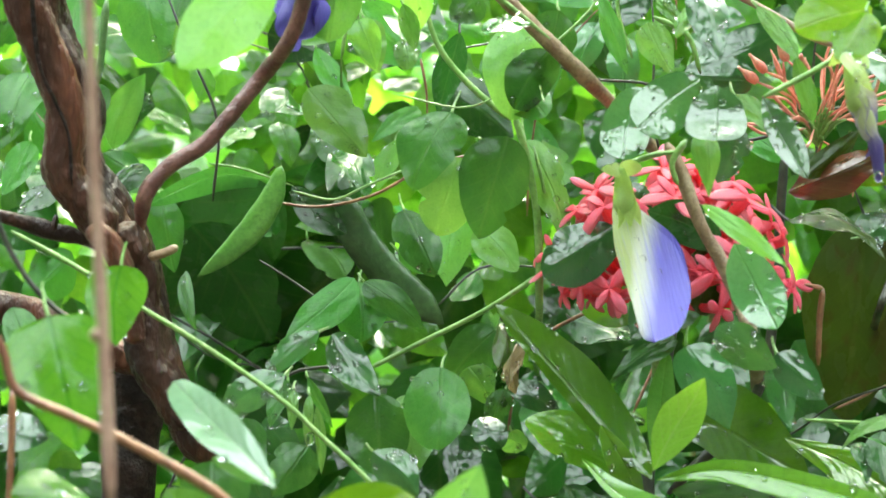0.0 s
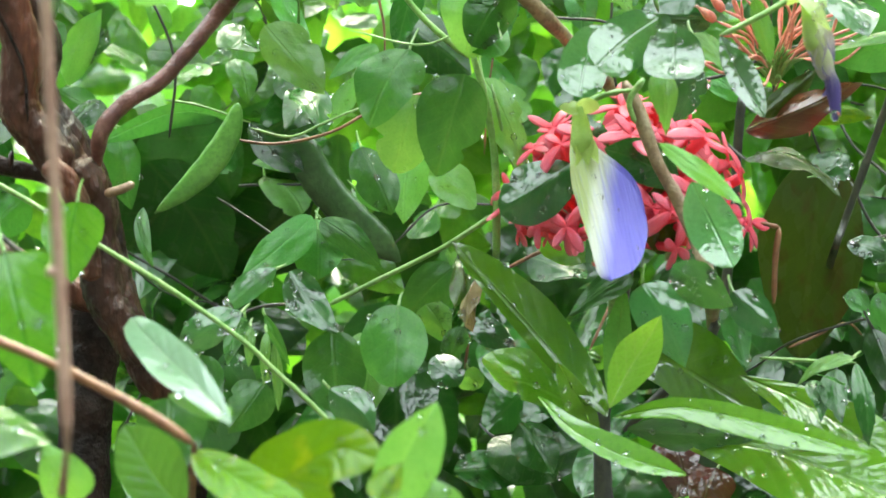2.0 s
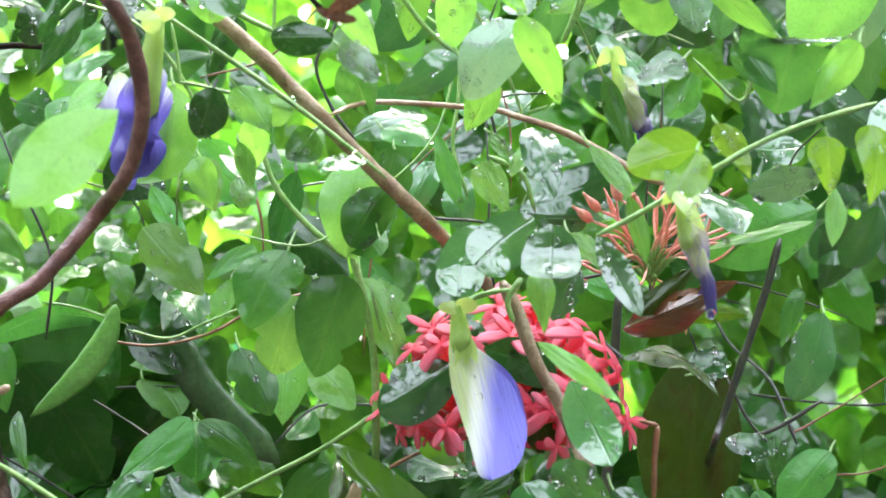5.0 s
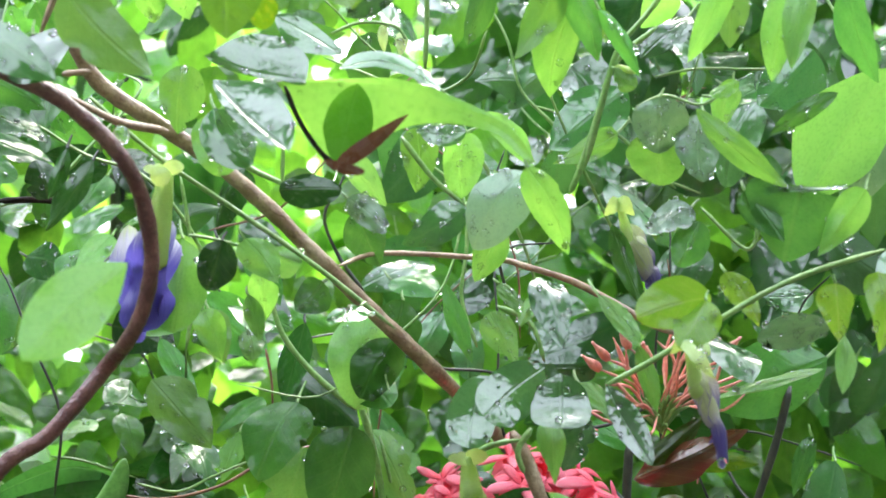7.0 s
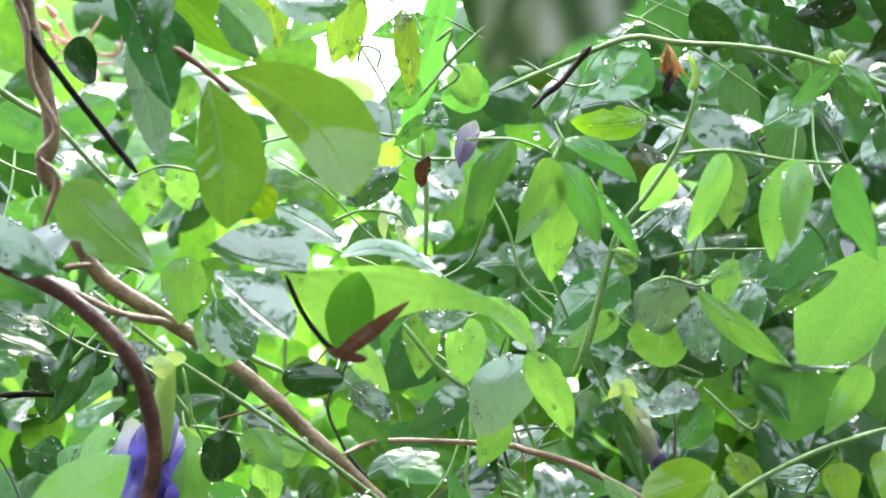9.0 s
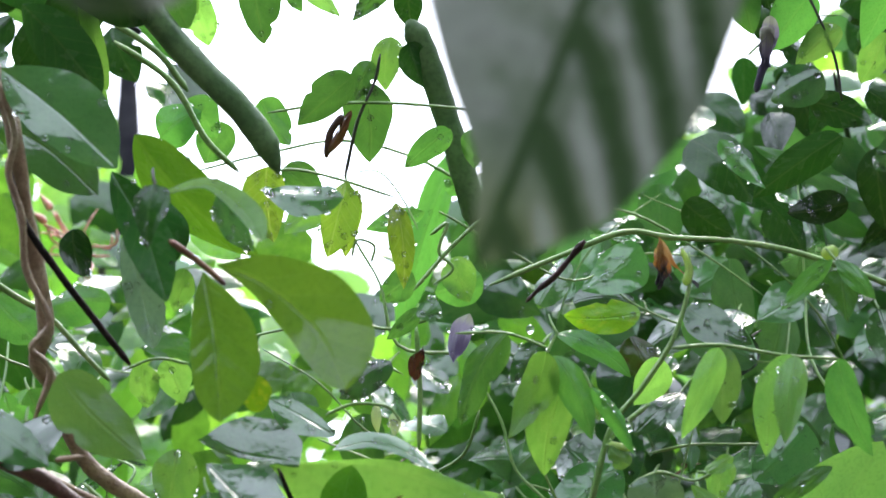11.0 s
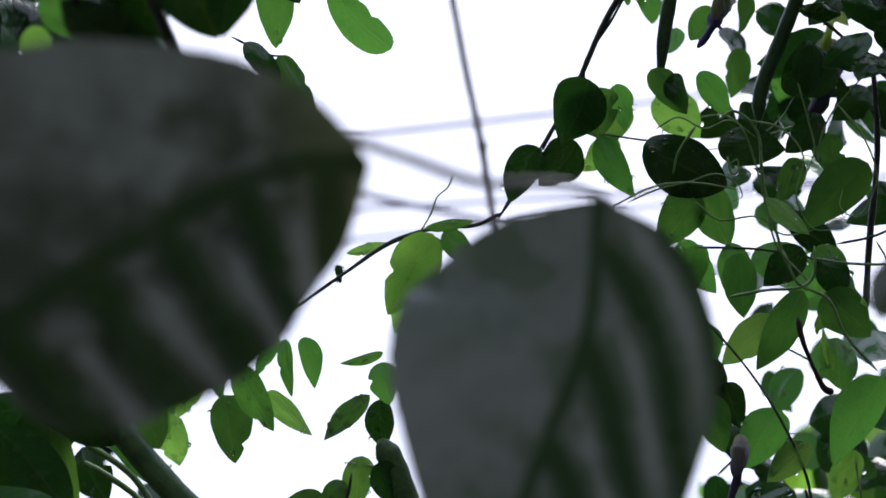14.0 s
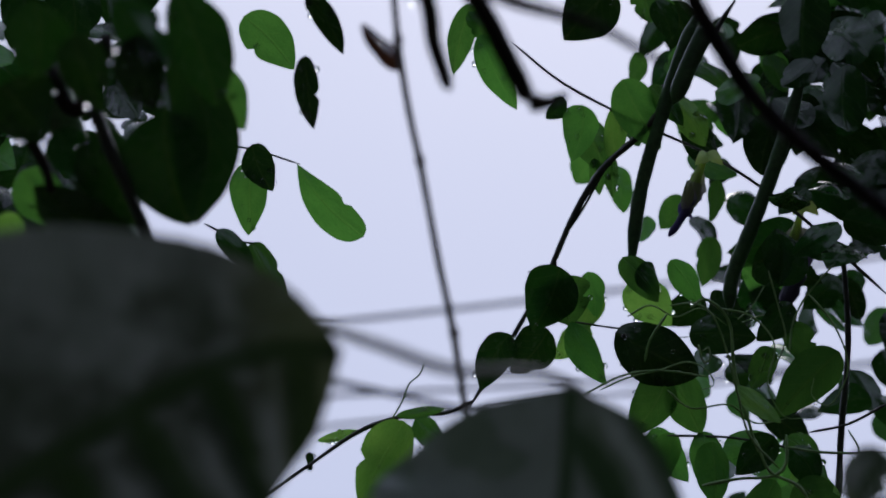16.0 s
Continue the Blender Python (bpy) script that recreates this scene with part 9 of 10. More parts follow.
leaf(vine_tall, "leaflet", GREEN, (0.0953, 0.7073, 1.6679), (0.1081, 0.7155, 1.6406), 0.0131, 15, 20, 0.09, 0.01, 1, lift=-0.25, drops=7)
leaf(vine_tall, "leaflet", GREEN, (0.0915, 0.7084, 1.6786), (0.1000, 0.7115, 1.6682), 0.0091, -17, 16, 0.04, 0.03, 4, lift=-0.25, drops=12)
leaf(vine_tall, "leaflet", DARK, (0.1457, 0.7015, 1.6856), (0.1275, 0.7096, 1.6677), 0.0207, -15, 22, 0.06, 0.03, 0, lift=-0.25, drops=4)
leaf(vine_tall, "leaflet", DARK, (0.1595, 0.6929, 1.6751), (0.1660, 0.6993, 1.6620), 0.0109, -13, 8, 0.09, 0.02, 3, lift=-0.25)
leaf(vine_tall, "leaflet", GREEN, (0.1577, 0.7112, 1.6953), (0.1632, 0.7221, 1.6846), 0.0140, -19, 13, 0.09, 0.03, 3, lift=-0.25, drops=12)
wilted_flower(vine_tall, (0.1763, 0.7069, 1.6180), (0.1716, 0.7141, 1.6077), (0.1632, 0.7245, 1.5925), 0.0083, WILT_PETAL, "limp violet-tinged wilted flower")
wilted_flower(vine_tall, (0.2256, 0.7595, 1.6269), (0.2216, 0.7689, 1.6118), (0.2187, 0.7798, 1.5926), 0.0134, MAUVE_PETAL, "limp violet-tinged wilted flower")
tube(vine_tall, [(0.2298, 0.7304, 1.5915), (0.2321, 0.7451, 1.5613), (0.2296, 0.7597, 1.5312), (0.2281, 0.7713, 1.5044)], 0.0011, 0.0013, STEM_DARK, "stem", knobs=0.2, steps=5, sides=8)
tube(vine_tall, [(0.1671, 0.7177, 1.5598), (0.1730, 0.7152, 1.5620), (0.1808, 0.7172, 1.5540), (0.1829, 0.7246, 1.5375), (0.1905, 0.7343, 1.5112)], 0.0006, 0.0006, STEM, "stem", knobs=0.12, steps=5, sides=8)
tube(vine_tall, [(0.1769, 0.7157, 1.5589), (0.1886, 0.7146, 1.5551), (0.1964, 0.7173, 1.5453), (0.1941, 0.7238, 1.5329), (0.1993, 0.7272, 1.5223), (0.2070, 0.7258, 1.5207)], 0.0004, 0.0002, STEM, "tendril", knobs=0.12, steps=5, sides=8)
tube(vine_tall, [(0.2053, 0.6980, 1.5560), (0.2139, 0.7008, 1.5453), (0.2186, 0.7060, 1.5314), (0.2129, 0.7128, 1.5204), (0.2066, 0.7132, 1.5237), (0.2073, 0.7104, 1.5294)], 0.0004, 0.0002, STEM, "tendril", knobs=0.12, steps=5, sides=8)
tube(vine_tall, [(0.1594, 0.7318, 1.5340), (0.1676, 0.7329, 1.5275), (0.1809, 0.7297, 1.5275), (0.1896, 0.7304, 1.5208), (0.2003, 0.7274, 1.5213)], 0.0004, 0.0003, STEM, "tendril", knobs=0.12, steps=5, sides=8)
tube(vine_tall, [(0.1471, 0.7317, 1.5631), (0.1551, 0.7285, 1.5662), (0.1642, 0.7287, 1.5618), (0.1731, 0.7257, 1.5638), (0.1821, 0.7266, 1.5575)], 0.0004, 0.0002, STEM, "tendril", knobs=0.12, steps=5, sides=8)
tube(vine_tall, [(0.2212, 0.7238, 1.5155), (0.2249, 0.7260, 1.5078), (0.2220, 0.7306, 1.4990), (0.2265, 0.7330, 1.4894)], 0.0004, 0.0003, STEM, "tendril", knobs=0.12, steps=5, sides=8)
tube(vine_tall, [(0.1592, 0.7200, 1.5586), (0.1534, 0.7251, 1.5509), (0.1514, 0.7289, 1.5437)], 0.0005, 0.0005, STEM, "stem", knobs=0.12, steps=5, sides=8)
tube(vine_tall, [(0.1356, 0.7358, 1.5356), (0.1455, 0.7323, 1.5390), (0.1564, 0.7293, 1.5406), (0.1662, 0.7262, 1.5426), (0.1731, 0.7262, 1.5393), (0.1755, 0.7278, 1.5345), (0.1711, 0.7295, 1.5331)], 0.0004, 0.0002, STEM, "stem", knobs=0.12, steps=5, sides=8)
tube(vine_tall, [(0.1632, 0.7563, 1.5270), (0.1873, 0.7519, 1.5242), (0.2168, 0.7472, 1.5168), (0.2396, 0.7412, 1.5143)], 0.0005, 0.0005, STEM_DARK, "stem", knobs=0.12, steps=5, sides=8)
tube(vine_tall, [(0.2398, 0.7342, 1.5302), (0.2266, 0.7406, 1.5251), (0.2130, 0.7453, 1.5237)], 0.0006, 0.0005, STEM_DARK, "stem", knobs=0.12, steps=5, sides=8)
tube(vine_tall, [(0.0159, 0.7986, 1.5187), (0.0347, 0.7931, 1.5307), (0.0537, 0.7872, 1.5420), (0.0706, 0.7839, 1.5465), (0.0854, 0.7822, 1.5470), (0.0955, 0.7793, 1.5509)], 0.0007, 0.0009, STEM_DARK, "stem", knobs=0.3, steps=5, sides=8)
tube(vine_tall, [(0.0635, 0.7761, 1.5407), (0.0680, 0.7726, 1.5477), (0.0701, 0.7701, 1.5530), (0.0742, 0.7681, 1.5563), (0.0759, 0.7660, 1.5604)], 0.0004, 0.0003, STEM, "stem", knobs=0.3, steps=5, sides=8)
leaf(vine_tall, "lance", LIME, (0.0371, 0.7972, 1.5416), (0.0545, 0.7992, 1.5472), 0.0036, 8, 18, 0.08, 0.02, 4, lift=-0.25, drops=12)
leaf(vine_tall, "leaflet", DARK, (0.0338, 0.7960, 1.5365), (0.0350, 0.7996, 1.5311), 0.0031, 9, 18, 0.01, 0.03, 4, lift=-0.25, drops=4)
leaf(vine_tall, "lance", GREEN, (0.0661, 0.7811, 1.5452), (0.0849, 0.7772, 1.5466), 0.0053, 3, 24, 0.04, 0.02, 3, lift=-0.25, drops=2)
tube(vine_tall, [(0.1570, 0.6805, 1.4766), (0.1689, 0.6788, 1.4783), (0.1797, 0.6776, 1.4787), (0.1843, 0.6757, 1.4826), (0.1846, 0.6723, 1.4913)], 0.0006, 0.0005, STEM, "stem", knobs=0.15)
tube(vine_tall, [(0.1744, 0.6735, 1.4904), (0.1791, 0.6771, 1.4802), (0.1891, 0.6783, 1.4749), (0.1949, 0.6822, 1.4635), (0.2049, 0.6856, 1.4526)], 0.0005, 0.0006, STEM, "stem", knobs=0.15)
tube(vine_tall, [(0.1838, 0.6738, 1.4876), (0.1950, 0.6735, 1.4857), (0.2070, 0.6727, 1.4849)], 0.0005, 0.0004, STEM, "stem", knobs=0.15)
sheet(vine_tall, LIME, [(0.1861, 0.6802, 1.4706), (0.1856, 0.6815, 1.4675), (0.1853, 0.6829, 1.4641)], (0.0004, 0.0007, 0.0011, 0.0011, 0.0007, 0.0004), (0.0004, 0.0007, 0.0011, 0.0011, 0.0007, 0.0004), fold=-20, seed=82)
sheet(vine_tall, LIME, [(0.1872, 0.6818, 1.4662), (0.1880, 0.6840, 1.4606), (0.1888, 0.6862, 1.4547)], (0.0004, 0.0007, 0.0011, 0.0011, 0.0007, 0.0004), (0.0004, 0.0007, 0.0011, 0.0011, 0.0007, 0.0004), fold=-20, seed=83)
sheet(vine_tall, LIME, [(0.1885, 0.6837, 1.4612), (0.1898, 0.6851, 1.4574), (0.1906, 0.6867, 1.4530)], (0.0004, 0.0007, 0.0009, 0.0009, 0.0007, 0.0004), (0.0004, 0.0007, 0.0009, 0.0009, 0.0007, 0.0004), fold=-20, seed=84)
tube(vine_tall, [(0.1442, 0.6475, 1.5254), (0.1523, 0.6464, 1.5258), (0.1582, 0.6478, 1.5219), (0.1623, 0.6521, 1.5129), (0.1661, 0.6582, 1.5007), (0.1703, 0.6647, 1.4877), (0.1802, 0.6689, 1.4777)], 0.0003, 0.0004, STEM, "stem", knobs=0.2)
tube(vine_tall, [(0.1164, 0.6637, 1.5007), (0.1290, 0.6596, 1.5059), (0.1417, 0.6575, 1.5070), (0.1581, 0.6571, 1.5045)], 0.0004, 0.0003, STEM, "stem", knobs=0.2)
tube(vine_tall, [(0.1536, 0.6525, 1.5140), (0.1551, 0.6549, 1.5092), (0.1573, 0.6544, 1.5097), (0.1569, 0.6527, 1.5130), (0.1549, 0.6534, 1.5121)], 0.0004, 0.0002, STEM, "tendril")
tube(vine_tall, [(0.1757, 0.6393, 1.5342), (0.1792, 0.6446, 1.5236), (0.1815, 0.6491, 1.5147), (0.1783, 0.6536, 1.5068)], 0.0003, 0.0003, STEM, "stem", knobs=0.2)
tube(vine_tall, [(0.1189, 0.7495, 1.5716), (0.1447, 0.7476, 1.5663), (0.1601, 0.7455, 1.5642)], 0.0004, 0.0004, STEM_DARK, "stem", knobs=0.12, steps=5, sides=8)
tube(vine_tall, [(0.1979, 0.7237, 1.6971), (0.1774, 0.7446, 1.6734), (0.1559, 0.7506, 1.6715)], 0.0011, 0.0009, STEM_DARK, "stem", knobs=0.12, steps=5, sides=8)
leaf(vine_high, "big", DARK, (-0.0143, 0.4836, 1.4953), (-0.0078, 0.4956, 1.4698), 0.0248, 5, 8, 0.08, 0.03, 2, lift=-0.25)
leaf(vine_high, "leaflet", GREEN, (-0.0064, 0.4929, 1.5146), (0.0057, 0.5029, 1.5016), 0.0108, 11, 16, 0.08, 0.02, 2, lift=-0.25, drops=2)
leaf(vine_high, "leaflet", GREEN, (0.0096, 0.7138, 1.6151), (0.0093, 0.7210, 1.5891), 0.0143, 10, 11, 0.09, 0.01, 0, lift=-0.25, drops=7)
leaf(vine_high, "leaflet", DARK, (0.0105, 0.7057, 1.6175), (0.0181, 0.7117, 1.6017), 0.0137, 15, 14, 0.03, 0.01, 1, lift=-0.25, drops=7)
leaf(vine_high, "obovate", GREEN, (0.0274, 0.7267, 1.6218), (0.0517, 0.7335, 1.5963), 0.0149, 9, 22, 0.07, 0.02, 2, lift=-0.25)
tube(vine_high, [(-0.0129, 0.7195, 1.6235), (-0.0006, 0.7195, 1.6237), (0.0097, 0.7194, 1.6238), (0.0283, 0.7218, 1.6189)], 0.0004, 0.0004, STEM_DARK, "stem", knobs=0.12, steps=5, sides=8)
leaf(vine_high, "leaflet", GREEN, (0.0113, 0.7477, 1.6002), (0.0275, 0.7520, 1.5736), 0.0151, -18, 21, 0.06, 0.01, 2, lift=-0.25, drops=2)
leaf(vine_high, "leaflet", DARK, (-0.0012, 0.7285, 1.5951), (0.0122, 0.7319, 1.5809), 0.0089, -22, 9, 0.09, 0.02, 1, lift=-0.25)
tube(vine_high, [(-0.0064, 0.7374, 1.6022), (0.0061, 0.7403, 1.5969), (0.0123, 0.7407, 1.5960)], 0.0005, 0.0004, STEM_DARK, "stem", knobs=0.12, steps=5, sides=8)
leaf(vine_high, "leaflet", GREEN, (0.0067, 0.6650, 1.6451), (0.0241, 0.6705, 1.6272), 0.0154, 16, 9, 0.04, 0.02, 2, lift=-0.25, drops=2)
leaf(vine_high, "leaflet", DARK, (0.0247, 0.5840, 1.5771), (0.0276, 0.5902, 1.5557), 0.0075, -3, 19, 0.02, 0.03, 4, lift=-0.25, drops=7)
leaf(vine_high, "lance", DARK, (0.0240, 0.5642, 1.5868), (0.0364, 0.5779, 1.5736), 0.0073, 4, 19, 0.0, 0.02, 4, lift=-0.25, drops=7)
leaf(vine_high, "shrub", DARK, (-0.0109, 0.4247, 1.4911), (-0.0011, 0.4387, 1.4689), 0.0144, 7, 14, 0.03, 0.03, 4, lift=-0.25, drops=2)
leaf(vine_high, "leaflet", DARK, (-0.0182, 0.4020, 1.4639), (-0.0133, 0.4066, 1.4490), 0.0102, -13, 22, 0.02, 0.03, 0, lift=-0.25, drops=12)
leaf(vine_high, "shrub", DARK, (-0.0230, 0.4002, 1.4711), (-0.0112, 0.4095, 1.4606), 0.0130, -19, 17, 0.08, 0.02, 3, lift=-0.25)
leaf(vine_high, "leaflet", DARK, (-0.0310, 0.4023, 1.4638), (-0.0252, 0.4130, 1.4513), 0.0110, 9, 7, 0.02, 0.03, 3, lift=-0.25, drops=4)
leaf(vine_high, "shrub", DARK, (-0.0399, 0.4062, 1.4747), (-0.0400, 0.4175, 1.4621), 0.0138, -2, 19, 0.07, 0.01, 1, lift=-0.25, drops=2)
leaf(vine_high, "leaflet", DARK, (-0.0490, 0.4347, 1.4712), (-0.0394, 0.4451, 1.4631), 0.0157, 8, 15, 0.03, 0.03, 4, lift=-0.25, drops=4)
leaf(vine_high, "leaflet", DARK, (-0.0412, 0.4950, 1.4959), (-0.0327, 0.5029, 1.4844), 0.0118, -10, 11, 0.06, 0.03, 0, lift=-0.25, drops=2)
leaf(vine_high, "leaflet", DARK, (-0.0311, 0.4904, 1.4934), (-0.0211, 0.5015, 1.4725), 0.0162, 4, 21, 0.09, 0.02, 2, lift=-0.25, drops=12)
leaf(vine_high, "leaflet", GREEN, (-0.0509, 0.5146, 1.4956), (-0.0405, 0.5199, 1.4821), 0.0138, -4, 22, 0.0, 0.02, 4, lift=-0.25, drops=4)
leaf(vine_high, "leaflet", GREEN, (-0.0356, 0.5299, 1.4910), (-0.0236, 0.5282, 1.4836), 0.0116, -20, 22, 0.05, 0.02, 1, lift=-0.25)
leaf(vine_high, "leaflet", LIME, (-0.0588, 0.5294, 1.4887), (-0.0507, 0.5309, 1.4838), 0.0093, 13, 9, 0.09, 0.03, 2, lift=-0.25)
sheet(vine_high, DARK, [(-0.0133, 0.4739, 1.5099), (-0.0036, 0.4835, 1.4899), (-0.0064, 0.4859, 1.4646)], (0.0019, 0.0047, 0.0069, 0.0075, 0.0055, 0.0022), (0.0019, 0.0055, 0.0083, 0.0086, 0.0061, 0.0022), up=-0.2, fold=-8, seed=50)
sheet(vine_high, DARK, [(-0.0452, 0.4851, 1.4741), (-0.0342, 0.4879, 1.4665), (-0.0192, 0.4897, 1.4600)], (0.0019, 0.0049, 0.0063, 0.0063, 0.0046, 0.0019), (0.0019, 0.0049, 0.0063, 0.0063, 0.0046, 0.0019), up=-0.2, fold=-8, seed=51)
tube(vine_high, [(-0.0458, 0.4735, 1.5037), (-0.0335, 0.4792, 1.4963), (-0.0265, 0.4873, 1.4836), (-0.0180, 0.4970, 1.4669), (-0.0151, 0.5035, 1.4547)], 0.0018, 0.0014, STEM_DARK, "stem", knobs=0.12, steps=5, sides=8)
tube(vine_high, [(-0.0505, 0.4616, 1.4834), (-0.0439, 0.4675, 1.4747), (-0.0413, 0.4703, 1.4703), (-0.0399, 0.4730, 1.4657)], 0.0015, 0.0011, BARK_BLACK, "stem", knobs=0.12, steps=5, sides=8)
tube(vine_high, [(-0.0281, 0.4684, 1.5074), (-0.0320, 0.4764, 1.4945), (-0.0373, 0.4776, 1.4920), (-0.0415, 0.4723, 1.4998)], 0.0024, 0.0018, BARK_BLACK, "blurred_twig", knobs=0.12, steps=5, sides=8)
pod(vine_high, [(-0.0446, 0.4923, 1.5125), (-0.0374, 0.5031, 1.4958), (-0.0287, 0.5119, 1.4812), (-0.0201, 0.5183, 1.4702)], 0.0044, POD_DARK, "pod", flat=0.5)
pod(vine_high, [(-0.0308, 0.5048, 1.5070), (-0.0248, 0.5152, 1.4897), (-0.0196, 0.5223, 1.4772)], 0.0029, POD_DARK, "pod", flat=0.5)
sheet(vine_high, DARK, [(-0.0819, 0.7090, 1.4434), (-0.0701, 0.7067, 1.4303), (-0.0557, 0.7059, 1.4117)], (0.0026, 0.0062, 0.0084, 0.0084, 0.0062, 0.0026), (0.0026, 0.0066, 0.0087, 0.0087, 0.0066, 0.0026), up=-0.2, fold=10, seed=70)
sheet(vine_high, LIME, [(-0.0651, 0.7137, 1.4580), (-0.0608, 0.7189, 1.4393), (-0.0554, 0.7247, 1.4185)], (0.0009, 0.0022, 0.0030, 0.0033, 0.0026, 0.0013), (0.0009, 0.0022, 0.0030, 0.0033, 0.0026, 0.0013), up=-0.2, fold=10, seed=71, drops=4)
sheet(vine_high, GREEN, [(-0.0498, 0.7217, 1.4616), (-0.0480, 0.7238, 1.4544), (-0.0432, 0.7258, 1.4463)], (0.0023, 0.0053, 0.0068, 0.0068, 0.0049, 0.0019), (0.0019, 0.0041, 0.0053, 0.0053, 0.0038, 0.0019), up=-0.2, fold=8, seed=72)
sheet(vine_high, LIME, [(-0.0433, 0.7300, 1.4671), (-0.0368, 0.7321, 1.4585), (-0.0262, 0.7341, 1.4487)], (0.0023, 0.0057, 0.0073, 0.0073, 0.0053, 0.0023), (0.0015, 0.0038, 0.0050, 0.0050, 0.0034, 0.0015), up=-0.2, fold=8, seed=73)
sheet(vine_high, GREEN, [(-0.0471, 0.7121, 1.4407), (-0.0383, 0.7132, 1.4346), (-0.0279, 0.7107, 1.4225)], (0.0011, 0.0028, 0.0039, 0.0039, 0.0028, 0.0011), (0.0011, 0.0026, 0.0037, 0.0037, 0.0026, 0.0011), up=-0.2, fold=10, seed=74, drops=6)
sheet(vine_high, DARK, [(-0.0728, 0.6877, 1.4512), (-0.0585, 0.6896, 1.4443), (-0.0407, 0.6937, 1.4316)], (0.0025, 0.0064, 0.0089, 0.0089, 0.0071, 0.0032), (0.0025, 0.0064, 0.0089, 0.0089, 0.0071, 0.0032), up=-0.2, fold=10, seed=75)
sheet(vine_high, GREEN, [(-0.0414, 0.6947, 1.4533), (-0.0341, 0.6978, 1.4452), (-0.0282, 0.7030, 1.4327)], (0.0018, 0.0047, 0.0065, 0.0069, 0.0051, 0.0022), (0.0018, 0.0047, 0.0065, 0.0069, 0.0051, 0.0022), up=-0.2, fold=10, seed=76)
sheet(vine_high, DARK, [(-0.0666, 0.7140, 1.4647), (-0.0646, 0.7202, 1.4512), (-0.0664, 0.7274, 1.4361)], (0.0026, 0.0067, 0.0093, 0.0093, 0.0074, 0.0033), (0.0026, 0.0067, 0.0093, 0.0093, 0.0074, 0.0033), up=-0.2, fold=10, seed=77)
tube(vine_high, [(-0.0527, 0.7085, 1.4368), (-0.0450, 0.7093, 1.4322), (-0.0368, 0.7105, 1.4258), (-0.0287, 0.7130, 1.4150)], 0.0011, 0.0011, STEM, "stem")

# ---- the overhanging branch close by ----

overhang = plant("overhanging_tree", "leafy tree branch with large grey-backed leaves close overhead", "tree", (-0.6200, 0.4200, 0.0000))
tube(overhang, [(-0.62, 0.42, 0), (-0.61, 0.42, 0.7), (-0.57, 0.42, 1.2), (-0.5, 0.42, 1.4)], 0.028, 0.014, BARK, "trunk", "", knobs=0.2, steps=8, sides=14)
tube(overhang, [(-0.5, 0.42, 1.4), (-0.3, 0.4, 1.42), (-0.0752, 0.3468, 1.3358), (-0.0525, 0.3300, 1.3340)], 0.009, 0.0014, BARK, "branch", "", knobs=0.15)
tube(overhang, [(-0.5, 0.42, 1.4), (-0.3, 0.43, 1.42), (-0.0739, 0.3794, 1.3884), (-0.0227, 0.3759, 1.3860), (0.0096, 0.3540, 1.3750), (0.0234, 0.3166, 1.3521), (0.0349, 0.3111, 1.3451), (0.0504, 0.3278, 1.3525), (0.0637, 0.3593, 1.3638)], 0.0011, 0.0008, STEM_DRY, "branch", "", knobs=0.1)
tube(overhang, [(-0.5, 0.42, 1.4), (-0.4, 0.46, 1.6), (-0.15, 0.5, 1.66), (0.0177, 0.3582, 1.4881), (0.0324, 0.3526, 1.4611)], 0.009, 0.003, BARK_BLACK, "branch", "", knobs=0.15)
sheet(overhang, UNDER_LIT_LEFT, [(-0.0433, 0.3275, 1.3243), (-0.0250, 0.3259, 1.3367), (-0.0052, 0.3243, 1.3489), (0.0081, 0.3259, 1.3549), (0.0193, 0.3268, 1.3556)], (0.0466, 0.0431, 0.0356, 0.0279, 0.0163, 0.0054), (0.0176, 0.0246, 0.0272, 0.0272, 0.0224, 0.0158), up=-0.2, fold=6, ripple=0.015, quilt=0.028, plain=-1, teeth=0.012, seed=40, label="large grey-green leaf underside with deep ribs", name="leaf")
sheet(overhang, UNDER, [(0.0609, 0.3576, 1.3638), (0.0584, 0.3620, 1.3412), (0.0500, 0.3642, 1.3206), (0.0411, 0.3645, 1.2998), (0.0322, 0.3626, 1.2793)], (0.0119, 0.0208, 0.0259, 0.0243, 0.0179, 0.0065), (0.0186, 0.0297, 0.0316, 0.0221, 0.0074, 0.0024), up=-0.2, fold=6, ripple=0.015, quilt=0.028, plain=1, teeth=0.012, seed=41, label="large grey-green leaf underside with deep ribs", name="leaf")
tube(overhang, [(0.0324, 0.3526, 1.4611), (0.0467, 0.3601, 1.4485), (0.0541, 0.3665, 1.4374), (0.0586, 0.3706, 1.4298)], 0.0024, 0.0019, BARK_BLACK, "twig", knobs=0.15, steps=5, sides=8)
tube(overhang, [(0.0586, 0.3706, 1.4298), (0.0618, 0.3703, 1.4294), (0.0661, 0.3688, 1.4307)], 0.0019, 0.0007, BARK_BLACK, "hooked_twig", knobs=0.2, steps=5, sides=8)
tube(overhang, [(0.0324, 0.3526, 1.4611), (0.0387, 0.3621, 1.4470), (0.0403, 0.3667, 1.4397), (0.0434, 0.3711, 1.4323)], 0.0016, 0.0013, BARK_BLACK, "twig", knobs=0.2, steps=5, sides=8)
tube(overhang, [(0.0375, 0.3256, 1.4293), (0.0494, 0.3277, 1.4240), (0.0573, 0.3280, 1.4217), (0.0646, 0.3282, 1.4194), (0.0710, 0.3291, 1.4160), (0.0774, 0.3300, 1.4124)], 0.0013, 0.0006, BARK_BLACK, "twig", knobs=0.12, steps=5, sides=8)
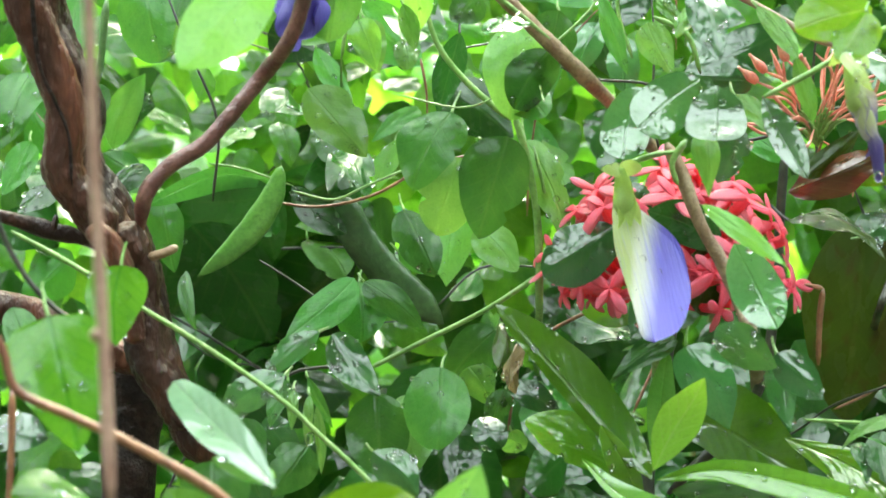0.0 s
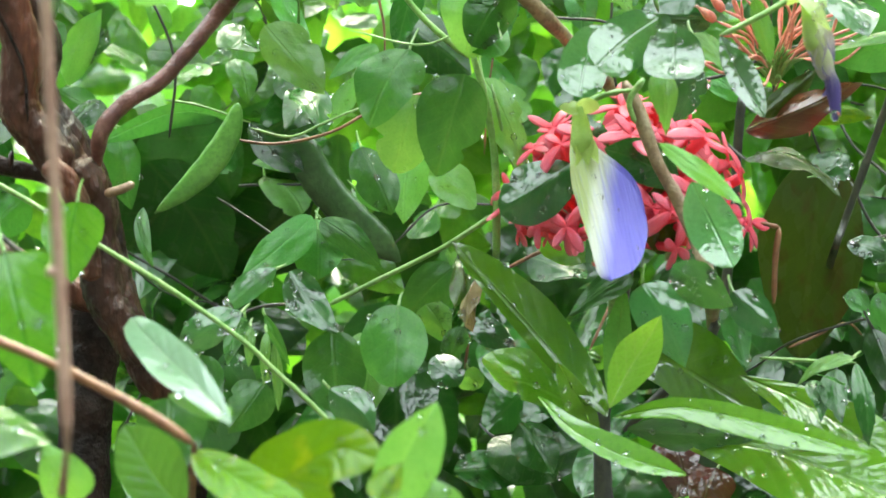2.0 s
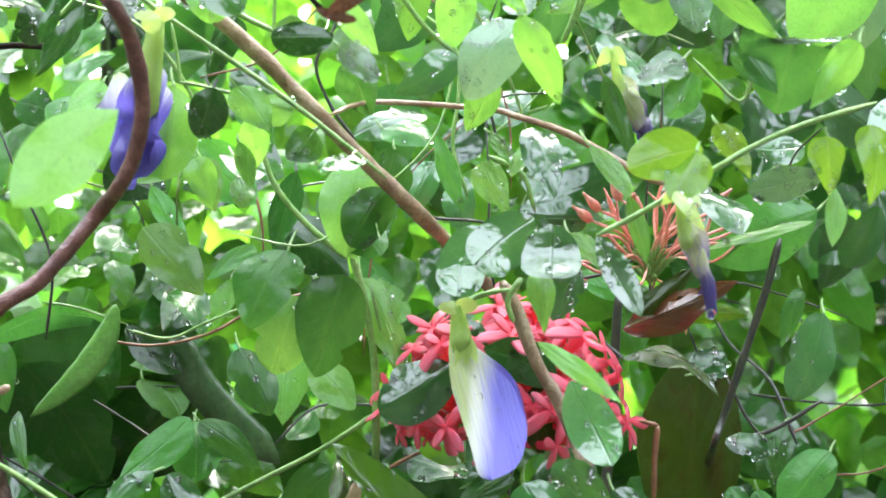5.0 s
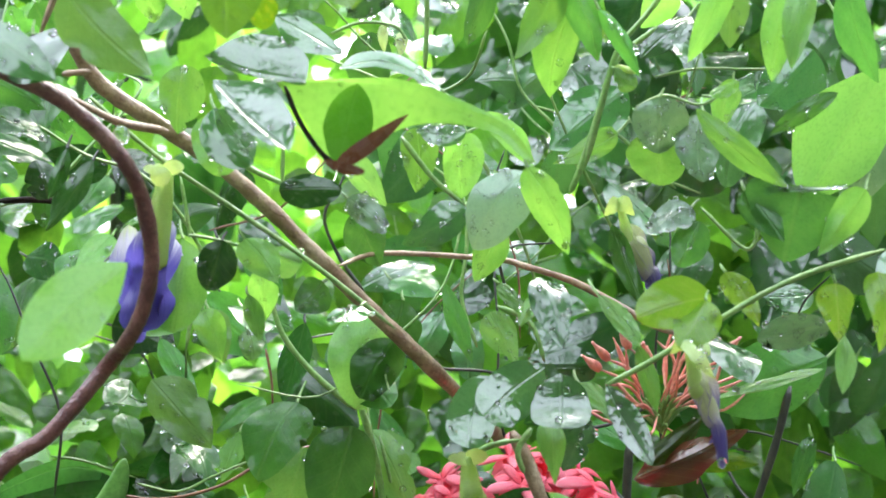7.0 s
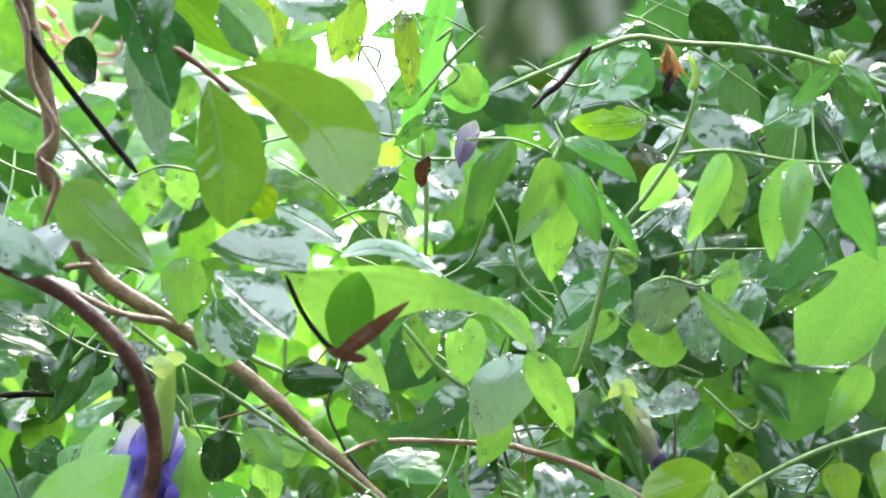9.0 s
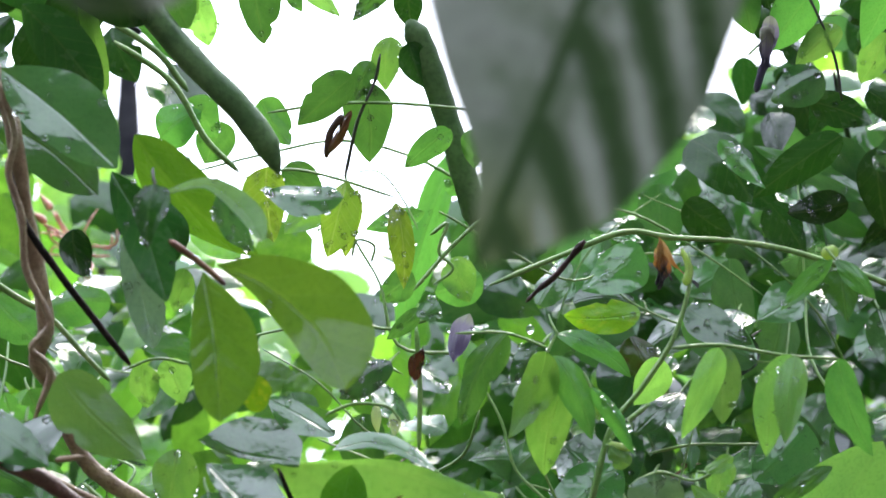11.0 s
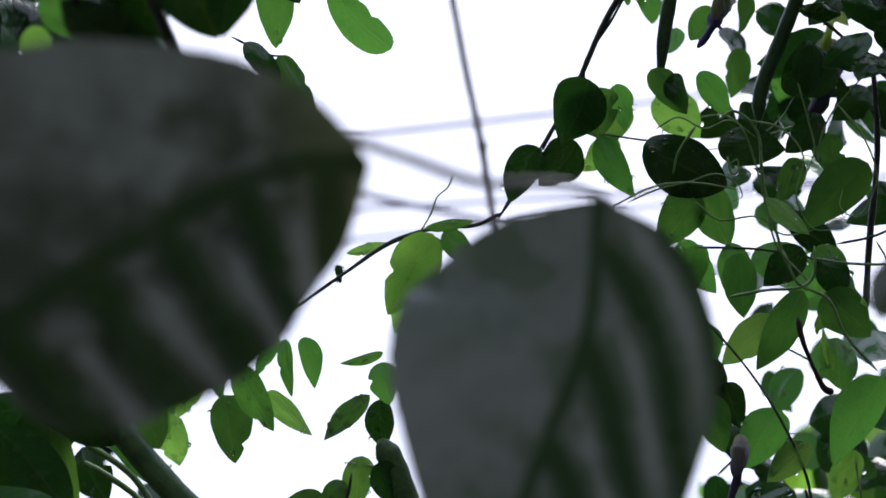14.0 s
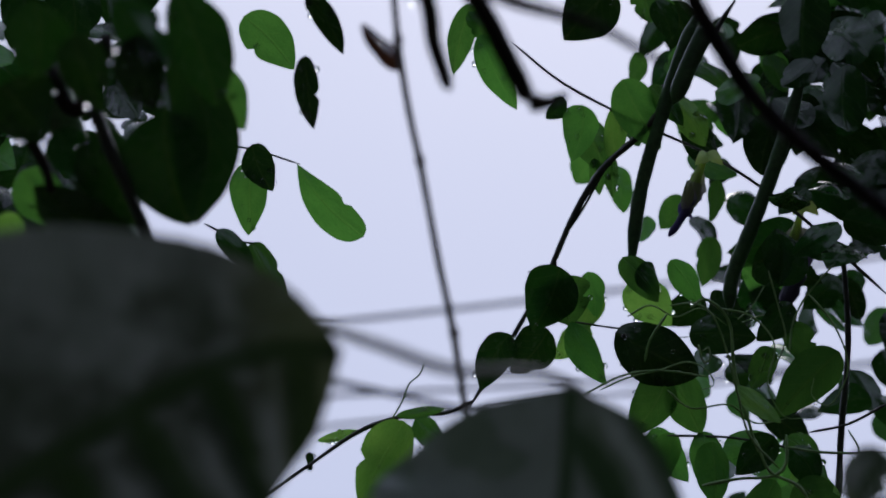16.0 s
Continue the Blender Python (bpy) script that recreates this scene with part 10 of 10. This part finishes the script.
tube(overhang, [(0.0858, 0.3593, 1.4570), (0.0949, 0.3663, 1.4435), (0.1038, 0.3717, 1.4315), (0.1157, 0.3747, 1.4207), (0.1316, 0.3771, 1.4073)], 0.0019, 0.0017, BARK_BLACK, "twig", knobs=0.15, steps=5, sides=8)
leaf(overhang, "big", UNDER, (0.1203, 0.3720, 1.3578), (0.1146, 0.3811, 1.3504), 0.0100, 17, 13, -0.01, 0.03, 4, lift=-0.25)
tube(overhang, [(0.0335, 0.3901, 1.4947), (0.0351, 0.3984, 1.4831), (0.0369, 0.4078, 1.4692), (0.0393, 0.4154, 1.4569), (0.0426, 0.4226, 1.4444), (0.0465, 0.4316, 1.4272), (0.0497, 0.4379, 1.4141), (0.0525, 0.4448, 1.3987), (0.0541, 0.4480, 1.3909)], 0.0007, 0.0008, CABLE_STALK, "dry_shoot", knobs=0.05, steps=6, sides=8)
tube(overhang, [(0.0369, 0.4076, 1.4694), (0.0372, 0.4092, 1.4670)], 0.0011, 0.0011, CABLE_STALK, "node", knobs=0.05, steps=5, sides=8)
tube(overhang, [(0.0421, 0.4210, 1.4472), (0.0424, 0.4224, 1.4447)], 0.0011, 0.0011, CABLE_STALK, "node", knobs=0.05, steps=5, sides=8)
tube(overhang, [(0.0499, 0.4378, 1.4144), (0.0502, 0.4390, 1.4117)], 0.0011, 0.0011, CABLE_STALK, "node", knobs=0.05, steps=5, sides=8)
leaf(overhang, "lance", BROWN, (0.0381, 0.4195, 1.4674), (0.0298, 0.4163, 1.4773), 0.0055, 5, 35, 0.08, 0.06, 3, lift=-0.25, name="withered_leaf")
ball(woody, (-0.0509, 0.7041, 1.2754), 0.0030, WATER, "water_drop", (0.9, 0.9, 1.1))
ball(woody, (0.0181, 0.6670, 1.2605), 0.0018, WATER, "water_drop", (0.9, 0.9, 1.1))
ball(vine_low, (0.0613, 0.7086, 1.1269), 0.0016, WATER, "water_drop", (0.9, 0.9, 1.1))
ball(vine_mid, (0.1305, 0.6821, 1.1736), 0.0016, WATER, "water_drop", (0.9, 0.9, 1.1))
ball(overhang, (0.0399, 0.4038, 1.4747), 0.0011, WATER, "water_drop", (0.9, 0.9, 1.1))
ball(vine_low, (-0.0428, 0.7252, 1.0880), 0.0020, WATER, "water_drop", (0.9, 0.9, 1.1))
ball(vine_mid, (0.0824, 0.7324, 1.3390), 0.0015, WATER, "water_drop", (0.9, 0.9, 1.1))


# ---- the hedge of mixed leaves behind ----
def spots(count, x, y, z, seed, top=None):
    """Places in a box of the plan, thinned above an uneven top line."""
    rng = random.Random(seed)
    out = []
    while len(out) < count:
        p = Vector((rng.uniform(*x), rng.uniform(*y), rng.uniform(*z)))
        if top and p.z > top(p.x, p.y) + 0.05 * noise.noise(p * 7):
            continue
        out.append(p)
    return out


def hedge(name, label, foot, stems, leaves):
    thing = plant(name, label, "hedge", foot)
    rng = random.Random(len(label))
    for x, y, h in stems:
        tube(thing, [(x, y, 0), (x + rng.uniform(-0.05, 0.05), y, h * 0.4), (x + rng.uniform(-0.08, 0.08), y + rng.uniform(-0.05, 0.05), h * 0.75), (x + rng.uniform(-0.1, 0.1), y, h)], 0.009, 0.002, STEM_DARK, "stem")
    for k, (material, places, sizes) in enumerate(leaves):
        tagged(simple_leaves("foliage", material, thing, places, sizes, 40 + k, label="dense wet green leaves"), kind="stuff")
    return thing


def low_top(x, y):
    """The hedge's top line: low towards the open sky, rising to both ends."""
    a = x / y
    rise = max(0.0, a - 0.065) * 0.55 + max(0.0, -0.02 - a) * 0.7 - 0.03 * max(0.0, 1 - abs(a - 0.05) / 0.035)
    return 1.2 + y * (0.225 + rise)


near_hedge = hedge("mixed_hedge", "dense hedge of dark wet leaves behind the flowers", (0.05, 1.1, 0), [(-0.3, 1.25, 0.9), (-0.15, 1.25, 0.9), (0.0, 1.25, 0.85), (0.15, 1.25, 0.9), (0.3, 1.25, 0.9), (0.42, 1.25, 0.9)], [
    (FILL_MID, spots(1150, (-0.42, 0.56), (0.93, 1.35), (0.75, 1.9), 1, low_top), (0.02, 0.042)),
    (FILL_WET_SHADE, spots(430, (-0.42, 0.56), (0.95, 1.35), (0.75, 1.9), 2, low_top), (0.025, 0.05)),
    (FILL_MID, spots(240, (0.04, 0.36), (0.95, 1.15), (1.1, 1.3), 17, None), (0.025, 0.045)),
    (FILL_WET_SHADE, spots(150, (-0.3, -0.03), (0.95, 1.2), (1.26, 1.42), 18, low_top), (0.02, 0.04)),
    (FILL_WET_SHADE, spots(520, (0.06, 0.48), (0.93, 1.25), (1.28, 1.62), 8, low_top), (0.02, 0.04)),
    # dark leaves low down, their colour standing in for the shade there
    (FILL_WET_SHADE, spots(500, (-0.3, 0.45), (0.9, 1.05), (0.85, 1.13), 5, None), (0.03, 0.055)),
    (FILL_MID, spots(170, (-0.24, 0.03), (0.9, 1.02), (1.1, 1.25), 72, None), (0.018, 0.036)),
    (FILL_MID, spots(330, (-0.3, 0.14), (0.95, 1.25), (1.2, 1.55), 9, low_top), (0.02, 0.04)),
    (FILL_WET_SHADE, spots(650, (-0.5, 0.6), (1.36, 1.6), (0.75, 1.22), 15, None), (0.03, 0.06)),
    (FILL_WET_SHADE, spots(600, (-0.33, 0.45), (0.88, 1.0), (0.85, 1.1), 4, None), (0.025, 0.05)),
    # more dark leaves in place of the deep shadow between the vines
    (FILL_WET_SHADE, spots(360, (0.1, 0.5), (1.12, 1.35), (1.24, 1.62), 44, low_top), (0.03, 0.06)),
])
leaf_cloud(near_hedge, WET, spots(170, (0.03, 0.4), (0.86, 1.02), (1.19, 1.47), 3, low_top), (0.022, 0.042), 31, 0.5, 10, 0.25)
leaf_cloud(near_hedge, GREEN, spots(85, (-0.25, 0.35), (0.86, 0.96), (1.1, 1.4), 13, low_top), (0.018, 0.036), 32, 0.5, 6)
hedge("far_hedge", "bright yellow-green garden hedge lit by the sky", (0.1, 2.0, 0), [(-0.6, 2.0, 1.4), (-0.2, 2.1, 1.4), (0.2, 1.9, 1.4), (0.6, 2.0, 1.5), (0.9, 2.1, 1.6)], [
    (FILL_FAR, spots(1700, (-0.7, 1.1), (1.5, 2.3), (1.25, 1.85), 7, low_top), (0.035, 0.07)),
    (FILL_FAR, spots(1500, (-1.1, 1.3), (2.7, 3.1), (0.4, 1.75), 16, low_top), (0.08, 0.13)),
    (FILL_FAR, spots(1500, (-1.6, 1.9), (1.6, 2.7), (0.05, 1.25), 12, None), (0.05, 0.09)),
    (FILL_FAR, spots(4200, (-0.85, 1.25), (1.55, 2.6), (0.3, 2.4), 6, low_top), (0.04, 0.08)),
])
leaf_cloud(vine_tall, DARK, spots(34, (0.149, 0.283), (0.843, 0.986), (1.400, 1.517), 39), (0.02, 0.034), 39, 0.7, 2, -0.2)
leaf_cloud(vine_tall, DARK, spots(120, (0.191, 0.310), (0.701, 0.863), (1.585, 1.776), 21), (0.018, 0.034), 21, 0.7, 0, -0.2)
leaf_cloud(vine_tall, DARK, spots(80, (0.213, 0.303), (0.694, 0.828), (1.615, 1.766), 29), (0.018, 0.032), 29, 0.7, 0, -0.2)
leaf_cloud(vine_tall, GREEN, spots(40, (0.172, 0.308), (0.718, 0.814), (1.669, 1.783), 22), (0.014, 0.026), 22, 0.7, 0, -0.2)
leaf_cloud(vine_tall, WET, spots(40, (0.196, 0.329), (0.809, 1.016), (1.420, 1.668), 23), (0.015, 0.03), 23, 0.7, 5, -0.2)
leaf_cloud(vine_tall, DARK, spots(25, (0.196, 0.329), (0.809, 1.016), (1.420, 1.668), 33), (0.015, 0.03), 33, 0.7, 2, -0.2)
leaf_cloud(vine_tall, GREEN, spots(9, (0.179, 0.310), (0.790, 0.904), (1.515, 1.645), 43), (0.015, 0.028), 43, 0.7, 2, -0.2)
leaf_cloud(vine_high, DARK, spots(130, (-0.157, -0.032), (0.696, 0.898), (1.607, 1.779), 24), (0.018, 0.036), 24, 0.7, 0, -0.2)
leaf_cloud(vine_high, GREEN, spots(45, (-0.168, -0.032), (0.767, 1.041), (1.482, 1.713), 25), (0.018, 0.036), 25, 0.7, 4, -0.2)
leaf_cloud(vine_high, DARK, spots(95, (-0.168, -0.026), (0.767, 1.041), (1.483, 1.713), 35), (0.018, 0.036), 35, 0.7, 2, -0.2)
leaf_cloud(vine_tall, GREEN, spots(26, (0.150, 0.222), (0.722, 0.838), (1.649, 1.773), 26), (0.014, 0.024), 26, 0.7, 0, -0.2)

def tangle(owner, count, x, y, z, seed, material, thick=(0.0004, 0.0008), length=(0.05, 0.12)):
    '''Thin runners that wander up through the leaves.'''
    rng = random.Random(seed)
    for _ in range(count):
        p = Vector((rng.uniform(*x), rng.uniform(*y), rng.uniform(*z)))
        way = Vector((rng.gauss(0, 0.8), rng.gauss(0, 0.25), rng.gauss(0.5, 0.6))).normalized()
        step, points = rng.uniform(*length) / 4, [tuple(p)]
        for _ in range(4):
            way = (way + Vector((rng.gauss(0, 0.35), rng.gauss(0, 0.15), rng.gauss(-0.05, 0.35)))).normalized()
            p = p + way * step
            points.append(tuple(p))
        r = rng.uniform(*thick)
        tube(owner, points, r, r * 0.6, material, "runner", "", 0.15, 5, 6)


leaf_cloud(near_hedge, GREEN, spots(60, (-0.22, -0.01), (0.8, 0.93), (1.2, 1.38), 73, low_top), (0.02, 0.036), 73, 0.4, 8)
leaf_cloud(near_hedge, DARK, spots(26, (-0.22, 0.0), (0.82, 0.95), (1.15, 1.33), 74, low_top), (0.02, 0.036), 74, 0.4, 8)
tangle(near_hedge, 26, (-0.2, 0.3), (0.78, 0.92), (1.2, 1.38), 61, STEM)
tangle(near_hedge, 22, (0.05, 0.32), (0.78, 0.9), (1.2, 1.42), 62, STEM)
tangle(near_hedge, 22, (-0.15, 0.25), (0.8, 0.92), (1.05, 1.25), 63, STEM_DARK)
tangle(near_hedge, 12, (-0.12, 0.2), (0.8, 0.92), (1.05, 1.3), 64, STEM_RED)
tangle(vine_tall, 9, (0.17, 0.27), (0.72, 0.8), (1.42, 1.6), 65, STEM, (0.0003, 0.0005), (0.03, 0.06))
leaf_cloud(near_hedge, SLICK, spots(90, (0.05, 0.34), (0.82, 0.95), (1.2, 1.42), 68, low_top), (0.022, 0.036), 68, 0.35, 14, 0.6)
rain_drops()
